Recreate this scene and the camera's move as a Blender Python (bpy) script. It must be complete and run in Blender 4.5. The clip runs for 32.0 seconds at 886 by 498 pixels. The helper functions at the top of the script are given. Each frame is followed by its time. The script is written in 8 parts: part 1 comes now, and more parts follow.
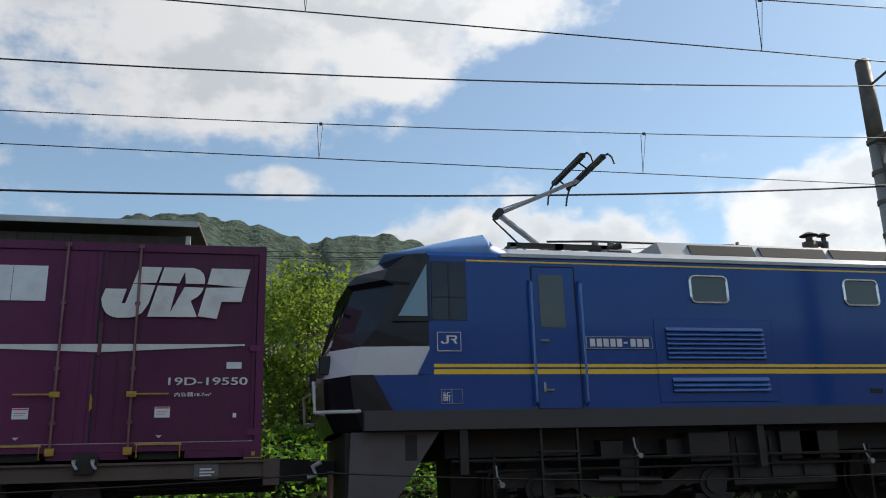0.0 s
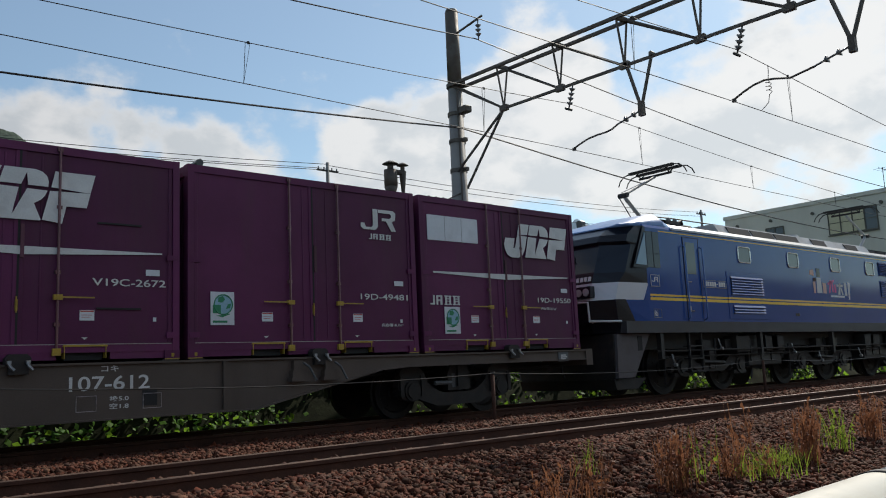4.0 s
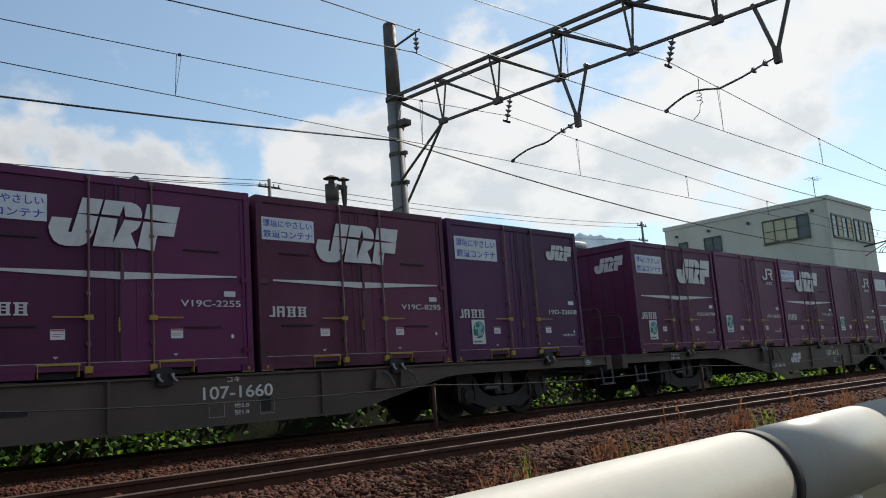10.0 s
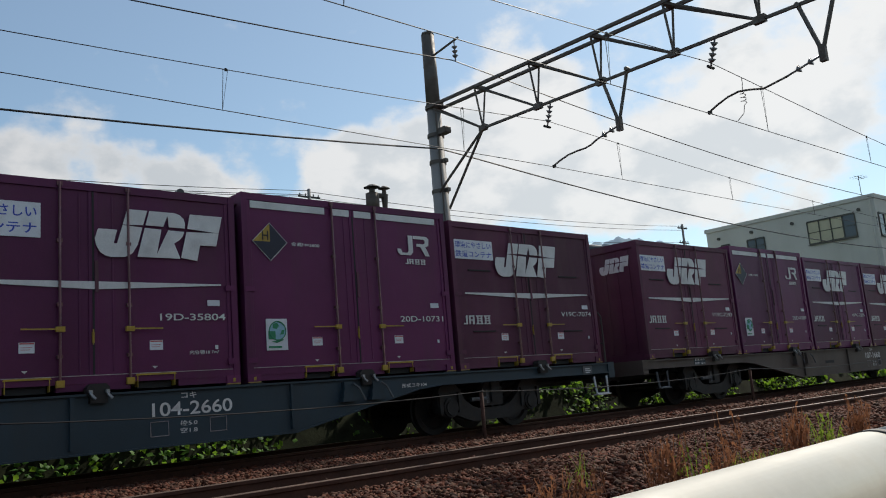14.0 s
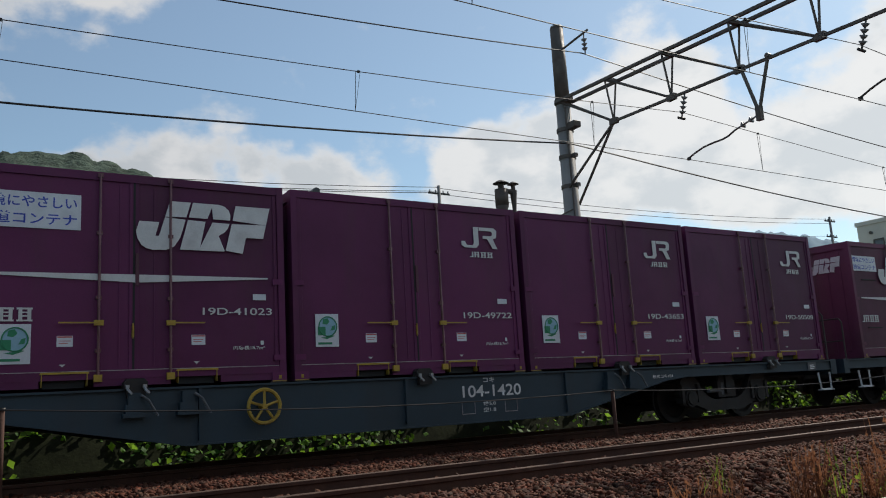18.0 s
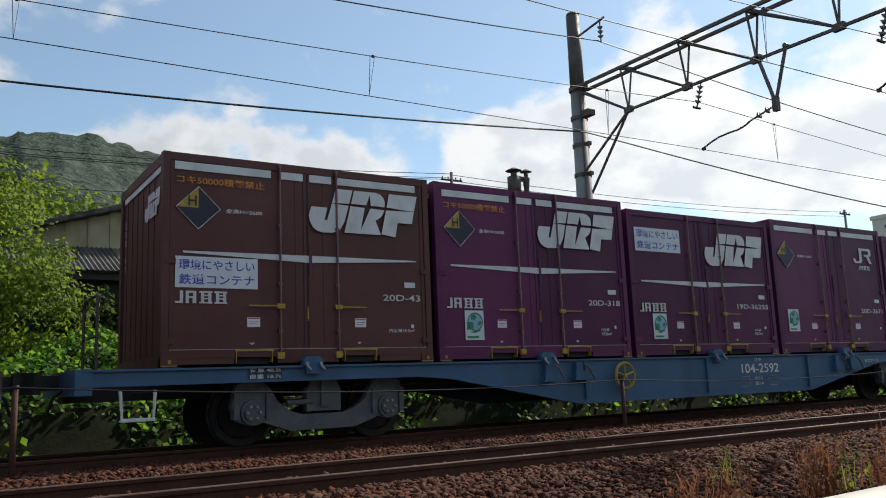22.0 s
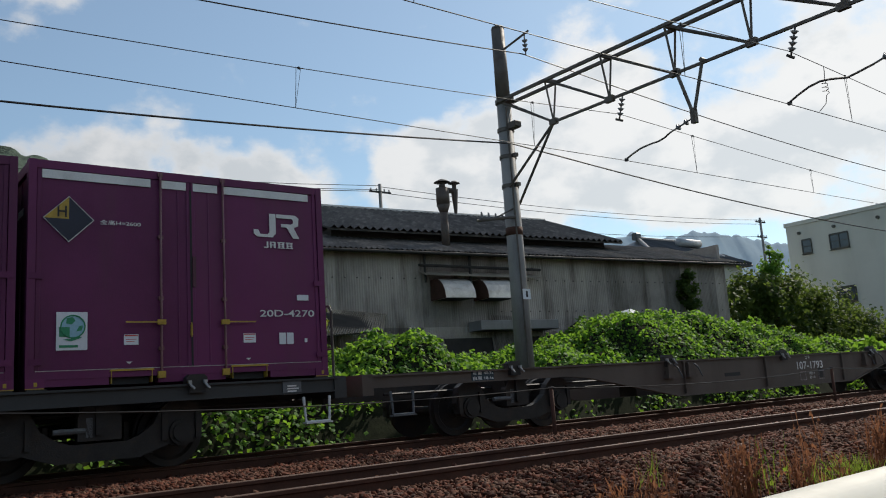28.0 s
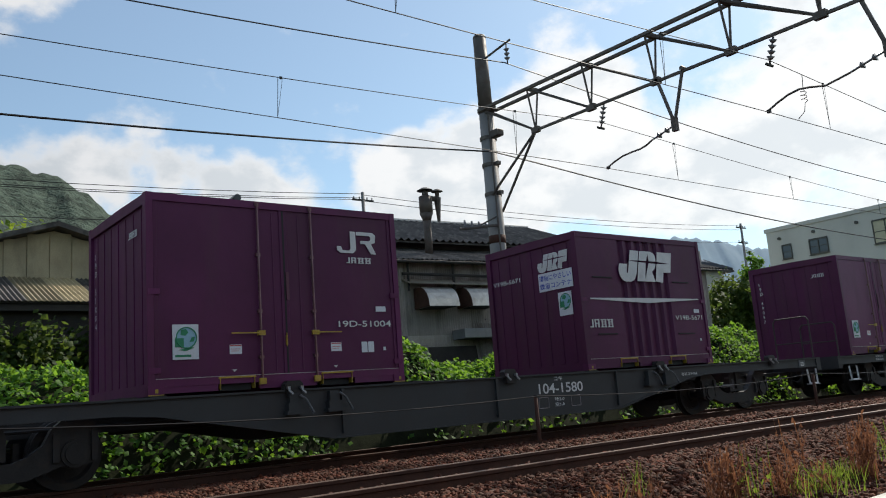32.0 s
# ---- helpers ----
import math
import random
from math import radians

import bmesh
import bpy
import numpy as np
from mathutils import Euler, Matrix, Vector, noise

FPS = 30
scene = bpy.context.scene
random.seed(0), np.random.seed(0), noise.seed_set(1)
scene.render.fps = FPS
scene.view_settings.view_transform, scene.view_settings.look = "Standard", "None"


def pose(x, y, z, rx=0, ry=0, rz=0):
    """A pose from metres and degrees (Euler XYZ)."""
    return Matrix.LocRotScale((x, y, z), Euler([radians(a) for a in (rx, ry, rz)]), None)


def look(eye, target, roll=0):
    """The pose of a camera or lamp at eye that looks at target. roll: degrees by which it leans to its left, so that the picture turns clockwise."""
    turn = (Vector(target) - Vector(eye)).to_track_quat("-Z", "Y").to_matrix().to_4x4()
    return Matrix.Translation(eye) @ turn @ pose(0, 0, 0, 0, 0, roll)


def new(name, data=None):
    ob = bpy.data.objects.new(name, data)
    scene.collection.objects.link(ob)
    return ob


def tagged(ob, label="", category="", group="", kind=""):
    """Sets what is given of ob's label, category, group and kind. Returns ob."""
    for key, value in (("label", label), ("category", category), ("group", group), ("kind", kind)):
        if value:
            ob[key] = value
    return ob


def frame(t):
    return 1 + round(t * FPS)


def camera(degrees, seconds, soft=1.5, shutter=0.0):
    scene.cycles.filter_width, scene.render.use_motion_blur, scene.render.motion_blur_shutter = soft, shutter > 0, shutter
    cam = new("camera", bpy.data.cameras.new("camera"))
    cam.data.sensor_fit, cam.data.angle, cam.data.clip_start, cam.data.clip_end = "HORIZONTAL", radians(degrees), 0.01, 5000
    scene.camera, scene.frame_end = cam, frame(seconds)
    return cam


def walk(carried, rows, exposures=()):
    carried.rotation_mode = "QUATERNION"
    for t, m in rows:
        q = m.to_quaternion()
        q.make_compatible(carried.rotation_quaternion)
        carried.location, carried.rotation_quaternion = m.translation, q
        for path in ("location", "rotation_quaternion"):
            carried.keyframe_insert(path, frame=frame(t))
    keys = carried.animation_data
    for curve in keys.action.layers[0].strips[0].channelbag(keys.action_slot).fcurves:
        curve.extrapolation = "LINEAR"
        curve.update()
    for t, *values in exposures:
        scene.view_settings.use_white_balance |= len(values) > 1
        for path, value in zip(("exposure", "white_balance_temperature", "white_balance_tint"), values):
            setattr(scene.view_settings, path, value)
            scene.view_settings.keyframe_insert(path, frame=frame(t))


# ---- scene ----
EYE = 0.668          # the lens above the rail tops
TRACK, NEAR = 11.202, 6.87   # the train's track, the empty track (y)
cam = camera(56.29, 32.0, soft=1.05)
# seconds, step aside, step ahead, lift, yaw, pitch, roll
CAMERA_ROWS = [
    (0, 0.0, 0.03, 0.025, -13.05, 15.61, -1.75), (0.5, 0.0, 0.03, 0.025, -20.97, 13.99, -1.14), (1, 0.0, 0.03, 0.025, -28.62, 12.07, -1.72),
    (1.5, 0.0, 0.03, 0.025, -34.82, 10.13, -1.95), (2, 0.0, 0.032, 0.026, -37.62, 8.39, -2.99), (2.5, 0.0, 0.023, 0.034, -39.53, 7.86, -3.5),
    (3, 0.0, 0.014, 0.04, -40.33, 8.07, -3.13), (3.5, 0.0, 0.03, 0.044, -40.57, 8.17, -2.64), (4, 0.0, 0.03, 0.043, -41.17, 8.35, -2.57),
    (4.5, 0.0, 0.03, 0.034, -42.02, 8.04, -1.97), (6.5, 0.0, 0.06, 0.002, -45.86, 7.65, -2.58), (7, 0.02, 0.054, 0.004, -45.17, 8.2, -2.93),
    (7.5, 0.01, 0.05, 0.012, -44.54, 8.43, -3.19), (8, 0.05, 0.031, 0.022, -44.35, 8.42, -3.48), (8.5, 0.04, 0.016, -0.008, -44.41, 8.37, -3.96),
    (9, 0.11, 0.014, -0.013, -44.63, 8.47, -4.04), (9.5, 0.135, 0.011, -0.009, -44.87, 8.62, -4.33), (10, 0.128, 0, -0.019, -44.97, 9.22, -4.15),
    (10.5, 0.13, 0.011, -0.003, -44.99, 9.49, -4.07), (11, 0.07, 0.031, 0.006, -44.88, 9.31, -4.23), (11.5, 0.02, 0.038, -0.007, -44.3, 9.42, -4.09),
    (12, 0.015, 0.038, -0.012, -43.71, 9.48, -3.97), (12.5, 0.0, 0.035, -0.011, -43.55, 9.6, -4.19), (13, 0.0, 0.03, -0.011, -43.31, 9.91, -4.42),
    (13.5, 0.0, 0.03, -0.012, -43.11, 10, -4.57), (14, 0.0, 0.038, -0.012, -42.4, 9.87, -4.74), (14.5, 0.0, 0.03, -0.012, -41.27, 9.68, -4.85),
    (16.5, 0.0, 0.03, -0.008, -39.53, 10.31, -4.06), (17, 0.0, 0.03, -0.007, -37.77, 10.61, -4.19), (17.5, 0.0, 0.03, 0.001, -35.64, 10.42, -3.91),
    (18, 0.0, 0.03, 0.008, -33.34, 10.17, -3.35), (18.5, 0.0, 0.03, 0.01, -30.57, 9.67, -2.63), (19, 0.0, 0.03, 0.012, -28.72, 8.77, -2.36),
    (19.5, 0.0, 0.03, 0.008, -27.14, 8.11, -2.48), (20, 0.0, 0.03, 0.004, -26.37, 7.84, -2.96), (20.5, 0.0, 0.03, -0.022, -27.08, 7.9, -3.08),
    (21, 0.0, 0.037, -0.048, -28.33, 8.55, -2.67), (21.5, 0.0, 0.03, -0.025, -30.48, 8.92, -2.19), (22, 0.0, 0.03, 0.001, -32.48, 9.3, -2.28),
    (22.5, 0.0, 0.03, 0.007, -33.88, 9.89, -2.71), (23, 0.0, 0.03, 0.013, -34.93, 10.07, -3.4), (23.5, 0.0, 0.03, 0.013, -35.67, 10.2, -3.68),
    (24, 0.0, 0.03, 0.013, -36.21, 10.23, -4.1), (24.5, 0.0, 0.03, 0.014, -36.78, 10.29, -4.39), (25, 0.0, 0.03, 0.015, -37.48, 10.18, -4.44),
    (25.5, 0.0, 0.03, 0.013, -37.66, 10.25, -4.89), (27.5, 0.0, 0.03, 0.006, -37.37, 9.6, -4.31), (28, 0.0, 0.03, 0.005, -37.47, 9.83, -3.87),
    (28.5, 0.0, 0.03, 0.014, -37.19, 9.98, -3.54), (29, 0.0, 0.03, 0.023, -37.24, 9.91, -3.27), (29.5, 0.0, 0.03, 0.01, -37.21, 9.85, -3.16),
    (30, 0.0, 0.03, -0.003, -37.44, 9.67, -3.14), (30.5, 0.0, 0.03, 0.006, -37.63, 9.4, -3.59), (31, 0.0, 0.03, 0.014, -37.98, 9.37, -3.86),
    (31.5, 0.0, 0.03, 0.024, -38.42, 9.59, -4.32), (32, 0.0, 0.03, 0.034, -38.68, 10.25, -4.47),
]


def aim(aside, ahead_by, lift, yaw, pitch, roll):
    yaw, pitch = radians(yaw), radians(pitch)
    eye = Vector((aside, ahead_by, EYE + lift))
    ahead = Vector((-math.sin(yaw) * math.cos(pitch), math.cos(yaw) * math.cos(pitch), math.sin(pitch)))
    return look(eye, eye + ahead * 5, roll)


walk(cam, [(t, aim(*row)) for t, *row in CAMERA_ROWS],
     exposures=[(0, 0.2), (0.5, 0.0), (1, -0.2), (1.5, 0.05), (2, 0.22), (3, 0.1), (4, -0.1), (7, 0.0), (9, 0.0), (10, -0.05), (11, -0.12), (12, 0.0), (13, -0.08), (14, -0.12), (18, -0.15), (19, 0.25), (20, 0.84), (21, 0.88), (21.6, 0.5), (22.1, 0.1), (24, 0.12), (25.5, 0.1), (27.6, -0.02), (28.1, -0.08), (29, 0.2), (30, 0.1), (31, 0.15), (32, 0.12)])

# ---- sky and sun ----
SUN_AZIMUTH, SUN_HEIGHT = 73.0, 42.0     # degrees from +y towards +x, and above the horizon
to_sun = Vector((math.sin(radians(SUN_AZIMUTH)) * math.cos(radians(SUN_HEIGHT)),
                 math.cos(radians(SUN_AZIMUTH)) * math.cos(radians(SUN_HEIGHT)), math.sin(radians(SUN_HEIGHT))))
sun = new("sun", bpy.data.lights.new("sun", "SUN"))
sun.data.energy, sun.data.angle, sun.data.color = 4.2, radians(0.6), (1.0, 0.93, 0.82)
sun.matrix_world = look(to_sun * 80, (0, 0, 0))


class Tree:
    """A node tree with short ways to add and join nodes."""

    def __init__(self, owner):
        owner.use_nodes = True
        self.t = owner.node_tree
        self.t.nodes.clear()

    def add(self, kind, **sets):
        n = self.t.nodes.new(kind)
        for key, value in sets.items():
            if key in n.inputs:
                n.inputs[key].default_value = value
            else:
                setattr(n, key, value)
        return n

    def put(self, node, slot, value):
        if isinstance(value, bpy.types.NodeSocket):
            self.t.links.new(value, node.inputs[slot])
        else:
            node.inputs[slot].default_value = value

    def maths(self, op, a, b=0.0, clamp=False):
        n = self.t.nodes.new("ShaderNodeMath")
        n.operation, n.use_clamp = op, clamp
        self.put(n, 0, a)
        self.put(n, 1, b)
        return n.outputs[0]

    def noise(self, vector, scale, detail=4.0, rough=0.55, stretch=None):
        if stretch:
            m = self.t.nodes.new("ShaderNodeMapping")
            self.put(m, "Vector", vector)
            m.inputs["Scale"].default_value = stretch
            vector = m.outputs[0]
        n = self.add("ShaderNodeTexNoise", Scale=scale, Detail=detail, Roughness=rough)
        self.put(n, "Vector", vector)
        return n.outputs["Fac"]

    def ramp(self, value, low, high):
        n = self.t.nodes.new("ShaderNodeMapRange")
        n.interpolation_type = "SMOOTHSTEP"
        self.put(n, "Value", value)
        n.inputs["From Min"].default_value, n.inputs["From Max"].default_value = low, high
        return n.outputs[0]

    def mix(self, fac, a, b):
        n = self.t.nodes.new("ShaderNodeMix")
        n.data_type = "RGBA"
        self.put(n, 0, fac)
        self.put(n, 6, a)
        self.put(n, 7, b)
        return n.outputs[2]


def rgb(c):
    return (c[0], c[1], c[2], 1.0)


world = bpy.data.worlds.new("world")
scene.world = world
w = Tree(world)
sky = w.add("ShaderNodeTexSky", sky_type="NISHITA")
sky.sun_disc, sky.sun_elevation, sky.sun_rotation = False, radians(SUN_HEIGHT), radians(SUN_AZIMUTH)
sky.air_density, sky.dust_density, sky.ozone_density = 1.0, 0.5, 0.6
way = w.add("ShaderNodeTexCoord").outputs["Generated"]
axes = w.add("ShaderNodeSeparateXYZ")
w.put(axes, 0, way)
compass = w.maths("DEGREES", w.maths("ARCTAN2", axes.outputs[0], axes.outputs[1]))
height = w.maths("DEGREES", w.maths("ARCSINE", axes.outputs[2]))
billow = w.noise(way, 7.5, 9.0, 0.55, (1.0, 1.0, 1.5))
wisps = w.noise(way, 21.0, 6.0, 0.6, (1.0, 1.0, 1.4))
# cloud banks: azimuth and height in degrees, half width and half height, weight
cover = -0.335
for azimuth, rise, wide, tall, weight in ((-10, 31, 14, 9, 0.36), (2, 29.5, 12, 8.5, 0.36), (13, 31.5, 9, 6.5, 0.34), (22, 33, 8, 4.5, 0.30), (-26, 31, 12, 7, 0.32), (1.5, 20, 4.5, 1.5, 0.28),
                                          (7, 14.5, 4, 3.0, 0.29), (11, 14.8, 3.0, 3.9, 0.30), (15, 15, 2.8, 4.8, 0.31), (18.5, 15.3, 2.6, 4.2, 0.29), (21.8, 14.8, 2.6, 4.2, 0.31), (25.3, 14.2, 3.0, 3.9, 0.30), (28, 13.5, 2.5, 2.6, 0.24), (18.5, 19.8, 3, 1.4, 0.14),
                                          (35.5, 15.2, 3.6, 4.4, 0.42), (39, 15, 4.5, 5.2, 0.42), (43.5, 15.5, 4, 5.8, 0.40), (48, 18.5, 4.2, 7.2, 0.42), (51, 18, 3, 5.5, 0.36), (46, 12, 16, 3.5, 0.25),
                                          (56, 13.5, 8, 4.5, 0.34), (64, 14, 8, 7, 0.34), (68, 20, 7, 9, 0.34), (57, 25, 8, 4, 0.16), (57, 19, 7, 5, 0.17), (82, 26, 14, 14, 0.36),
                                          (-30, 18, 18, 5, 0.32), (-60, 30, 40, 16, 0.30), (160, 30, 60, 16, 0.28), (115, 30, 30, 20, 0.33)):
    dx = w.maths("DIVIDE", w.maths("SUBTRACT", compass, azimuth), wide)
    dz = w.maths("DIVIDE", w.maths("SUBTRACT", height, rise), tall)
    apart = w.maths("ADD", w.maths("MULTIPLY", dx, dx), w.maths("MULTIPLY", dz, dz))
    near = w.ramp(apart, 1.25, 0.0)
    cover = w.maths("ADD", cover, w.maths("MULTIPLY", near, weight))
body = w.maths("ADD", w.maths("ADD", w.maths("MULTIPLY", billow, 0.95), w.maths("MULTIPLY", wisps, 0.40)), cover)
mask = w.ramp(body, 0.42, 0.68)
shade = w.noise(way, 10.0, 6.0, 0.55, (1.0, 1.0, 1.6))
thick = w.ramp(body, 0.56, 0.74)
facing = w.t.nodes.new("ShaderNodeVectorMath")
facing.operation = "DOT_PRODUCT"
w.put(facing, 0, way)
facing.inputs[1].default_value = to_sun
white = w.mix(w.ramp(facing.outputs["Value"], 0.35, 0.95), (5.5, 5.45, 5.45, 1), (7.9, 7.8, 7.6, 1))
grey = w.mix(w.ramp(facing.outputs["Value"], 0.35, 0.95), (4.0, 4.15, 4.3, 1), (6.2, 6.4, 6.5, 1))
cloud = w.mix(w.maths("MULTIPLY", w.ramp(shade, 0.58, 0.40), thick), white, grey)
clear = w.t.nodes.new("ShaderNodeMix")
clear.data_type, clear.blend_type = "RGBA", "MULTIPLY"
w.put(clear, 0, 1.0)
w.put(clear, 6, sky.outputs[0])
w.put(clear, 7, (0.86, 1.0, 1.0, 1))
sky_colour = w.mix(w.maths("ADD", w.maths("MULTIPLY", mask, 0.80), 0.10), clear.outputs[2], cloud)
back = w.add("ShaderNodeBackground", Strength=0.125)
w.put(back, "Color", sky_colour)
w.t.links.new(back.outputs[0], w.add("ShaderNodeOutputWorld").inputs[0])


# ---- materials ----
def surface(name, colour, rough=0.6, metal=0.0, vary=0.15, scale=2.0, bump=0.0, grain=60.0, dirt=None, dirt_amount=0.3, streak=None,
            per_object=0.0, per_island=0.0, gloss=0.5, coat=0.0, stretch=None, relief=0.02, dent=0.0):
    """A procedural surface: colour varied at two scales, dirt in blotches or streaks, fine relief."""
    m = bpy.data.materials.new(name)
    t = Tree(m)
    p = t.add("ShaderNodeBsdfPrincipled", Roughness=rough, Metallic=metal)
    p.inputs["Specular IOR Level"].default_value = gloss
    p.inputs["Coat Weight"].default_value = coat
    p.inputs["Coat Roughness"].default_value = 0.08
    where = t.add("ShaderNodeTexCoord").outputs["Object"]
    broad = t.noise(where, scale, 5.0, 0.6, stretch)
    fine = t.noise(where, grain, 3.0, 0.6, stretch)
    level = t.maths("ADD", t.maths("MULTIPLY", broad, 0.65), t.maths("MULTIPLY", fine, 0.35))
    if per_object:
        level = t.maths("ADD", level, t.maths("MULTIPLY", t.maths("SUBTRACT", t.add("ShaderNodeObjectInfo").outputs["Random"], 0.5), per_object))
    if per_island:
        level = t.maths("ADD", level, t.maths("MULTIPLY", t.maths("SUBTRACT", t.add("ShaderNodeNewGeometry").outputs["Random Per Island"], 0.5), per_island))
    low = tuple(c * (1 - vary * 1.6) for c in colour)
    top = tuple(min(1.0, c * (1 + vary * 1.6)) for c in colour)
    out = t.mix(t.ramp(level, 0.2, 0.8), rgb(low), rgb(top))
    if dirt:
        spots = t.noise(where, scale * 1.7, 8.0, 0.65, streak)
        out = t.mix(t.maths("MULTIPLY", t.ramp(spots, 0.45, 0.75), dirt_amount), out, rgb(dirt))
        t.put(p, "Roughness", t.maths("ADD", rough, t.maths("MULTIPLY", t.ramp(spots, 0.45, 0.75), 0.15)))
    t.put(p, "Base Color", out)
    if bump:
        b = t.add("ShaderNodeBump", Strength=min(1.0, bump), Distance=relief)
        t.put(b, "Height", fine)
        if dent:
            wave = t.add("ShaderNodeBump", Strength=dent, Distance=0.03)
            t.put(wave, "Height", t.noise(where, 1.6, 3.0, 0.5))
            t.t.links.new(wave.outputs[0], b.inputs["Normal"])
        t.t.links.new(b.outputs[0], p.inputs["Normal"])
    t.t.links.new(p.outputs[0], t.add("ShaderNodeOutputMaterial").inputs[0])
    return m


def foliage(name, colour, tip, through_light):
    m = bpy.data.materials.new(name)
    t = Tree(m)
    where = t.add("ShaderNodeTexCoord").outputs["Object"]
    level = t.maths("ADD", t.maths("MULTIPLY", t.noise(where, 0.9, 4.0), 0.6), t.maths("MULTIPLY", t.add("ShaderNodeNewGeometry").outputs["Random Per Island"], 0.4))
    tint = t.mix(t.ramp(level, 0.3, 0.72), rgb(colour), rgb(tip))
    p = t.add("ShaderNodeBsdfPrincipled", Roughness=0.62)
    p.inputs["Specular IOR Level"].default_value = 0.22
    t.put(p, "Base Color", tint)
    lit = t.add("ShaderNodeBsdfTranslucent")
    t.put(lit, "Color", t.mix(0.5, tint, rgb(through_light)))
    both = t.add("ShaderNodeMixShader", Fac=0.52)
    t.t.links.new(p.outputs[0], both.inputs[1])
    t.t.links.new(lit.outputs[0], both.inputs[2])
    t.t.links.new(both.outputs[0], t.add("ShaderNodeOutputMaterial").inputs[0])
    return m


def glass(name, tint, rough=0.05, coat=0.25):
    m = bpy.data.materials.new(name)
    t = Tree(m)
    p = t.add("ShaderNodeBsdfPrincipled", Roughness=rough, Metallic=0.0)
    p.inputs["Base Color"].default_value = rgb(tint)
    p.inputs["Specular IOR Level"].default_value = 0.5
    p.inputs["Coat Weight"].default_value = coat
    t.t.links.new(p.outputs[0], t.add("ShaderNodeOutputMaterial").inputs[0])
    return m


def stone(name):
    """Crushed stone: each lump rust red, tan, grey or nearly black."""
    m = bpy.data.materials.new(name)
    t = Tree(m)
    p = t.add("ShaderNodeBsdfPrincipled", Roughness=0.88)
    p.inputs["Specular IOR Level"].default_value = 0.22
    where = t.add("ShaderNodeTexCoord").outputs["Object"]
    lump = t.add("ShaderNodeNewGeometry").outputs["Random Per Island"]
    other = t.maths("FRACT", t.maths("MULTIPLY", lump, 17.3))
    red = t.mix(other, rgb((0.028, 0.008, 0.004)), rgb((0.140, 0.036, 0.016)))
    tan = t.mix(other, rgb((0.032, 0.014, 0.008)), rgb((0.145, 0.066, 0.036)))
    out = t.mix(t.ramp(lump, 0.58, 0.78), red, tan)
    out = t.mix(t.maths("MULTIPLY", t.ramp(t.noise(where, 28.0, 4.0), 0.42, 0.72), 0.45), out, rgb((0.040, 0.026, 0.020)))
    out = t.mix(t.maths("MULTIPLY", t.ramp(t.noise(where, 0.9, 4.0), 0.40, 0.70), 0.35), out, rgb((0.088, 0.030, 0.013)))
    t.put(p, "Base Color", out)
    b = t.add("ShaderNodeBump", Strength=0.35, Distance=0.01)
    t.put(b, "Height", t.noise(where, 70.0, 3.0))
    t.t.links.new(b.outputs[0], p.inputs["Normal"])
    t.t.links.new(p.outputs[0], t.add("ShaderNodeOutputMaterial").inputs[0])
    return m


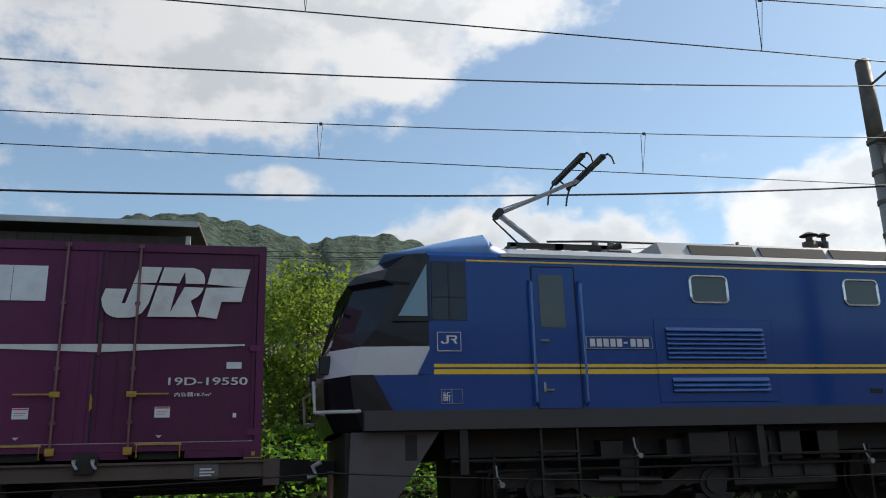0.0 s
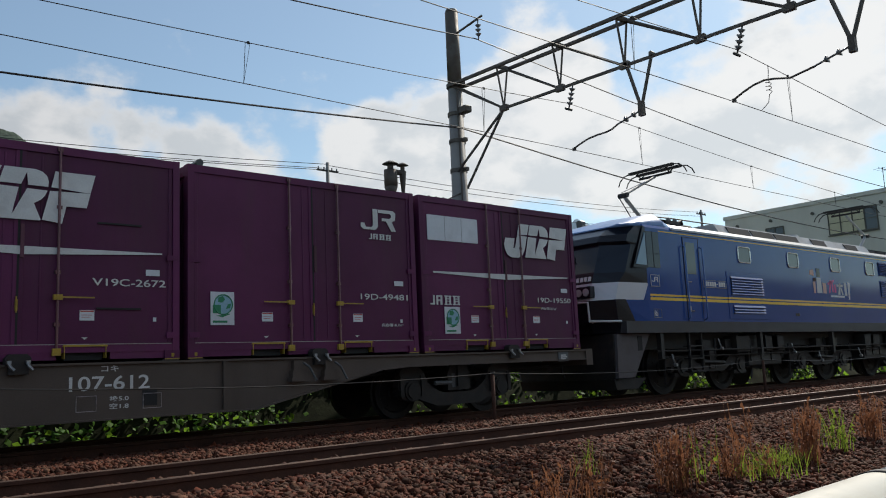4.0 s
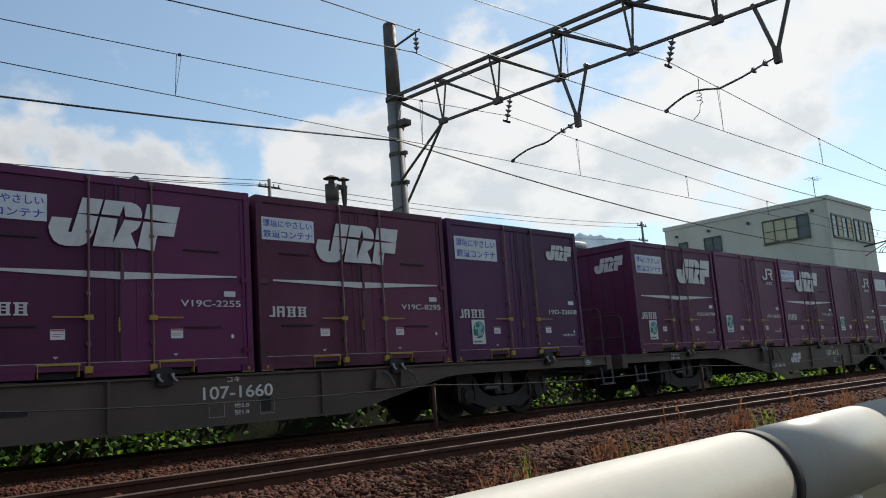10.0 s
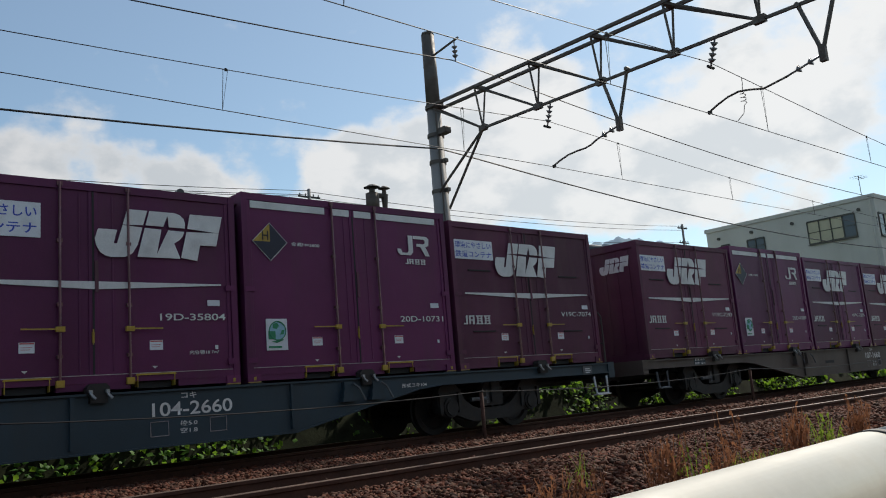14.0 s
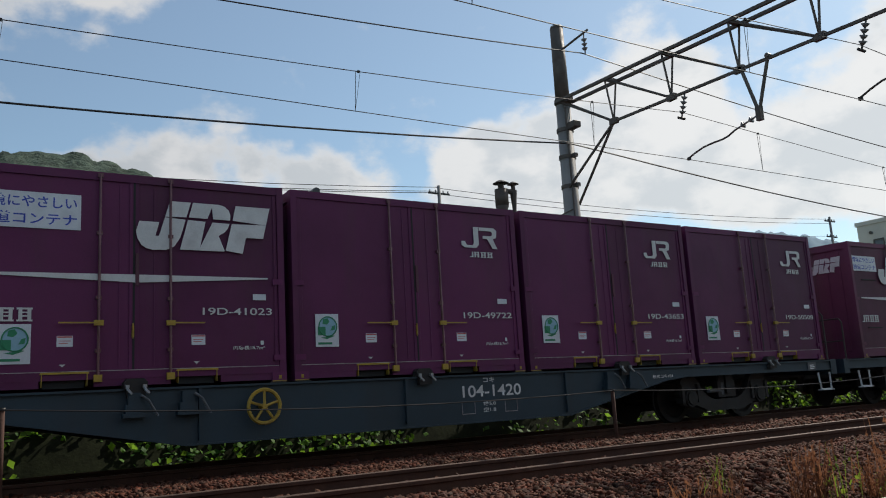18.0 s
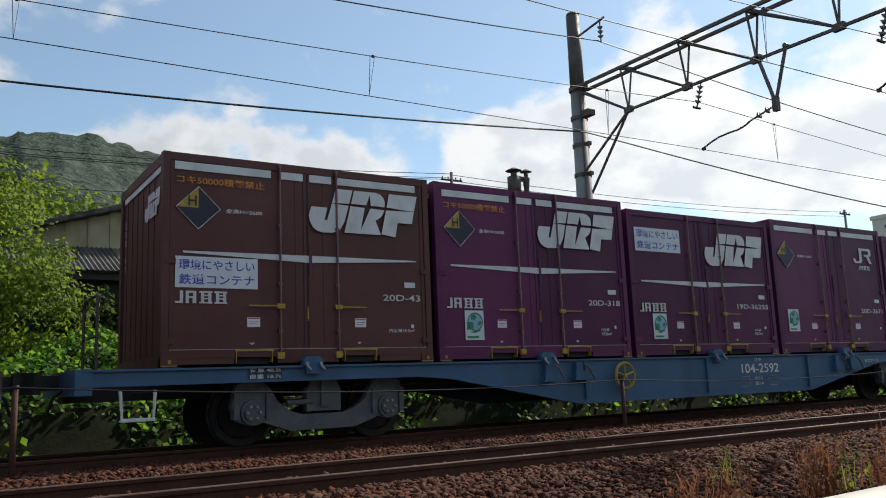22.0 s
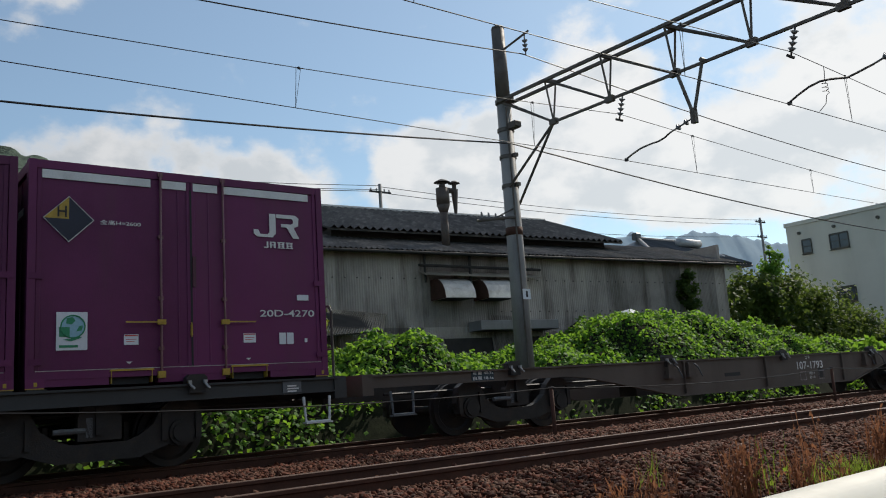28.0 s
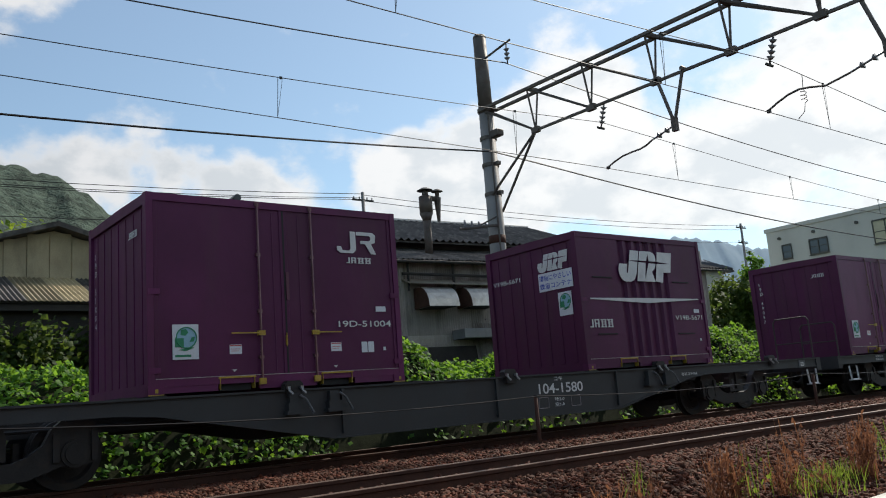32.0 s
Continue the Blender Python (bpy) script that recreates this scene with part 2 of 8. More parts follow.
STREAK = (1.0, 1.0, 0.12)
M = {
    "purple": surface("purple container paint", (0.130, 0.0250, 0.085), 0.48, 0, 0.20, 0.7, 0.05, 90, (0.10, 0.060, 0.065), 0.5, STREAK, per_object=0.35, gloss=0.25, dent=0.35),
    "violet": surface("bluish purple container paint", (0.094, 0.025, 0.088), 0.46, 0, 0.18, 0.7, 0.05, 90, (0.09, 0.055, 0.085), 0.45, STREAK, per_object=0.25, gloss=0.28, dent=0.35),
    "purple_dull": surface("weathered purple paint", (0.132, 0.036, 0.074), 0.55, 0, 0.25, 0.8, 0.06, 90, (0.15, 0.10, 0.09), 0.55, STREAK, per_object=0.3, gloss=0.25, dent=0.35),
    "maroon": surface("faded red brown paint", (0.122, 0.048, 0.044), 0.5, 0, 0.22, 0.9, 0.05, 90, (0.13, 0.07, 0.05), 0.5, STREAK, gloss=0.25, dent=0.35),
    "rod": surface("pinkish metal locking rod", (0.17, 0.085, 0.088), 0.28, 0.55, 0.25, 3, 0.05, 60, (0.10, 0.03, 0.05), 0.5, STREAK),
    "pale_line": surface("pale edge line", (0.42, 0.36, 0.36), 0.45, 0.3, 0.3, 5, 0.0, 40, (0.12, 0.05, 0.06), 0.6),
    "flue": surface("sooty brown flue steel", (0.095, 0.078, 0.068), 0.65, 0.3, 0.3, 3, 0.1, 40, (0.12, 0.06, 0.035), 0.5),
    "navy_ink": surface("dark navy print", (0.012, 0.016, 0.035), 0.5),
    "white_mark": surface("white stencil paint", (0.72, 0.72, 0.70), 0.55, 0, 0.12, 1.5, 0.0, 60, (0.42, 0.40, 0.38), 0.4),
    "sign_white": surface("white sign board", (0.74, 0.77, 0.80), 0.5, 0, 0.08, 2.0, 0.0, 60, (0.5, 0.5, 0.5), 0.3),
    "blue_ink": surface("blue lettering", (0.03, 0.07, 0.45), 0.5),
    "red_ink": surface("red notice print", (0.50, 0.06, 0.05), 0.5),
    "orange_ink": surface("orange lettering", (0.65, 0.22, 0.03), 0.5),
    "eco_green": surface("green label print", (0.03, 0.26, 0.12), 0.5),
    "eco_blue": surface("blue label print", (0.30, 0.52, 0.62), 0.5),
    "yellow": surface("yellow paint", (0.46, 0.30, 0.035), 0.45, 0, 0.25, 4, 0.0, 80, (0.13, 0.07, 0.04), 0.65),
    "steel_grey": surface("worn galvanised steel", (0.36, 0.36, 0.36), 0.42, 0.6, 0.2, 4, 0.05, 80),
    "dark_steel": surface("dark oily steel", (0.024, 0.022, 0.021), 0.6, 0.2, 0.3, 3, 0.15, 60, (0.08, 0.055, 0.04), 0.5),
    "seal": surface("black rubber seal", (0.018, 0.017, 0.018), 0.7),
    "wagon_grey": surface("grey brown wagon paint", (0.094, 0.070, 0.056), 0.6, 0, 0.2, 0.8, 0.08, 70, (0.07, 0.05, 0.04), 0.45, STREAK),
    "end_rail_paint": surface("grimy end rail paint", (0.055, 0.042, 0.036), 0.55, 0, 0.25, 4),
    "wagon_blue": surface("blue wagon paint", (0.043, 0.122, 0.225), 0.5, 0, 0.15, 0.8, 0.05, 70, (0.05, 0.07, 0.09), 0.4, STREAK),
    "wagon_brown": surface("rusty brown wagon paint", (0.105, 0.062, 0.040), 0.65, 0, 0.22, 0.8, 0.08, 70, (0.085, 0.048, 0.030), 0.5, STREAK),
    "wagon_navy": surface("dirty dark blue wagon paint", (0.020, 0.042, 0.058), 0.55, 0, 0.2, 0.8, 0.05, 70, (0.05, 0.05, 0.05), 0.45, STREAK),
    "wagon_dark": surface("sooty dark grey wagon paint", (0.034, 0.036, 0.037), 0.6, 0, 0.2, 0.8, 0.05, 70, (0.06, 0.05, 0.045), 0.4, STREAK),
    "bogie_grey": surface("dusty grey bogie paint", (0.125, 0.135, 0.145), 0.6, 0, 0.2, 3, 0.1, 60, (0.07, 0.06, 0.05), 0.5),
    "loco_blue": surface("glossy blue locomotive paint", (0.009, 0.064, 0.285), 0.09, 0, 0.10, 0.5, 0.004, 80, (0.014, 0.055, 0.19), 0.3, STREAK, gloss=0.42, dent=0.035),
    "slat": surface("glossy blue louvre slat", (0.035, 0.12, 0.38), 0.16, 0.15, 0.1, 3, gloss=0.8, coat=0.4),
    "chrome": surface("bright window rim", (0.62, 0.62, 0.60), 0.22, 0.9, 0.1, 4),
    "loco_sky": surface("light blue roof paint", (0.13, 0.26, 0.52), 0.42, 0, 0.12, 0.8, 0.0, 60, (0.10, 0.17, 0.30), 0.4),
    "loco_black": surface("black cab paint", (0.012, 0.012, 0.016), 0.25, 0, 0.1, 1, gloss=0.4),
    "loco_white": surface("white cab band paint", (0.66, 0.66, 0.68), 0.3, 0, 0.06, 1, coat=0.3),
    "loco_grey": surface("dark grey underframe paint", (0.050, 0.048, 0.052), 0.55, 0, 0.15, 1.5, 0.05, 60, (0.09, 0.07, 0.06), 0.4),
    "under_grime": surface("greasy black running gear", (0.026, 0.024, 0.024), 0.5, 0.2, 0.4, 4, 0.15, 60, (0.07, 0.05, 0.04), 0.4),
    "loco_skirt": surface("dusty grey pilot paint", (0.105, 0.092, 0.096), 0.6, 0, 0.15, 1.5, 0.05, 60, (0.09, 0.07, 0.06), 0.5),
    "roof_grey": surface("pale grey roof paint", (0.42, 0.43, 0.44), 0.35, 0.1, 0.12, 1.2, 0.03, 60, (0.18, 0.17, 0.16), 0.4),
    "amber": surface("amber stripe paint", (0.95, 0.58, 0.02), 0.35, 0, 0.05, 1, coat=0.3),
    "window_dark": glass("dark train window", (0.010, 0.015, 0.026), 0.04, 0.0),
    "window_pale": glass("pale train window", (0.070, 0.085, 0.080), 0.08),
    # opaque; the sky seen through the pane is painted as its blue
    "sky_pane": glass("cab pane painted sky blue", (0.20, 0.31, 0.40)),
    "lamp_lens": glass("lamp lens", (0.5, 0.5, 0.48)),
    "pink": surface("pink print", (0.75, 0.08, 0.30), 0.4),
    "peach": surface("peach print", (0.62, 0.36, 0.28), 0.4),
    "pole": surface("weathered brownish grey steel pole", (0.255, 0.245, 0.236), 0.65, 0.1, 0.16, 1.0, 0.1, 50, (0.110, 0.090, 0.080), 0.6, (1, 1, 0.15)),
    "concrete": surface("weathered concrete", (0.20, 0.195, 0.19), 0.8, 0, 0.18, 1.2, 0.2, 50, (0.16, 0.15, 0.14), 0.4, (1, 1, 0.2)),
    # kept pale so the unseen wall throws fill light on the train
    "house_wall": surface("plastered house walls", (0.42, 0.41, 0.39), 0.85, 0, 0.15, 0.5, 0.1, 30, (0.25, 0.24, 0.22), 0.4, (1, 1, 0.2)),
    "truss": surface("grey galvanised truss steel", (0.115, 0.100, 0.088), 0.6, 0.3, 0.25, 3, 0.08, 60, (0.10, 0.055, 0.035), 0.4),
    "wire": surface("dark wire", (0.035, 0.032, 0.03), 0.5, 0.5),
    "porcelain": surface("brown grey porcelain", (0.16, 0.15, 0.15), 0.25),
    "rail_top": surface("worn rail head", (0.12, 0.070, 0.048), 0.55, 0.4, 0.25, 3),
    "rust": surface("rusty rail", (0.075, 0.031, 0.019), 0.85, 0.1, 0.25, 4, 0.2, 50),
    "ballast": stone("mixed brown ballast stone"),
    "soil": surface("dark ballast bed", (0.026, 0.013, 0.010), 0.95, 0, 0.35, 1.5, 0.6, 18, gloss=0.15),
    "earth": surface("weedy ground", (0.020, 0.022, 0.012), 0.95, 0, 0.3, 0.6, 0.4, 12, gloss=0.15),
    "core": surface("dark shade under the vines", (0.018, 0.022, 0.010), 1.0, 0, 0.4, 3, 0.3, 20, gloss=0.1),
    "pipe": surface("white guard rail paint", (0.50, 0.48, 0.42), 0.35, 0, 0.06, 6, 0.0, 80, (0.42, 0.38, 0.31), 0.25),
    "leaf": foliage("broad vine leaves", (0.042, 0.130, 0.018), (0.130, 0.285, 0.035), (0.40, 0.66, 0.05)),
    "leaf_dark": foliage("dark shrub leaves", (0.028, 0.062, 0.016), (0.080, 0.125, 0.026), (0.22, 0.30, 0.04)),
    "leaf_olive": foliage("small olive creeper leaves", (0.038, 0.060, 0.014), (0.150, 0.175, 0.036), (0.36, 0.40, 0.05)),
    "leaf_bright": foliage("sunlit tree leaves", (0.075, 0.145, 0.022), (0.18, 0.26, 0.04), (0.42, 0.53, 0.06)),
    "grass": foliage("fresh grass", (0.10, 0.17, 0.022), (0.20, 0.30, 0.04), (0.45, 0.56, 0.07)),
    "dry_grass": foliage("dry reddish weed", (0.16, 0.058, 0.036), (0.30, 0.135, 0.072), (0.33, 0.15, 0.07)),
    "bark": surface("bark", (0.09, 0.065, 0.045), 0.9, 0, 0.3, 6, 0.5, 40),
    # a little haze is mixed into the hill's green
    "forest": surface("wooded hill", (0.056, 0.077, 0.058), 0.95, 0, 0.60, 0.09, 0.9, 0.22, gloss=0.1, relief=4.5),
    # the haze over the far ridge is its pale blue base colour
    "far_hill": surface("far hill with painted haze", (0.17, 0.26, 0.34), 1.0, 0, 0.08, 0.004, 0.0, 0.1),
    "slate": surface("dark weathered corrugated roof", (0.050, 0.043, 0.038), 0.7, 0, 0.4, 1.6, 0.3, 30, (0.24, 0.22, 0.20), 0.65, per_object=0.3),
    "tile": surface("grey glazed roof tile", (0.060, 0.062, 0.066), 0.4, 0, 0.25, 1.0, 0.1, 30, per_object=0.3),
    "metal_wall": surface("grey corrugated wall sheet", (0.33, 0.285, 0.25), 0.6, 0.1, 0.32, 0.7, 0.1, 40, (0.060, 0.042, 0.030), 0.95, (1.3, 1, 0.22), per_object=0.35),
    "old_wall": surface("yellowish old wall boards", (0.38, 0.32, 0.20), 0.85, 0, 0.2, 1.0, 0.1, 40, (0.10, 0.09, 0.07), 0.5, (1, 1, 0.25)),
    "tin_roof": surface("faded corrugated tin roof", (0.36, 0.29, 0.16), 0.6, 0.1, 0.3, 0.9, 0.05, 40, (0.12, 0.08, 0.05), 0.5, per_object=0.5),
    "grey_sheet": surface("faded brown grey sheet", (0.34, 0.29, 0.23), 0.6, 0.15, 0.25, 1.2, 0.05, 40, (0.13, 0.09, 0.06), 0.5, per_object=0.3),
    "dark_wood": surface("dark stained boards", (0.045, 0.038, 0.033), 0.85, 0, 0.3, 1.5, 0.2, 40),
    "white_wall": surface("pale grey rendered wall", (0.60, 0.59, 0.52), 0.8, 0, 0.06, 0.4, 0.05, 40, (0.45, 0.44, 0.38), 0.35, (1, 1, 0.15)),
    "pane": glass("building window", (0.06, 0.07, 0.08)),
    "blind": surface("cream window blind", (0.55, 0.52, 0.36), 0.8, 0, 0.1, 1.0),
    "frame": surface("dark bronze window frame", (0.075, 0.070, 0.058), 0.4, 0.4),
    "hood": surface("galvanised fan hood", (0.52, 0.50, 0.45), 0.35, 0.7, 0.2, 3, 0.05, 40, (0.25, 0.19, 0.14), 0.4),
}


# ---- shape helpers ----
class Shape:
    """Collects simple solids as vertices and faces of one mesh."""

    def __init__(self):
        self.v, self.f, self.weld = [], [], False

    def add(self, verts, faces):
        n = len(self.v)
        self.v += [tuple(p) for p in verts]
        self.f += [tuple(n + i for i in q) for q in faces]
        return self

    def box(self, x0, x1, y0, y1, z0, z1, c=0.0):
        """A box; with c its upright and level edges along x are chamfered."""
        if c:
            ring = [(y0 + c, z0), (y1 - c, z0), (y1, z0 + c), (y1, z1 - c), (y1 - c, z1), (y0 + c, z1), (y0, z1 - c), (y0, z0 + c)]
            return self.prism_x(ring, x0, x1)
        v = [(x, y, z) for x in (x0, x1) for y in (y0, y1) for z in (z0, z1)]
        return self.add(v, [(0, 1, 3, 2), (4, 6, 7, 5), (0, 4, 5, 1), (2, 3, 7, 6), (0, 2, 6, 4), (1, 5, 7, 3)])

    def prism_x(self, ring, x0, x1):
        """A ring of (y, z) drawn out along x."""
        n = len(ring)
        v = [(x0, *p) for p in ring] + [(x1, *p) for p in ring]
        return self.add(v, [tuple(range(n - 1, -1, -1)), tuple(range(n, 2 * n))] + [(i, (i + 1) % n, n + (i + 1) % n, n + i) for i in range(n)])

    def prism_y(self, ring, y0, y1):
        """A ring of (x, z) drawn out along y."""
        n = len(ring)
        v = [(p[0], y0, p[1]) for p in ring] + [(p[0], y1, p[1]) for p in ring]
        return self.add(v, [tuple(range(n)), tuple(range(2 * n - 1, n - 1, -1))] + [(i, n + i, n + (i + 1) % n, (i + 1) % n) for i in range(n)])

    def rod(self, a, b, r, sides=8, r2=None):
        a, b = Vector(a), Vector(b)
        d = (b - a).normalized()
        u = d.orthogonal().normalized()
        s = d.cross(u)
        r2 = r if r2 is None else r2
        ring = [(math.cos(i * math.tau / sides), math.sin(i * math.tau / sides)) for i in range(sides)]
        v = [a + (u * c + s * q) * r for c, q in ring] + [b + (u * c + s * q) * r2 for c, q in ring]
        return self.add(v, [(i, (i + 1) % sides, sides + (i + 1) % sides, sides + i) for i in range(sides)] + [tuple(range(sides - 1, -1, -1)), tuple(range(sides, 2 * sides))])

    def path(self, points, r, sides=6):
        """A bent tube through the points, in one skin."""
        pts = [Vector(p) for p in points]
        n, v, up = len(pts), [], None
        for i, p in enumerate(pts):
            d = (pts[min(i + 1, n - 1)] - p).normalized() + (p - pts[max(i - 1, 0)]).normalized()
            d = d.normalized() if d.length > 1e-6 else (pts[min(i + 1, n - 1)] - p).normalized()
            up = d.orthogonal().normalized() if up is None else (up - d * up.dot(d)).normalized()
            w = d.cross(up)
            v += [p + (up * math.cos(k * math.tau / sides) + w * math.sin(k * math.tau / sides)) * r for k in range(sides)]
        f = [(i * sides + k, i * sides + (k + 1) % sides, (i + 1) * sides + (k + 1) % sides, (i + 1) * sides + k) for i in range(n - 1) for k in range(sides)]
        return self.add(v, f + [tuple(range(sides - 1, -1, -1)), tuple(range((n - 1) * sides, n * sides))])

    def ring(self, centre, radius, r, axis="y", sides=20):
        pts = []
        for i in range(sides + 1):
            c, s = math.cos(i * math.tau / sides) * radius, math.sin(i * math.tau / sides) * radius
            off = {"y": (c, 0, s), "x": (0, c, s), "z": (c, s, 0)}[axis]
            pts.append(tuple(p + q for p, q in zip(centre, off)))
        return self.path(pts, r, 6)

    def disc(self, centre, radius, depth, sides=24, inner=0.0):
        """A round plate that faces -y."""
        x, y, z = centre
        return self.rod((x, y, z), (x, y - depth, z), radius, sides)

    def sheet(self, poly, y, depth=0.003):
        """A thin plate on the side that faces -y, from a polygon of (x, z)."""
        return self.prism_y(poly, y - depth, y)

    def mesh(self, name, smooth=False, bevel=0.0):
        m = bpy.data.meshes.new(name)
        m.from_pydata(self.v, [], self.f)
        m.update()
        b = bmesh.new()
        b.from_mesh(m)
        if self.weld:
            bmesh.ops.remove_doubles(b, verts=b.verts, dist=1e-4)
        bmesh.ops.recalc_face_normals(b, faces=b.faces)
        if bevel:
            edges = [e for e in b.edges if len(e.link_faces) == 2 and e.calc_face_angle(0.0) > 0.6]
            bmesh.ops.bevel(b, geom=edges, offset=bevel, segments=1, affect="EDGES")
        b.to_mesh(m)
        b.free()
        if smooth:
            m.polygons.foreach_set("use_smooth", [True] * len(m.polygons))
        return m


def part(name, shape, material, parent=None, label="", smooth=False, bevel=0.0):
    """Links a shape or a ready mesh as one object under a thing or a part."""
    mesh = shape.mesh(name, smooth, bevel) if isinstance(shape, Shape) else shape
    if not mesh.materials:
        mesh.materials.append(M[material])
    ob = new(name, mesh)
    ob.parent = parent
    return tagged(ob, label)


def fixed_mesh(name, shape, material, smooth=False):
    m = shape.mesh(name, smooth)
    m.materials.append(M[material])
    return m


def put(name, mesh, parent, x=0.0, y=0.0, z=0.0, label="", turn=0):
    ob = part(name, mesh, "", parent, label)
    ob.matrix_basis = pose(x, y, z, 0, 0, turn)
    return ob


def thing(name, label, category, group="", at=(0, 0, 0), kind=""):
    ob = new(name)
    ob.location = at
    return tagged(ob, label, category, group, kind)


def structure(name, shape, material, label, category="", smooth=False):
    return tagged(part(name, shape, material, None, "", smooth), label, category, kind="structure")


STORE = {}


def stored(key, build, *args, **kw):
    """One mesh for all alike parts."""
    if key not in STORE:
        STORE[key] = build(*args, **kw)
    return STORE[key]


FONT_OB = new("lettering", bpy.data.curves.new("lettering", "FONT"))
FONT_OB.data.offset = 0.012


def lettering(words, height, material, wide=None):
    """The words as a thin mesh that faces -y, its lower left corner at the origin."""
    key = ("text", words, height, material, wide)
    if key not in STORE:
        FONT_OB.data.body = words
        bpy.context.view_layer.update()
        m = bpy.data.meshes.new_from_object(FONT_OB.evaluated_get(bpy.context.evaluated_depsgraph_get()))
        n = len(m.vertices)
        co = np.empty(n * 3)
        m.vertices.foreach_get("co", co)
        co = co.reshape(-1, 3)
        low, size = co.min(0), np.ptp(co, axis=0)
        s = height / size[1]
        sx = wide / size[0] if wide else s
        flat = np.stack([(co[:, 0] - low[0]) * sx, np.zeros(n), (co[:, 1] - low[1]) * s], 1)
        m.vertices.foreach_set("co", flat.ravel())
        m.materials.clear()
        m.materials.append(M[material])
        m.update()
        STORE[key] = m
    return STORE[key]


def write(words, height, material, parent, x, y, z, wide=None, name="lettering", turn=0):
    ob = part(name, lettering(words, height, material, wide), material, parent)
    ob.matrix_basis = pose(x, y, z, 0, 0, turn)
    return ob


# ---- ground ----
def ground_height(y):
    """The height of the ground across the line, rail tops at zero."""
    pts = ((-4000, -0.95), (-3.0, -0.95), (2.2, -0.90), (3.2, -0.62), (4.4, -0.34), (5.4, -0.17), (6.0, -0.14), (7.9, -0.14), (8.4, -0.06), (9.3, -0.08), (10.0, -0.17), (12.6, -0.20), (13.6, -0.45), (17, -0.35), (60, -0.2), (4000, -0.2))
    return float(np.interp(y, [p[0] for p in pts], [p[1] for p in pts]))


def ground():
    ys = [-4000, -200, -20, -3, 0, 1.5, 2.2, 2.7, 3.2, 3.8, 4.4, 4.9, 5.4, 5.7, 6.0, 6.6, 7.2, 7.9, 8.15, 8.4, 8.8, 9.3, 9.7, 10.0, 11.2, 12.6, 13.1, 13.6, 15, 17, 30, 60, 200, 4000]
    xs = [-4000, -300, -60, -20, -5, 0, 4, 8, 12, 16, 20, 25, 30, 40, 60, 120, 400, 4000]
    s = Shape()
    s.v = [(x, y, ground_height(y)) for y in ys for x in xs]
    n = len(xs)
    s.f = [(j * n + i, j * n + i + 1, (j + 1) * n + i + 1, (j + 1) * n + i) for j in range(len(ys) - 1) for i in range(n - 1)]
    g = structure("ground", s, "soil", "brown trackside ground under ballast and weeds", "ground")
    g.data.materials.append(M["earth"])
    for p in g.data.polygons:
        p.material_index = 1 if p.center.y > 13 or p.center.y < 3 else 0
    return g


def stones(name, boxes, label, seed):
    """Loose ballast: small uneven lumps thrown over strips (x0, x1, y0, y1, per square metre, size)."""
    rng = np.random.default_rng(seed)
    base = np.array([(sx, sy, sz) for sx in (-1, 1) for sy in (-1, 1) for sz in (-1, 1)], float) * 0.5
    quads = np.array([(0, 1, 3, 2), (4, 6, 7, 5), (0, 4, 5, 1), (2, 3, 7, 6), (0, 2, 6, 4), (1, 5, 7, 3)])
    vs, fs, count = [], [], 0
    for x0, x1, y0, y1, per, size in boxes:
        n = int((x1 - x0) * (y1 - y0) * per)
        at = np.stack([rng.uniform(x0, x1, n), rng.uniform(y0, y1, n)], 1)
        rise = np.interp(at[:, 1], GROUND_Y, GROUND_Z) + rng.uniform(-0.35, 0.6, n) * size
        axis = rng.normal(size=(n, 4))
        axis /= np.linalg.norm(axis, axis=1)[:, None]
        a, b, c, d = axis.T
        turn = np.stack([1 - 2 * (c * c + d * d), 2 * (b * c - a * d), 2 * (b * d + a * c), 2 * (b * c + a * d), 1 - 2 * (b * b + d * d), 2 * (c * d - a * b),
                         2 * (b * d - a * c), 2 * (c * d + a * b), 1 - 2 * (b * b + c * c)], 1).reshape(n, 3, 3)
        lumps = base[None] * rng.uniform(0.55, 1.35, (n, 1, 3)) * (1 + rng.uniform(-0.4, 0.3, (n, 8, 3)))
        lumps = np.einsum("nij,nkj->nki", turn, lumps) * (size * rng.uniform(0.6, 1.25, (n, 1, 1)))
        lumps[:, :, 2] *= 0.85
        lumps += np.concatenate([at, rise[:, None]], 1)[:, None]
        vs.append(lumps.reshape(-1, 3))
        fs.append((quads[None] + 8 * np.arange(n)[:, None, None] + count).reshape(-1, 4))
        count += 8 * n
    return mass(name, np.concatenate(vs), np.concatenate(fs), "ballast", label, "ballast")


GROUND_Y = np.array([-3, 2.2, 3.2, 4.4, 5.4, 6.0, 7.9, 8.4, 9.3, 10.0, 12.6, 13.6, 17, 60])
GROUND_Z = np.array([ground_height(y) for y in GROUND_Y])


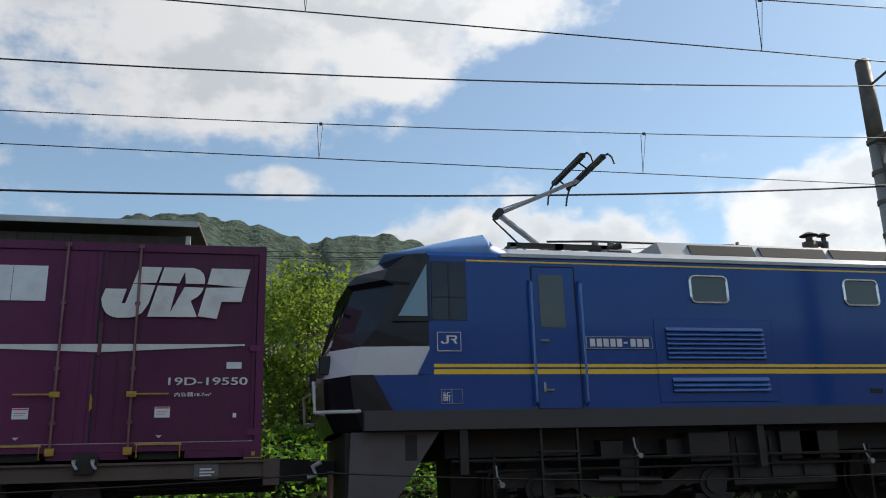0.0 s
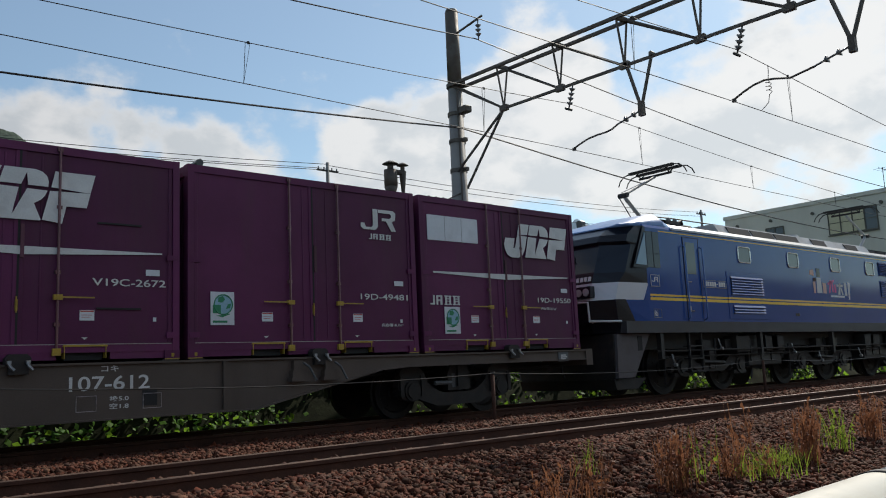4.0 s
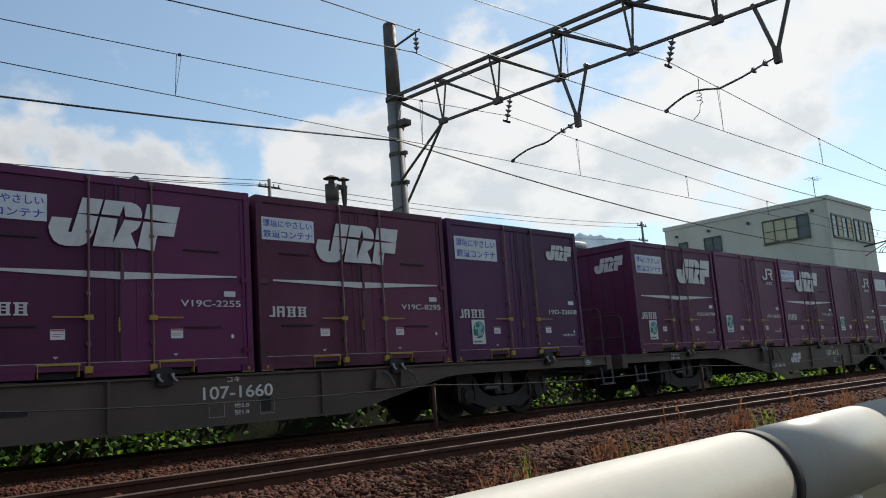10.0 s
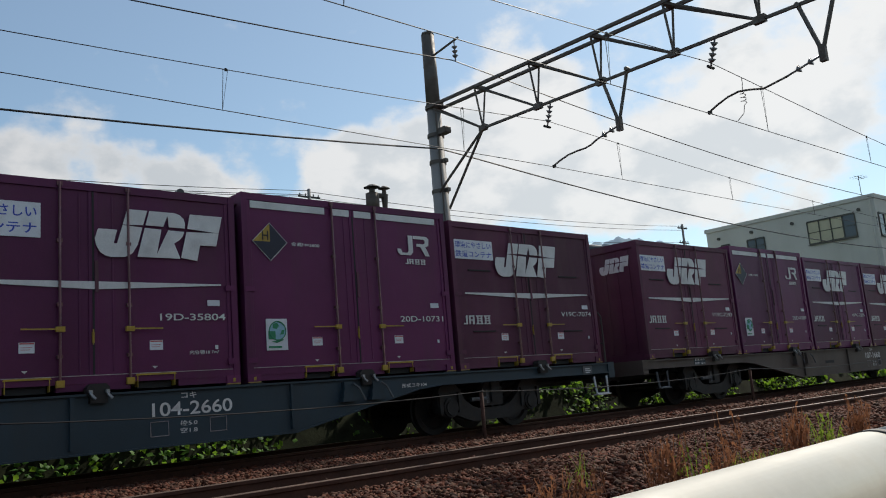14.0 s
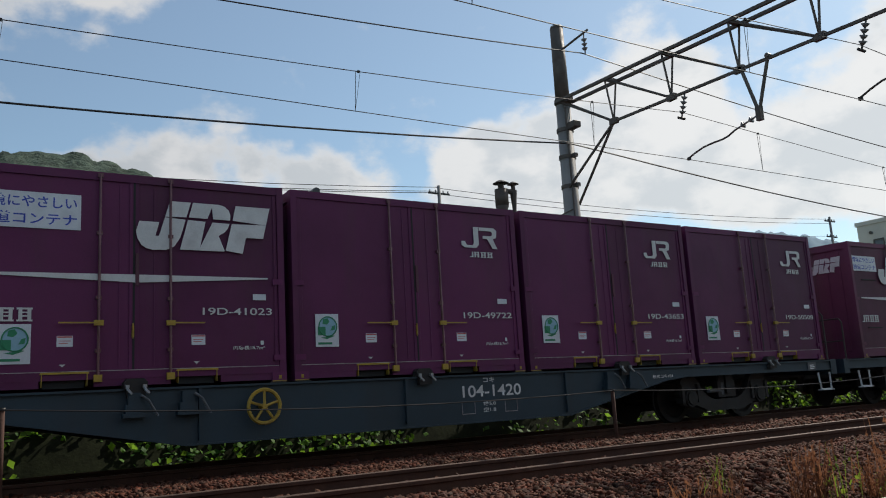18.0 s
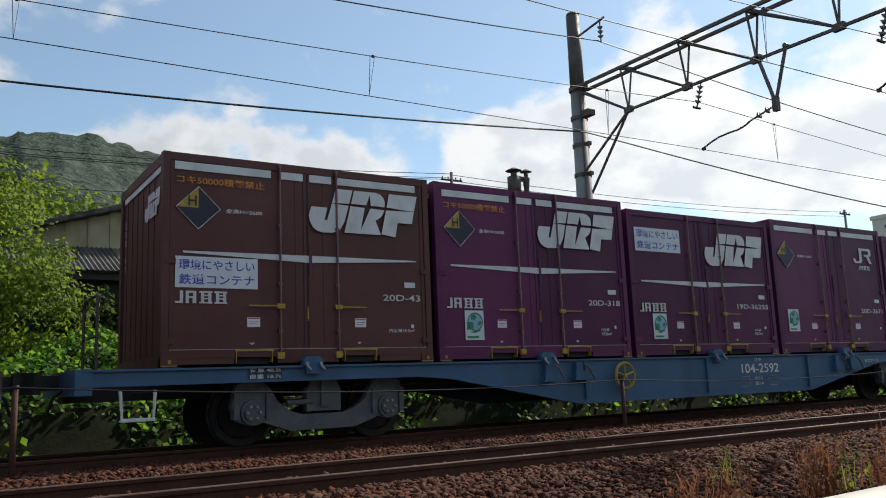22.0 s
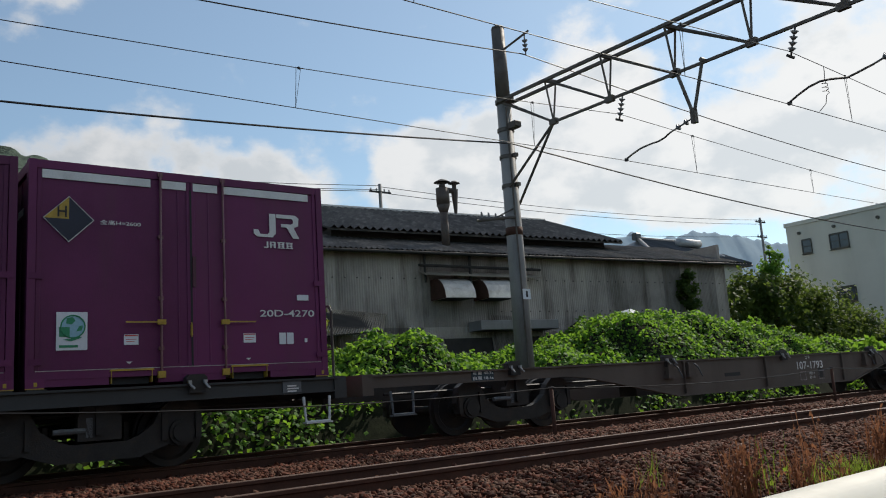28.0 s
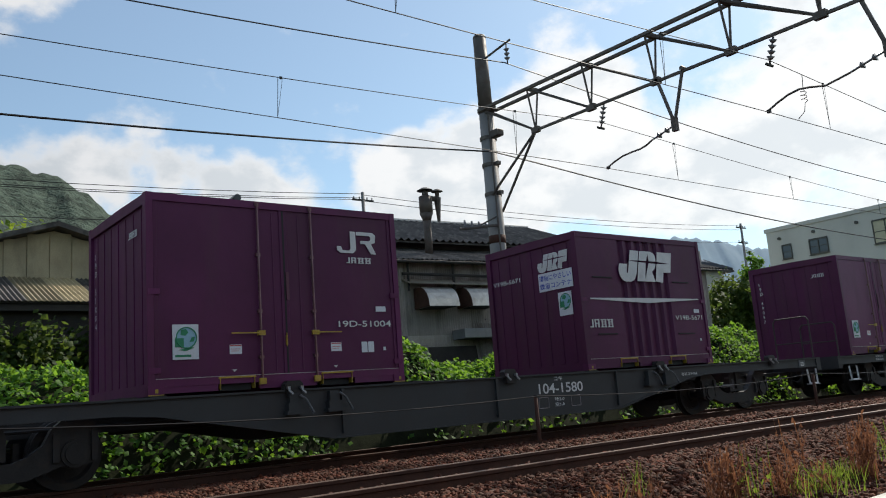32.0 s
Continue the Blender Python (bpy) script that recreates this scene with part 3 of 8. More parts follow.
def mass(name, verts, faces, material, label, category, kind="stuff", parent=None):
    """One mesh from arrays of vertices and four-sided faces."""
    m = bpy.data.meshes.new(name)
    m.vertices.add(len(verts))
    m.vertices.foreach_set("co", np.ascontiguousarray(verts, dtype=np.float32).ravel())
    m.loops.add(faces.size)
    m.loops.foreach_set("vertex_index", np.ascontiguousarray(faces, dtype=np.int32).ravel())
    m.polygons.add(len(faces))
    m.polygons.foreach_set("loop_start", np.arange(0, faces.size, faces.shape[1], dtype=np.int32))
    m.polygons.foreach_set("loop_total", np.full(len(faces), faces.shape[1], dtype=np.int32))
    m.update(calc_edges=True)
    m.materials.append(M[material])
    ob = new(name, m)
    ob.parent = parent
    return tagged(ob, label, category, kind=kind)


def rails(y, name, label):
    """One track: two rusty rails with worn heads, on sleepers that the stones half bury."""
    track = thing(name, label, "railway track", kind="structure")
    web = [(-0.063, -0.153), (0.063, -0.153), (0.063, -0.142), (0.014, -0.125), (0.010, -0.045), (0.033, -0.036), (0.033, -0.006), (-0.033, -0.006), (-0.033, -0.036), (-0.010, -0.045), (-0.014, -0.125), (-0.063, -0.142)]
    head = [(-0.031, -0.006), (0.031, -0.006), (0.027, 0.0), (-0.027, 0.0)]
    for side in (-0.5335, 0.5335):
        r = part("rail", Shape().prism_x([(y + side * 1.06 + a, b) for a, b in web], -150, 330), "rust", track)
        part("rail_head", Shape().prism_x([(y + side * 1.06 + a, b) for a, b in head], -150, 330), "rail_top", r, "polished running surface")
    sleeper = Shape().prism_x([(-1.0, -0.33), (1.0, -0.33), (1.0, -0.16), (-1.0, -0.16)], -0.11, 0.11).mesh("sleeper")
    sleeper.materials.append(M["concrete"])
    for i in range(-6, 64):
        ob = part("sleeper", sleeper, "concrete", track)
        ob.location = (i * 0.62, y, 0)
    clip = Shape().box(-0.05, 0.05, -0.09, -0.03, -0.145, -0.115).mesh("clip")
    clip.materials.append(M["rust"])
    for i in range(-2, 46):
        for side in (-0.5655, 0.5655):
            ob = part("rail_clip", clip, "rust", track)
            ob.location = (i * 0.62, y + side, 0)
    return track


ground()
# unseen wall behind the lens, added to shape the train side's reflections and fill
structure("wall_street", Shape().box(-60, 90, -9.3, -9.0, -1.2, 6.0), "house_wall", "plain unseen walls along the lane, added for reflections and fill light")
rails(NEAR, "railway_track_near", "empty track of rusty rails on concrete sleepers in brown ballast")
rails(TRACK, "railway_track_far", "track with rusty steel rails under the freight train")
stones("ballast_near", ((0.5, 12, 3.6, 6.25, 1150, 0.044), (12, 34, 3.6, 6.25, 520, 0.060), (-2, 0.5, 3.6, 6.25, 500, 0.055), (-3, 12, 7.6, 9.5, 1150, 0.043), (12, 36, 7.6, 9.5, 480, 0.060), (34, 110, 4.2, 9.5, 60, 0.13)),
       "reddish brown crushed stone ballast beside and between the tracks", 3)
stones("ballast_under_train", ((-3, 30, 9.6, 13.0, 90, 0.075), (-3, 30, 6.45, 7.3, 260, 0.045)), "dusty dark ballast between the rails", 4)


# ---- line side: posts and cable, overhead line ----
GANTRY = 13.6


def sag(y, z, drop, span_x0=-31.4, span=45.0, x0=-30, x1=60, step=1.5, y_end=None):
    """Points of a wire along the line that hangs from supports a span apart."""
    pts, x = [], x0
    while x <= x1 + 1e-6:
        u = ((x - span_x0) / span) % 1.0
        pts.append((x, y, z - 4 * drop * u * (1 - u)))
        x += step
    return pts


def cable_posts():
    post = Shape().rod((0, 0, -0.25), (0, 0, 0.78), 0.030, 10).mesh("post", True)
    cap = Shape().rod((0, 0, 0.775), (0, 0, 0.80), 0.036, 10).mesh("cap", True)
    first = None
    for i, (x, top) in enumerate(((-7.2, 0.8), (0.80, 0.82), (8.66, 0.66), (16.6, 0.66), (24.6, 0.66), (32.6, 0.66))):
        p = thing("cable_post", "thin rusty steel post carrying a cable between the tracks", "post", "cable posts", (x, 8.95, top - 0.8))
        part("shaft", post if post.materials else post, "rust", p)
        part("cap", cap, "dark_steel", p)
    pts = []
    for a, b in zip(((-7.2, 0.79), (0.80, 0.80), (8.66, 0.64), (16.6, 0.64), (24.6, 0.64), (32.6, 0.64)), ((0.80, 0.80), (8.66, 0.64), (16.6, 0.64), (24.6, 0.64), (32.6, 0.64))):
        pts += [(a[0] + (b[0] - a[0]) * k / 8, 8.92, a[1] + (b[1] - a[1]) * k / 8 - 0.10 * (1 - (k / 4 - 1) ** 2)) for k in range(9)]
    tagged(part("trackside_cable", Shape().path(pts, 0.008, 5), "wire"), "thin dark cable slung from post to post", "cable")


def insulator(name, a, b, parent, discs=4):
    """A string of porcelain discs from a to b."""
    a, b = Vector(a), Vector(b)
    s = Shape().rod(a, b, 0.018, 6)
    for i in range(discs):
        c = a.lerp(b, (i + 1) / (discs + 1))
        d = (b - a).normalized()
        s.rod(c - d * 0.025, c + d * 0.03, 0.075, 10, 0.03)
    return part(name, s, "porcelain", parent, "brown porcelain insulator", True)


def gantry():
    x = GANTRY
    g = thing("catenary_gantry", "weathered grey pole with a steel lattice beam spanning both tracks", "gantry")
    pole = part("pole", Shape().rod((x, 14.85, -0.5), (x, 14.85, 7.70), 0.235, 24, 0.179), "pole", g, "tapered brownish grey pole", True)
    part("pole_head", Shape().rod((x, 14.85, 7.70), (x, 14.85, 9.77), 0.181, 24, 0.165), "truss", pole, "darker upper length of the pole", True)
    part("pole_cap", Shape().rod((x, 14.85, 9.75), (x, 14.85, 9.82), 0.172, 20, 0.15), "truss", pole, "", True)
    part("number_plate", Shape().box(x - 0.12, x + 0.12, 14.585, 14.60, 2.75, 3.0), "sign_white", pole, "small white plate with a dark mark")
    part("plate_mark", Shape().box(x - 0.03, x + 0.03, 14.580, 14.584, 2.80, 2.95), "dark_steel", pole)
    part("pole_band", Shape().rod((x, 14.85, 4.35), (x, 14.85, 4.55), 0.212, 20), "rust", pole, "rust stained band", True)
    for z in (7.75, 7.0, 6.3, 5.55):
        part("clamp", Shape().rod((x, 14.85, z), (x, 14.85, z + 0.09), 0.215, 16).box(x - 0.05, x + 0.05, 14.52, 14.64, z, z + 0.09), "truss", pole)
    part("conduit", Shape().rod((x - 0.10, 14.62, 1.0), (x - 0.10, 14.68, 7.6), 0.022, 6), "truss", pole)
    far = part("pole", Shape().rod((x, 1.6, -1.0), (x, 1.6, 9.6), 0.235, 24, 0.165), "pole", g, "tapered brownish grey pole", True)
    # the lattice: two upper chords, one lower chord, falling a little towards the lane
    up, low, half, fall = 7.76, 6.76, 0.18, 0.0158
    first, last, bay = 13.17, 2.73, 1.74

    def drop(y):
        return -fall * (first - y)

    def chord(px, y0, y1, z, r):
        return Shape().add([(px + a * r, y, z + drop(y) + b * r) for y in (y0, y1) for a, b in ((-1, -1), (1, -1), (1, 1), (-1, 1))],
                           [(0, 1, 2, 3), (7, 6, 5, 4), (0, 4, 5, 1), (1, 5, 6, 2), (2, 6, 7, 3), (3, 7, 4, 0)])

    for side in (-half, half):
        part("upper_chord", chord(x + side, 1.7, 14.72, up, 0.034), "truss", g)
    part("lower_chord", chord(x, last, first, low, 0.027), "truss", g)
    n = int(round((first - last) / bay))
    for i in range(n + 1):
        y = first - i * bay
        u, lo = up + drop(y), low + drop(y)
        part("upper_tie", Shape().box(x - half, x + half, y - 0.06, y + 0.06, u - 0.02, u + 0.045), "truss", g)
        for side in (-half, half):
            part("web_strut", Shape().rod((x + side, y, u), (x, y, lo), 0.025, 6), "truss", g)
            if i < n:
                part("diagonal", Shape().rod((x + side, y, u), (x, y - bay, lo - fall * bay), 0.028, 6), "truss", g)
        part("gusset", Shape().box(x - 0.05, x + 0.05, y - 0.11, y + 0.11, lo - 0.06, lo + 0.075), "truss", g)
    for side in (-half, half):
        part("end_tie", Shape().rod((x + side * 0.8, 14.70, 7.70), (x, first, low), 0.030, 6), "truss", g)
        part("brace", Shape().rod((x + side * 0.8, 14.72, 5.15 + (0.40 if side < 0 else 0)), (x, first, low), 0.034, 6), "truss", g)
    # top bracket with the feeder's insulator
    part("feeder_bracket", Shape().rod((x, 14.7, 9.15), (x, 13.75, 9.28), 0.03, 6).rod((x, 13.9, 9.26), (x, 13.9, 9.18), 0.02, 6), "truss", g)
    insulator("insulator", (x, 13.9, 9.18), (x, 13.9, 8.72), g, 3)
    part("pole_box", Shape().box(x - 0.1, x + 0.1, 14.38, 14.66, 7.02, 7.18, 0.02), "truss", g)
    part("lower_bracket", Shape().rod((x - 0.1, 14.65, 4.78), (x - 1.25, 14.75, 4.62), 0.035, 6).rod((x - 0.1, 14.7, 5.0), (x - 0.7, 14.72, 4.72), 0.02, 6), "truss", g)
    for k in range(4):
        part("pin_insulator", Shape().rod((x - 0.45 - 0.22 * k, 14.73, 4.68), (x - 0.45 - 0.22 * k, 14.73, 4.84), 0.035, 8, 0.02), "porcelain", g)
    # droppers that hold the wires of each track
    for vee, foot, reach, hang in ((9.37, 5.56, ((9.97, 5.545), (10.12, 5.48), (10.28, 5.45), (10.50, 5.45), (10.75, 5.43), (10.98, 5.37), (11.15, 5.31)), 11.07),
                                   (5.25, 5.53, ((5.90, 5.49), (6.33, 5.42), (6.60, 5.49), (6.79, 5.52), (7.00, 5.49), (7.20, 5.42), (7.39, 5.335)), 7.09)):
        for y, top in ((vee + 0.28, low + drop(vee + 0.28)), (vee - 0.34, low + drop(vee) + (0.05 if vee > 9 else 0.0))):
            arm = part("drop_arm", Shape().rod((x, y, top), (x, vee, foot + 0.16), 0.036, 6), "truss", g)
            part("arm_bolt", Shape().rod((x - 0.05, y, top), (x + 0.05, y, top), 0.05, 6), "truss", arm)
        part("drop_shoe", Shape().box(x - 0.05, x + 0.05, vee - 0.055, vee + 0.055, foot, foot + 0.28), "truss", g)
        arm = part("steady_arm", Shape().path([(x, y, z) for y, z in reach], 0.020, 7), "truss", g)
        insulator("insulator", (x, vee + 0.02, foot + 0.12), (x, reach[0][0], reach[0][1]), arm, 2)
        part("arm_clamp", Shape().box(x - 0.03, x + 0.03, reach[-1][0] - 0.03, reach[-1][0] + 0.03, reach[-1][1] - 0.05, reach[-1][1] + 0.01), "dark_steel", arm)
        insulator("insulator", (x, hang, low + drop(hang) - 0.02), (x, hang + 0.15, low + drop(hang) - 0.50), g, 4)
        part("wire_clamp", Shape().rod((x - 0.10, hang + 0.16, low + drop(hang) - 0.52), (x + 0.10, hang + 0.16, low + drop(hang) - 0.52), 0.03, 6), "dark_steel", g)
    part("jumper", Shape().path([(x, 6.70, 5.745), (x, 6.70, 5.66), (x, 6.72, 5.50)] + [(x + 0.05 * math.cos(k * 1.2), 6.72 + 0.05 * math.sin(k * 1.2), 5.48 - k * 0.013) for k in range(16)] + [(x, 6.72, 5.24), (x, 6.75, 5.10), (x, 6.88, 5.0)], 0.007, 5), "wire", g, "curled jumper wire")


def overhead_wires():
    feeder = sag(13.9, 8.72, 1.0)
    tagged(part("feeder_wire", Shape().path(feeder, 0.015, 5), "wire"), "thick dark feeder wire sagging between poles", "wire")
    tagged(part("signal_cable", Shape().path(sag(14.60, 6.64, 1.02), 0.020, 5), "wire"), "thick dark cable hung along the poles", "wire")
    for y, z, name in ((11.12, 5.26, "far"), (7.22, 5.19, "near")):
        c = thing("catenary", "contact wire hung by thin droppers from a sagging messenger wire", "overhead wire", "overhead wires")
        part("contact_wire", Shape().path([(-30, y + (0.89 if y > 9 else 0.5), z), (GANTRY, y, z), (75, y, z)], 0.0075, 5), "wire", c)
        top = [(px, y, pz) for px, py, pz in sag(y, z + 1.03, 0.74, x0=-30, x1=75)]
        part("messenger_wire", Shape().path(top, 0.0075, 5), "wire", c)
        first = 0.82 if y > 9 else 0.38
        for k in range(-4, 12):
            x = first + k * (5.06 if y > 9 else 5.02)
            u = ((x + 31.4) / 45.0) % 1.0
            zt = z + 1.03 - 4 * 0.74 * u * (1 - u)
            q = y + max(0.0, GANTRY - x) * (0.0205 if y > 9 else 0.0115)
            part("dropper", Shape().rod((x, q, z), (x - 0.05, y, zt), 0.005, 4).rod((x, q, z), (x + 0.03, y, zt), 0.0035, 4).box(x - 0.02, x + 0.02, y - 0.012, y + 0.012, zt - 0.02, zt + 0.02), "wire", c)


def utility_pole(x, y, top, arms):
    p = thing("utility_pole", "slim grey concrete utility pole with cross arms", "utility pole", "utility poles", (x, y, 0))
    part("pole", Shape().rod((0, 0, -0.3), (0, 0, top), 0.15, 10, 0.10), "concrete", p, "", True)
    for z in arms:
        part("cross_arm", Shape().box(-0.75, 0.75, -0.05, 0.05, z - 0.05, z + 0.05), "dark_steel", p)
        for q in (-0.65, -0.25, 0.3, 0.65):
            part("pin_insulator", Shape().rod((q, 0, z + 0.05), (q, 0, z + 0.20), 0.04, 6), "porcelain", p)
    part("brace", Shape().rod((0.5, 0, arms[-1]), (0, 0, arms[-1] - 0.5), 0.02, 5), "dark_steel", p)
    return p


def far_lines(pole):
    """Lines strung from the pole behind the houses, both ways."""
    for z, y in ((13.3, 0), (13.1, 0.2), (12.9, -0.2), (11.55, 0), (10.7, 0.05)):
        part("power_line", Shape().path([(-5.5 * i, y, z - 1.3 + 1.3 * ((30 - 5.5 * i) / 30) ** 2) for i in range(13)], 0.020, 4), "wire", pole, "thin power line")
    for z0, z1, y in ((13.25, 14.2, 0.05), (12.85, 13.8, -0.05), (11.45, 12.7, 0.1)):
        part("power_line", Shape().path([(5.1375 * i, y + 0.2 * i / 8, z0 + (z1 - z0) * i / 8 + 0.03 * (i - 4) ** 2 - 0.48) for i in range(9)], 0.020, 4), "wire", pole, "thin power line")


# ---- buildings ----
def corrugated(u0, u1, pitch=0.16, depth=0.018):
    n = max(2, int((u1 - u0) / pitch * 2))
    return [(u0 + (u1 - u0) * i / n, depth if i % 2 else -depth) for i in range(n + 1)]


def sheet_between(a, b, c, d, pitch=0.17, depth=0.02, thick=0.012):
    """A corrugated sheet with corners a, b along its low edge and d, c along its high edge."""
    a, b, c, d = map(Vector, (a, b, c, d))
    n = max(2, int((b - a).length / pitch * 2))
    up = (b - a).cross(d - a).normalized()
    s = Shape()
    lo = [a.lerp(b, i / n) + up * (depth if i % 2 else -depth) for i in range(n + 1)]
    hi = [d.lerp(c, i / n) + up * (depth if i % 2 else -depth) for i in range(n + 1)]
    v = lo + hi + [p - up * thick for p in lo] + [p - up * thick for p in hi]
    m = n + 1
    f = [(i, i + 1, m + i + 1, m + i) for i in range(n)] + [(2 * m + i + 1, 2 * m + i, 3 * m + i, 3 * m + i + 1) for i in range(n)]
    f += [(i + 1, i, 2 * m + i, 2 * m + i + 1) for i in range(n)] + [(m + i, m + i + 1, 3 * m + i + 1, 3 * m + i) for i in range(n)]
    return s.add(v, f)


def slab(points, thick):
    """A flat four-cornered slab, thickened downwards."""
    n = len(points)
    low = [(x, y, z - thick) for x, y, z in points]
    return Shape().add(list(points) + low, [tuple(range(n)), tuple(range(2 * n - 1, n - 1, -1))] + [(i, n + i, n + (i + 1) % n, (i + 1) % n) for i in range(n)])


def long_shed():
    """The workshop behind the vines; its own x runs along the wall."""
    h = thing("workshop", "old grey corrugated metal workshop with dark stepped roofs and ventilation hoods", "workshop", at=(11.4, 20.1, 0))
    h.rotation_euler = (0, 0, radians(-5.4))
    wall = part("front_wall", Shape().box(-3.6, 16.4, 0.02, 0.16, -0.4, 4.85), "metal_wall", h, "stained grey sheet wall")
    xs = -3.55
    k = 0
    while xs < 16.3:
        w_ = 0.92
        part("wall_sheet", sheet_between((xs, 0.0, 2.6), (min(xs + w_ - 0.01, 16.38), 0.0, 2.6), (min(xs + w_ - 0.01, 16.38), 0.0, 4.78), (xs, 0.0, 4.78), 0.076, 0.007), "metal_wall", wall)
        part("wall_sheet", sheet_between((xs, 0.012, -0.3), (min(xs + w_ - 0.01, 16.38), 0.012, -0.3), (min(xs + w_ - 0.01, 16.38), 0.012, 2.64), (xs, 0.012, 2.64), 0.076, 0.007), "metal_wall", wall)
        xs += w_
        k += 1
    part("side_wall", Shape().box(16.26, 16.4, 0.16, 6.0, -0.4, 5.6), "metal_wall", h)
    part("side_wall", Shape().box(-3.6, -3.46, 0.16, 6.0, -0.4, 5.9), "metal_wall", h)
    part("back_wall", Shape().box(-3.6, 16.4, 6.0, 6.14, -0.4, 6.0), "metal_wall", h)
    roof = part("lower_roof", slab([(-3.8, -0.35, 4.80), (16.7, -0.35, 4.80), (16.7, 3.3, 6.0), (-3.8, 3.3, 6.12)], 0.05), "slate", h, "dark corrugated lower roof")
    x = -3.8
    while x < 16.6:
        part("roof_sheet", sheet_between((x, -0.42, 4.84), (min(x + 0.80, 16.75), -0.42, 4.84), (min(x + 0.80, 16.75), 3.25, 6.05), (x, 3.25, 6.05), 0.16, 0.030), "slate", roof)
        x += 0.80
    part("verge_board", Shape().prism_y([(-3.95, 4.68), (-3.80, 4.68), (-3.80, 4.95), (-3.95, 4.95)], -0.42, -0.36).add([(-3.9, -0.42, 4.66), (-3.78, -0.42, 4.66), (-3.78, 3.3, 5.95), (-3.9, 3.3, 5.95), (-3.9, -0.42, 4.92), (-3.78, -0.42, 4.92), (-3.78, 3.3, 6.2), (-3.9, 3.3, 6.2)],
         [(0, 1, 2, 3), (7, 6, 5, 4), (0, 4, 5, 1), (3, 2, 6, 7), (0, 3, 7, 4), (1, 5, 6, 2)]), "hood", h, "pale metal verge board")
    part("eave_gutter", Shape().rod((-3.8, -0.44, 4.76), (16.7, -0.44, 4.74), 0.045, 8), "dark_steel", h)
    # raised middle part
    part("upper_wall", Shape().box(1.0, 12.3, 2.1, 8.5, 5.0, 5.95), "dark_wood", h, "dark boarded clerestory wall")
    upper = part("upper_roof", slab([(0.7, 1.55, 5.82), (12.7, 1.55, 5.82), (12.4, 5.8, 7.50), (0.7, 5.8, 7.50)], 0.06), "slate", h, "dark corrugated upper roof")
    x = 0.7
    while x < 12.5:
        part("roof_sheet", sheet_between((x, 1.48, 5.86), (min(x + 0.8, 12.75), 1.48, 5.86), (min(x + 0.8, 12.5), 5.8, 7.55), (x, 5.8, 7.55), 0.265, 0.05), "slate", upper)
        x += 0.8
    part("upper_roof_back", slab([(0.7, 5.8, 7.50), (12.4, 5.8, 7.50), (12.7, 10.0, 5.9), (0.7, 10.0, 5.9)], 0.06), "slate", h)
    part("ridge_cap", Shape().rod((0.5, 5.8, 7.56), (12.5, 5.8, 7.56), 0.09, 8), "hood", h, "pale ridge capping")
    # gable at the far corner
    for side in (-1, 1):
        part("gable_roof", slab([(-0.35, 5.2, 7.80), (-0.35 + side * 3.4, 5.2, 6.20), (-0.35 + side * 3.4, 13.0, 6.20), (-0.35, 13.0, 7.80)], 0.16), "slate", h, "dark tiled gable roof")
    part("gable_ridge", Shape().rod((-0.35, 5.05, 7.84), (-0.35, 13.0, 7.84), 0.13, 8), "tile", h)
    part("gable_wall", Shape().prism_y([(-3.4, 5.0), (2.7, 5.0), (2.7, 6.2), (-0.35, 7.62), (-3.4, 6.2)], 5.5, 5.65), "dark_wood", h, "dark boarded gable wall")
    # chimney with two cowls
    ch = part("chimney", Shape().rod((4.42, 0.9, 5.15), (4.42, 0.9, 6.35), 0.13, 12).rod((4.42, 0.9, 6.35), (4.42, 0.9, 6.6), 0.13, 12, 0.22).rod((4.42, 0.9, 6.6), (4.42, 0.9, 7.15), 0.22, 12).rod((4.42, 0.9, 7.15), (4.42, 0.9, 7.35), 0.10, 12), "flue", h, "rusty metal flue", True)
    part("cowl", Shape().rod((4.42, 0.9, 7.35), (4.42, 0.9, 7.44), 0.27, 14, 0.10), "dark_steel", ch)
    part("side_pipe", Shape().rod((4.88, 0.9, 6.35), (4.88, 0.9, 7.15), 0.05, 8, 0.12).rod((4.88, 0.9, 7.15), (4.88, 0.9, 7.35), 0.07, 8).rod((4.42, 0.9, 7.1), (4.88, 0.9, 7.1), 0.09, 8), "flue", ch)
    part("cowl", Shape().rod((4.88, 0.9, 7.35), (4.88, 0.9, 7.43), 0.20, 14, 0.07), "dark_steel", ch)
    # two fan hoods with rounded backs
    for x in (3.20, 4.72):
        ring = [(-0.02, 3.38), (-0.85, 3.38)] + [(-0.85 + 0.55 * (1 - math.cos(a)), 3.38 + 0.62 * math.sin(a)) for a in (0.35, 0.7, 1.05, 1.35, 1.57)] + [(-0.02, 4.02)]
        hood = part("fan_hood", Shape().prism_x(ring, x, x + 1.05), "hood", h, "curved galvanised fan hood")
        part("hood_side", Shape().prism_x([(q[0], q[1] - 0.005) for q in ring], x - 0.012, x), "rust", hood)
        part("fan_opening", Shape().box(x + 0.08, x + 0.97, -0.83, -0.1, 3.365, 3.385), "seal", hood)
    part("pipe_run", Shape().rod((2.7, -0.25, 4.42), (7.2, -0.25, 4.36), 0.045, 8).rod((2.9, -0.25, 3.9), (2.9, -0.25, 4.75), 0.035, 6).rod((4.5, -0.25, 3.6), (4.5, -0.25, 4.75), 0.045, 6).rod((6.9, -0.25, 4.4), (6.9, 0, 4.4), 0.03, 6), "dark_steel", h)
    part("shelf", Shape().box(4.45, 7.40, -0.7, -0.02, 2.43, 2.72, 0.02), "pole", h, "pale grey metal beam under the hoods")
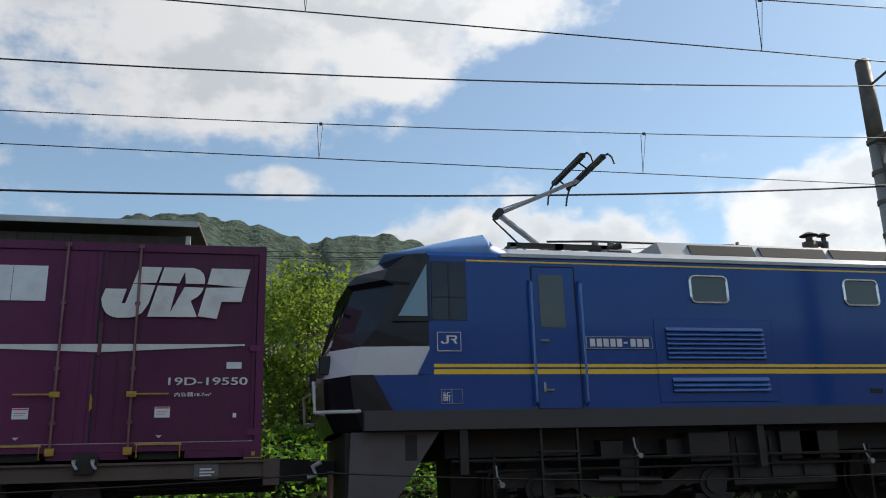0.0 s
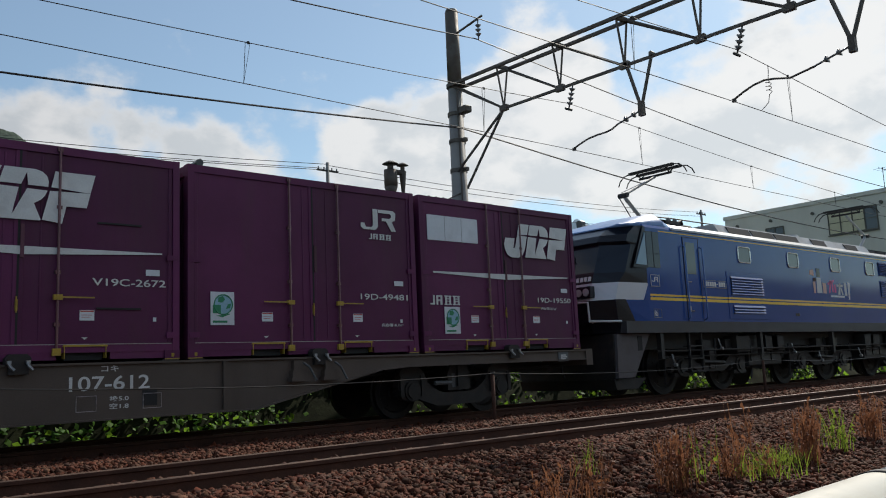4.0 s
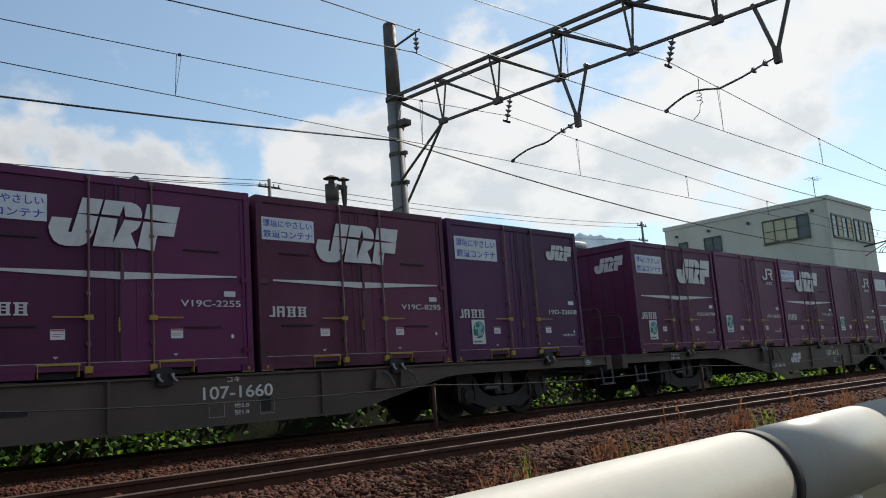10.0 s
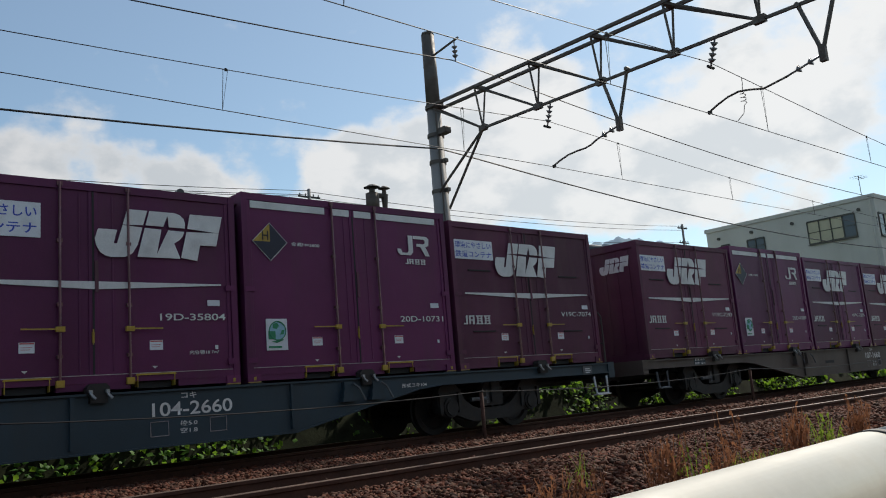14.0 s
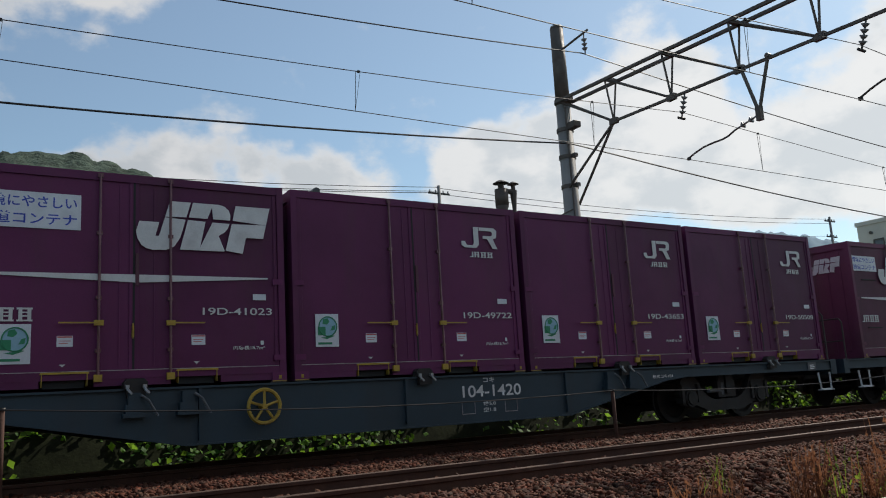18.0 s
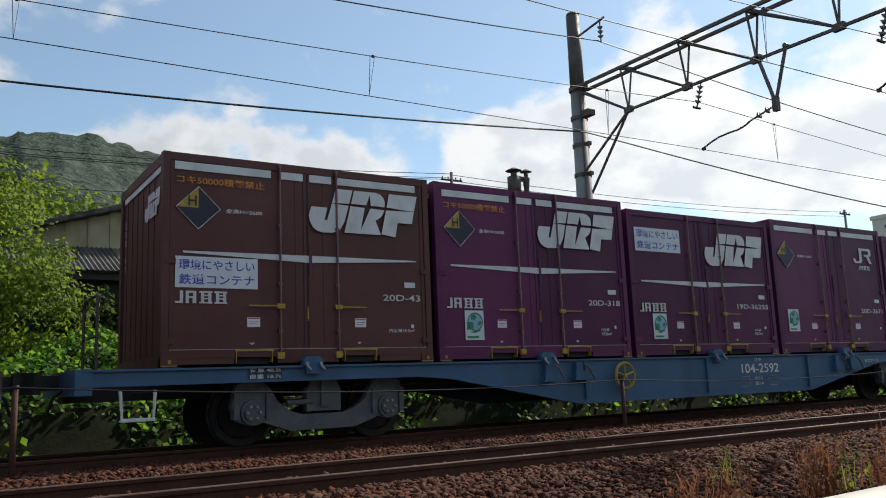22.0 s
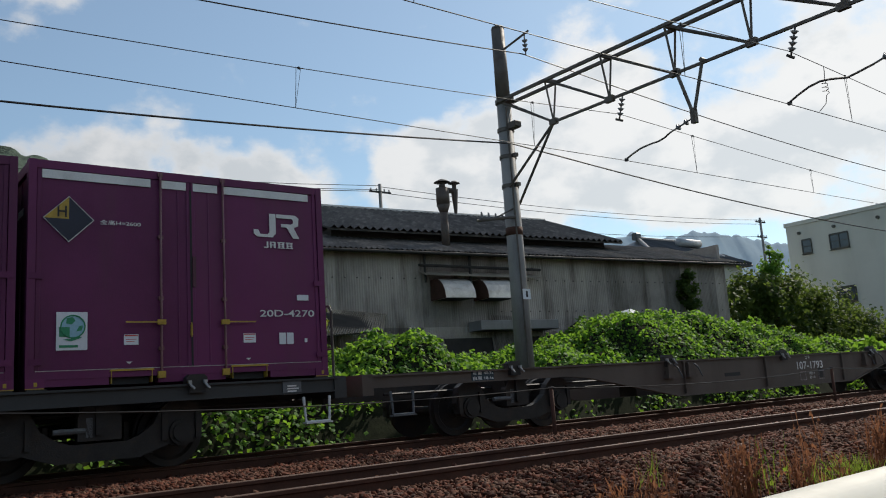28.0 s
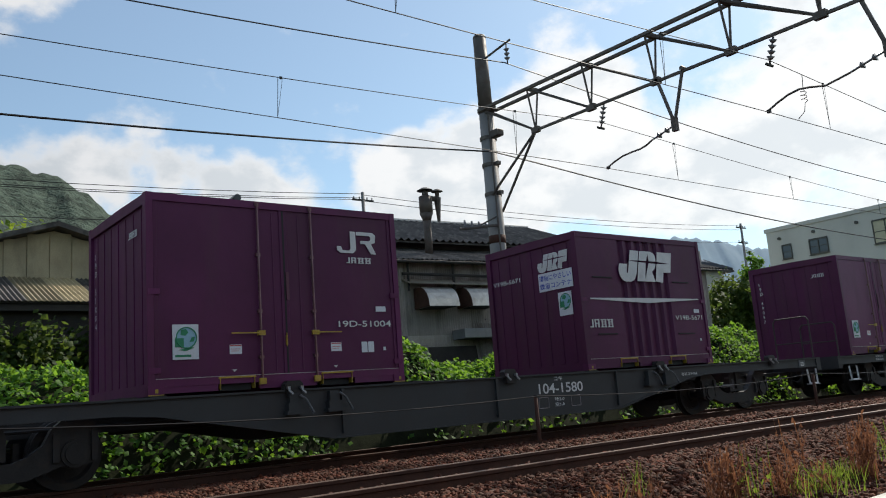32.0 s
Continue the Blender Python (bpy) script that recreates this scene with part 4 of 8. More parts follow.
    part("awning", sheet_between((2.8, -0.50, 4.10), (7.1, -0.50, 4.06), (7.1, 0.0, 4.26), (2.8, 0.0, 4.30), 0.1, 0.012), "grey_sheet", h, "small corrugated awning")
    bolt = fixed_mesh("bolt_head", Shape().rod((0, -0.012, 0), (0, -0.03, 0), 0.022, 6), "dark_steel")
    for z in (4.05, 3.05):
        for k in range(52):
            if not (z < 4 and 5 < k < 24):
                put("bolt_head", bolt, wall, -3.4 + k * 0.38, 0, z)
    part("dark_opening", Shape().box(2.2, 7.6, -0.03, -0.012, 0.3, 2.25), "dark_wood", h, "dark doorway")
    lean = part("lean_to_roof", slab([(-2.3, -0.95, 2.22), (1.05, -0.95, 2.44), (1.65, -0.03, 2.98), (-1.05, -0.03, 3.22)], 0.02), "dark_wood", h, "low lean-to roof of old ribbed sheets")
    for k in range(4):
        a, b, c, d = (-2.3 + 0.84 * k, 2.24 + 0.055 * k), (-2.3 + 0.84 * (k + 1) - 0.01, 2.24 + 0.055 * (k + 1)), (-1.05 + 0.675 * (k + 1) - 0.01, 3.24 - 0.06 * (k + 1)), (-1.05 + 0.675 * k, 3.24 - 0.06 * k)
        part("roof_sheet", sheet_between((a[0], -0.98, a[1]), (b[0], -0.98, b[1]), (c[0], -0.03, c[1]), (d[0], -0.03, d[1]), 0.075, 0.014), "grey_sheet", lean, "faded ribbed sheet")
    part("loose_sheet", sheet_between((2.6, -0.2, 1.4), (3.6, -0.2, 1.4), (3.5, -0.08, 2.3), (2.9, -0.08, 2.3), 0.09, 0.012), "metal_wall", h, "peeling grey sheet")
    part("loose_sheet", sheet_between((5.3, -0.12, 1.6), (6.3, -0.12, 1.5), (6.1, -0.05, 2.9), (5.2, -0.05, 2.95), 0.09, 0.012), "metal_wall", h, "peeling grey sheet")
    return h


def yellow_shed():
    h = thing("gabled_shed", "old gabled shed with yellowish walls and a low tin roof", "shed", at=(4.9, 19.0, 0))
    part("lower_wall", Shape().box(-4.6, 3.7, 0.3, 0.45, -0.4, 3.4), "dark_wood", h)
    wall = part("gable_wall", Shape().prism_y([(-3.7, 3.2), (3.7, 3.2), (3.7, 4.35), (0, 5.42), (-3.7, 4.35)], 2.1, 2.25), "old_wall", h, "yellowish boarded gable")
    x = -3.6
    while x < 3.5:
        top = 4.35 + (3.7 - abs(x + 0.25)) / 3.7 * 1.05
        part("wall_board", Shape().box(x, x + 0.48, 2.07, 2.10, 4.1, top), "old_wall", wall)
        x += 0.5
    part("side_wall", Shape().box(3.55, 3.7, 0.3, 9.0, -0.4, 4.3), "dark_wood", h)
    part("side_wall", Shape().box(-3.7, -3.55, 0.3, 9.0, -0.4, 4.3), "dark_wood", h)
    part("back_wall", Shape().box(-3.7, 3.7, 9.0, 9.15, -0.4, 4.4), "dark_wood", h)
    for side in (-1, 1):
        part("gable_roof", slab([(0, 1.7, 5.58), (side * 4.1, 1.7, 4.33), (side * 4.1, 9.4, 4.33), (0, 9.4, 5.58)], 0.12), "slate", h, "dark weathered roof")
    tin = part("tin_roof", slab([(-6.2, -0.05, 3.36), (3.6, -0.05, 3.42), (3.3, 2.1, 4.22), (-6.2, 2.1, 4.22)], 0.04), "slate", h, "patched corrugated tin lean-to roof")
    x, k = -6.2, 0
    while x < 3.4:
        part("roof_sheet", sheet_between((x, -0.12, 3.40), (x + 0.74, -0.12, 3.40), (min(x + 0.74, 3.3), 2.1, 4.27), (x, 2.1, 4.27), 0.10, 0.018), "tin_roof" if k in (7, 8, 10, 11) else "slate", tin)
        x += 0.74
        k += 1
    part("eave_beam", Shape().box(-6.2, 3.6, 0.0, 0.12, 3.2, 3.34), "dark_wood", h)
    return h


def dark_barn():
    h = thing("dark_barn", "dark boarded barn with a thin pale roof edge", "barn", at=(-2.0, 22.0, 0))
    part("wall", Shape().box(-9, 0.2, 0.0, 5.0, -0.3, 7.1), "dark_wood", h, "dark upright boards")
    for i in range(22):
        part("wall_board", Shape().box(-9 + i * 0.42, -9 + i * 0.42 + 0.40, -0.03, 0.0, 3.0, 7.05), "dark_wood", h)
    part("roof", slab([(-9.3, -0.4, 7.30), (0.45, -0.4, 7.42), (0.45, 5.4, 8.2), (-9.3, 5.4, 8.2)], 0.09), "slate", h)
    part("roof_edge", Shape().box(-9.3, 0.45, -0.45, -0.40, 7.25, 7.40), "roof_grey", h, "pale roof flashing")
    part("corner_post", Shape().box(0.12, 0.24, -0.06, 0.05, 3, 7.1), "roof_grey", h)


def window_unit(name, parent, at, w_, h_, panes, turn, fill="pane", mullions=2):
    """A framed window on a wall that faces -y before it is turned."""
    ob = new(name)
    ob.parent = parent
    ob.matrix_basis = pose(*at, 0, 0, turn)
    f = Shape()
    for a, b, c, d in ((-w_ / 2, w_ / 2, -0.05, 0.04), (-w_ / 2, w_ / 2, h_ - 0.04, h_ + 0.05)):
        f.box(a, b, -0.08, 0.0, c, d)
    for i in range(panes + 1):
        x = -w_ / 2 + w_ * i / panes
        f.box(x - 0.03, x + 0.03, -0.075, 0.0, 0, h_)
    part("frame", f, "frame", ob)
    part("sill", Shape().box(-w_ / 2 - 0.06, w_ / 2 + 0.06, -0.14, 0.0, -0.09, -0.05), "frame", ob)
    for i in range(panes):
        x = -w_ / 2 + w_ * i / panes
        kind = fill if not isinstance(fill, (list, tuple)) else fill[i % len(fill)]
        part("pane", Shape().box(x + 0.03, x + w_ / panes - 0.03, -0.03, -0.02, 0.04, h_ - 0.04), kind, ob)
        part("glazing_bar", Shape().box(x + 0.03, x + w_ / panes - 0.03, -0.055, -0.03, h_ * 0.5 - 0.02, h_ * 0.5 + 0.02), "frame", ob)
    return ob


def white_block():
    h = thing("office_block", "pale grey three storey flat roofed building with framed windows", "building", at=(50.0, 17.8, 0))
    part("wall", Shape().box(0, 7.2, 0, 10.8, -0.3, 9.85), "white_wall", h, "pale grey rendered walls", bevel=0.02)
    part("parapet", Shape().box(-0.08, 7.28, -0.08, 10.88, 9.72, 9.98), "white_wall", h, bevel=0.02)
    for y, z, w_, h_, n, fill in ((2.6, 7.72, 2.8, 1.35, 4, ("blind", "blind", "blind", "pane")), (7.4, 7.82, 1.15, 0.9, 2, "pane"), (9.5, 7.86, 0.6, 0.85, 1, "pane"),
                                  (2.6, 4.5, 2.8, 1.35, 4, "pane"), (7.4, 4.5, 1.15, 0.9, 2, "pane"), (9.5, 4.5, 0.6, 0.85, 1, "pane"), (7.2, 1.6, 0.9, 1.9, 1, "pane")):
        window_unit("window", h, (-0.002, y, z), w_, h_, n, -90, fill)
    for x in (1.75, 5.4):
        for z in (7.55, 4.35, 1.1):
            window_unit("window", h, (x, -0.002, z), 3.1, 1.3, 4, 0, ("pane", "blind"))
    for y in (0.9, 4.9, 7.6, 9.9):
        part("vent_cap", Shape().rod((-0.01, y, 9.2), (-0.14, y, 9.2), 0.10, 10), "frame", h)
    part("drain_pipe", Shape().rod((-0.06, 0.25, 0), (-0.06, 0.25, 9.7), 0.05, 8), "white_wall", h)
    part("aerial", Shape().rod((0.5, 0.8, 9.9), (0.5, 0.8, 11.3), 0.02, 5).rod((-0.1, 0.8, 11.2), (1.3, 0.8, 11.2), 0.015, 5).rod((0.2, 0.4, 11.2), (0.2, 1.2, 11.2), 0.01, 4).rod((0.7, 0.4, 11.2), (0.7, 1.2, 11.2), 0.01, 4).rod((1.1, 0.5, 11.2), (1.1, 1.1, 11.2), 0.01, 4), "dark_steel", h)
    part("service_bracket", Shape().rod((5.0, -0.05, 7.2), (4.2, -2.0, 7.3), 0.05, 5).rod((4.3, -1.7, 7.3), (6.6, -1.7, 7.35), 0.07, 5).rod((4.9, -0.05, 6.6), (4.5, -1.6, 7.25), 0.03, 5), "dark_steel", h)


def tile_house():
    h = thing("tiled_house", "house with a grey tiled roof and a solar water heater", "house", at=(37.2, 29.0, 0))
    part("wall", Shape().box(0.4, 8.6, 0.4, 8, -0.2, 7.2), "white_wall", h)
    front = [(0, 0, 7.25), (9.2, 0, 7.25), (8.0, 4.2, 9.25), (3.6, 4.2, 9.25)]
    roof = part("roof", slab(front, 0.12), "tile", h, "grey glazed tile roof")
    part("roof_back", slab([(3.6, 4.2, 9.25), (8.0, 4.2, 9.25), (9.2, 8.4, 7.25), (0, 8.4, 7.25)], 0.12), "tile", h)
    part("roof_hip", slab([(0, 0, 7.25), (3.6, 4.2, 9.25), (0, 8.4, 7.25)], 0.12), "tile", h)
    part("roof_hip", slab([(9.2, 0, 7.25), (9.2, 8.4, 7.25), (8.0, 4.2, 9.25)], 0.12), "tile", h)
    for i in range(30):
        x = 0.15 + i * 0.305
        t = min(1.0, max(0.04, min(x / 3.6, (9.2 - x) / 1.2)))
        part("roof_tile", Shape().rod((x, -0.03, 7.31), (x, 4.2 * t, 7.31 + 2.0 * t), 0.075, 6), "tile", roof)
    part("ridge", Shape().rod((3.6, 4.2, 9.33), (8.0, 4.2, 9.33), 0.16, 8), "tile", h)
    part("hip_ridge", Shape().rod((0, 0, 7.32), (3.6, 4.2, 9.33), 0.13, 8), "tile", h)
    part("ridge_end", Shape().box(3.3, 3.7, 4.0, 4.4, 9.25, 9.7, 0.06), "tile", h)
    heater = part("solar_heater", slab([(6.3, 0.9, 7.80), (8.5, 0.9, 7.80), (8.3, 2.5, 8.60), (6.3, 2.5, 8.60)], 0.10), "pane", h, "flat solar water heater")
    part("tank", Shape().rod((5.9, 2.9, 9.0), (8.0, 2.9, 9.0), 0.26, 12), "roof_grey", heater, "shiny steel tank", True)
    t = thing("roof_terrace", "distant roof terrace with a thin railing", "roof", at=(29.0, 29.5, 0))
    part("block", Shape().box(0, 3.2, 0, 4, -0.2, 7.55), "white_wall", t)
    part("railing", Shape().rod((0, 0, 8.1), (2.6, 0, 8.1), 0.03, 4).rod((0.2, 0, 7.5), (0.2, 0, 8.1), 0.03, 4).rod((1.3, 0, 7.5), (1.3, 0, 8.1), 0.03, 4).rod((2.4, 0, 7.5), (2.4, 0, 8.1), 0.03, 4), "frame", t)


# ---- hills ----
def ridge(name, profile, distance, depth, material, label, seed, rough, x_step):
    """A wooded ridge whose skyline runs through (x over distance, z over distance)."""
    rng = np.random.default_rng(seed)
    px, pz = [p[0] for p in profile], [p[1] for p in profile]
    xs = np.arange(px[0] * distance, px[-1] * distance, x_step)
    rows = 64
    us = np.linspace(-1, 1, rows)
    top = np.interp(xs / distance, px, pz) * distance
    wave = sum(np.sin(xs / (distance * k) + p) * a for k, p, a in ((0.013, 1.0, 0.0025), (0.006, 0.4, 0.0016), (0.0027, 2.2, 0.0009))) * distance
    v, f = [], []
    for j, u in enumerate(us):
        fall = (1 - abs(u)) ** 0.85
        bump = np.convolve(rng.normal(size=len(xs) + 2), (0.3, 0.5, 0.3), "valid") * rough * (0.25 + fall) + np.sin(xs / (distance * 0.03) + 5 * u) * distance * 0.008 * (1 - fall) * fall * 4
        z = (top + wave) * fall + bump
        v.append(np.stack([xs * (1 + u * depth * 0.7), np.full(len(xs), distance * (1 + u * depth)), np.maximum(z, -2) if 0 < j < rows - 1 else z * 0 - 2], 1))
    n = len(xs)
    ii, jj = np.meshgrid(np.arange(n - 1), np.arange(rows - 1))
    a = jj * n + ii
    f = np.stack([a, a + 1, a + n + 1, a + n], -1).reshape(-1, 4)
    return mass(name, np.concatenate(v), f, material, label, "hill", "structure")


def hills():
    ridge("hill_near", ((-2.2, 0.05), (-1.4, 0.17), (-0.8, 0.25), (-0.4, 0.28), (-0.18, 0.309), (-0.116, 0.325), (-0.04, 0.32), (0.028, 0.303), (0.07, 0.294), (0.138, 0.307), (0.19, 0.299), (0.235, 0.290),
                        (0.28, 0.262), (0.32, 0.240), (0.36, 0.252), (0.39, 0.268), (0.43, 0.255), (0.50, 0.25), (0.56, 0.266), (0.62, 0.258), (0.75, 0.25), (0.9, 0.235), (1.15, 0.20), (1.5, 0.12), (2.0, 0.02)), 620, 0.55, "forest", "green wooded hills behind the houses", 5, 1.3, 3.4)
    ridge("hill_far", ((0.6, 0.10), (0.9, 0.20), (1.05, 0.235), (1.137, 0.249), (1.211, 0.277), (1.27, 0.262), (1.318, 0.270), (1.421, 0.292), (1.548, 0.290), (1.65, 0.283), (1.8, 0.28), (2.2, 0.22), (3.0, 0.1)), 1500, 0.3, "far_hill", "far mountains with haze painted in as blue", 6, 1.2, 14.0)


# ---- plants ----
def leaves(spots, normals, size, rng, droop=0.25):
    """Folded four-sided leaves at the spots, roughly facing the normals."""
    n = len(spots)
    nrm = normals + rng.normal(size=(n, 3)) * 0.55
    nrm /= np.linalg.norm(nrm, axis=1)[:, None]
    side = np.cross(nrm, rng.normal(size=(n, 3)))
    side /= np.linalg.norm(side, axis=1)[:, None]
    tip = np.cross(nrm, side)
    s = (size * rng.uniform(0.55, 1.25, n))[:, None]
    a = spots - tip * s * 0.5
    b = spots + side * s * 0.42 - nrm * s * droop * 0.4
    c = spots + tip * s * 0.62 - nrm * s * droop
    d = spots - side * s * 0.42 - nrm * s * droop * 0.4
    mid = spots + nrm * s * 0.06
    v = np.stack([a, b, mid, d, c], 1).reshape(-1, 3)
    k = 5 * np.arange(n)[:, None]
    f = np.concatenate([k + np.array([[0, 1, 2, 3]]), k + np.array([[2, 1, 4, 3]])])
    return v, f


HEDGE_X = (-40, -6, 0.5, 2.5, 5.5, 8.0, 9.3, 10.3, 11.2, 12.0, 12.9, 14.3, 15.6, 16.5, 17.6, 18.4, 20.1, 22.9, 26.0, 28.5, 31.6, 34.7, 48, 70)
HEDGE_Z = (1.2, 1.2, 1.5, 1.62, 1.52, 1.42, 1.48, 1.85, 2.0, 1.6, 1.2, 1.45, 1.55, 1.65, 1.95, 2.45, 2.5, 2.4, 2.0, 1.6, 1.45, 1.3, 1.2, 1.2)


def hedge_top(x, y):
    lump = 0.10 * np.sin(x * 1.7 + y * 1.7) + 0.07 * np.sin(x * 4.1 - y * 2.9 + 1) + 0.05 * np.sin(x * 9.1 + y * 6.2)
    lump = lump + 0.07 * np.sin(x * 5.7 + 2.0 * np.sin(y * 3.1)) * np.sin(y * 5.3 + 1.3 * np.sin(x * 2.3))
    rise = np.clip((y - 12.95) / 3.2, 0, 1)
    rise = rise * rise * (3 - 2 * rise)
    low = -0.55 + 0.80 * np.clip((y - 13.1) / 0.9, 0, 1)
    return low + (np.interp(x, HEDGE_X, HEDGE_Z) - 0.25) * rise + lump * (0.35 + rise)


def vine_bank():
    rng = np.random.default_rng(11)
    # one dark sheet below the leaves paints the shade inside the bank
    xs, ys = np.linspace(-30, 70, 220), np.linspace(12.95, 18.4, 26)
    gx, gy = np.meshgrid(xs, ys)
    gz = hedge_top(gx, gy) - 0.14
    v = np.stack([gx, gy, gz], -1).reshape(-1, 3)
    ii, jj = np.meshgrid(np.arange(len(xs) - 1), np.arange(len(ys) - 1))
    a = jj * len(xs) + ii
    mass("vine_shade_sheet", v, np.stack([a, a + 1, a + len(xs) + 1, a + len(xs)], -1).reshape(-1, 4), "core", "dark sheet under the vine leaves, painted as the shade between them", "vines")
    for name, x0, x1, per, size in (("vine_leaves", -4, 30, 370, 0.115), ("vine_leaves_far", 30, 60, 70, 0.26)):
        n = int((x1 - x0) * 5.0 * per)
        x, y = rng.uniform(x0, x1, n), 12.95 + 5.2 * rng.uniform(0, 1, n) ** 0.9
        e = 0.05
        z = hedge_top(x, y)
        nx, ny = -(hedge_top(x + e, y) - z) / e, -(hedge_top(x, y + e) - z) / e
        nrm = np.stack([nx * 0.6, ny * 0.6 - 0.15, np.ones(n)], 1)
        nrm /= np.linalg.norm(nrm, axis=1)[:, None]
        keep = (y > 13.9) | (np.sin(x * 1.9 + 0.7) + np.sin(x * 0.83 + y * 3.0) + rng.normal(size=n) * 0.5 > -0.45)
        bare = (y < 14.15) & (((x > 9.6) & (x < 15.2)) | (x < 5.4))
        keep &= ~bare | (rng.uniform(size=n) < np.where(x < 5.4, 0.7, 0.3))
        x, y, z, nrm, n = x[keep], y[keep], z[keep], nrm[keep], int(keep.sum())
        spots = np.stack([x, y, z + rng.uniform(-0.20, 0.10, n)], 1)
        vv, ff = leaves(spots, nrm, size, rng)
        mass(name, vv, ff, "leaf", "broad green vine leaves covering the bank behind the track", "vines")
    # tall grass along the foot of the bank
    n = 700
    x, y = rng.uniform(-4, 40, n), rng.uniform(12.85, 13.4, n)
    patch = (np.sin(x * 0.75 + 0.6) + np.sin(x * 0.31) * 0.6) > 0.85
    x, y = x[patch], y[patch]
    n = len(x)
    h = rng.uniform(0.08, 0.26, n)
    lean = rng.normal(size=(n, 2)) * 0.12
    w_ = 0.012
    g = np.interp(y, GROUND_Y, GROUND_Z)
    ang = rng.uniform(0, math.pi, n)
    dx, dy = np.cos(ang) * w_, np.sin(ang) * w_
    v = np.stack([np.stack([x - dx, y - dy, g], 1), np.stack([x + dx, y + dy, g], 1), np.stack([x + lean[:, 0] + dx * 0.3, y + lean[:, 1] + dy * 0.3, g + h], 1), np.stack([x + lean[:, 0] - dx * 0.3, y + lean[:, 1] - dy * 0.3, g + h], 1)], 1).reshape(-1, 3)
    mass("trackside_grass", v, (4 * np.arange(n)[:, None] + np.arange(4)[None]), "grass", "bright sunlit grass blades along the far side of the track", "grass")


def bush(name, label, category, at, blobs, material, count, size, seed, trunk=True, group=""):
    """A tree or shrub: tapered trunk and limbs, and a crown of leaves gathered in uneven clumps."""
    rng = np.random.default_rng(seed)
    t = thing(name, label, category, group, at)
    if trunk:
        part("trunk", Shape().path([(0, 0, -0.5), (0.05, 0.02, blobs[0][2] * 0.5), (0.0, 0.0, blobs[0][2])], 0.11, 8), "bark", t, "", True)
        for i, (x, y, z, r) in enumerate(blobs[1:]):
            part("limb", Shape().rod((0.02, 0, blobs[0][2] * 0.45), (x, y, z), 0.06, 6, 0.015), "bark", t)
    spots, nrm = [], []
    total = sum(b[3] ** 2 for b in blobs)
    for x, y, z, r in blobs:
        n_clump = max(6, int(26 * r))
        for _ in range(n_clump):
            d = rng.normal(size=3)
            d /= np.linalg.norm(d)
            c = np.array([x, y, z]) + d * r * rng.uniform(0.55, 1.05) * np.array([1, 1, 0.85])
            k = max(3, int(count * r * r / total / n_clump))
            q = rng.normal(size=(k, 3)) * r * 0.20
            spots.append(c + q)
            nrm.append(np.repeat((d * 0.7 + np.array([0, -0.1, 0.5]))[None], k, 0))
    vv, ff = leaves(np.concatenate(spots), np.concatenate(nrm), size, rng)
    mass("crown", vv, ff, material, "", "", kind="", parent=t)
    return t


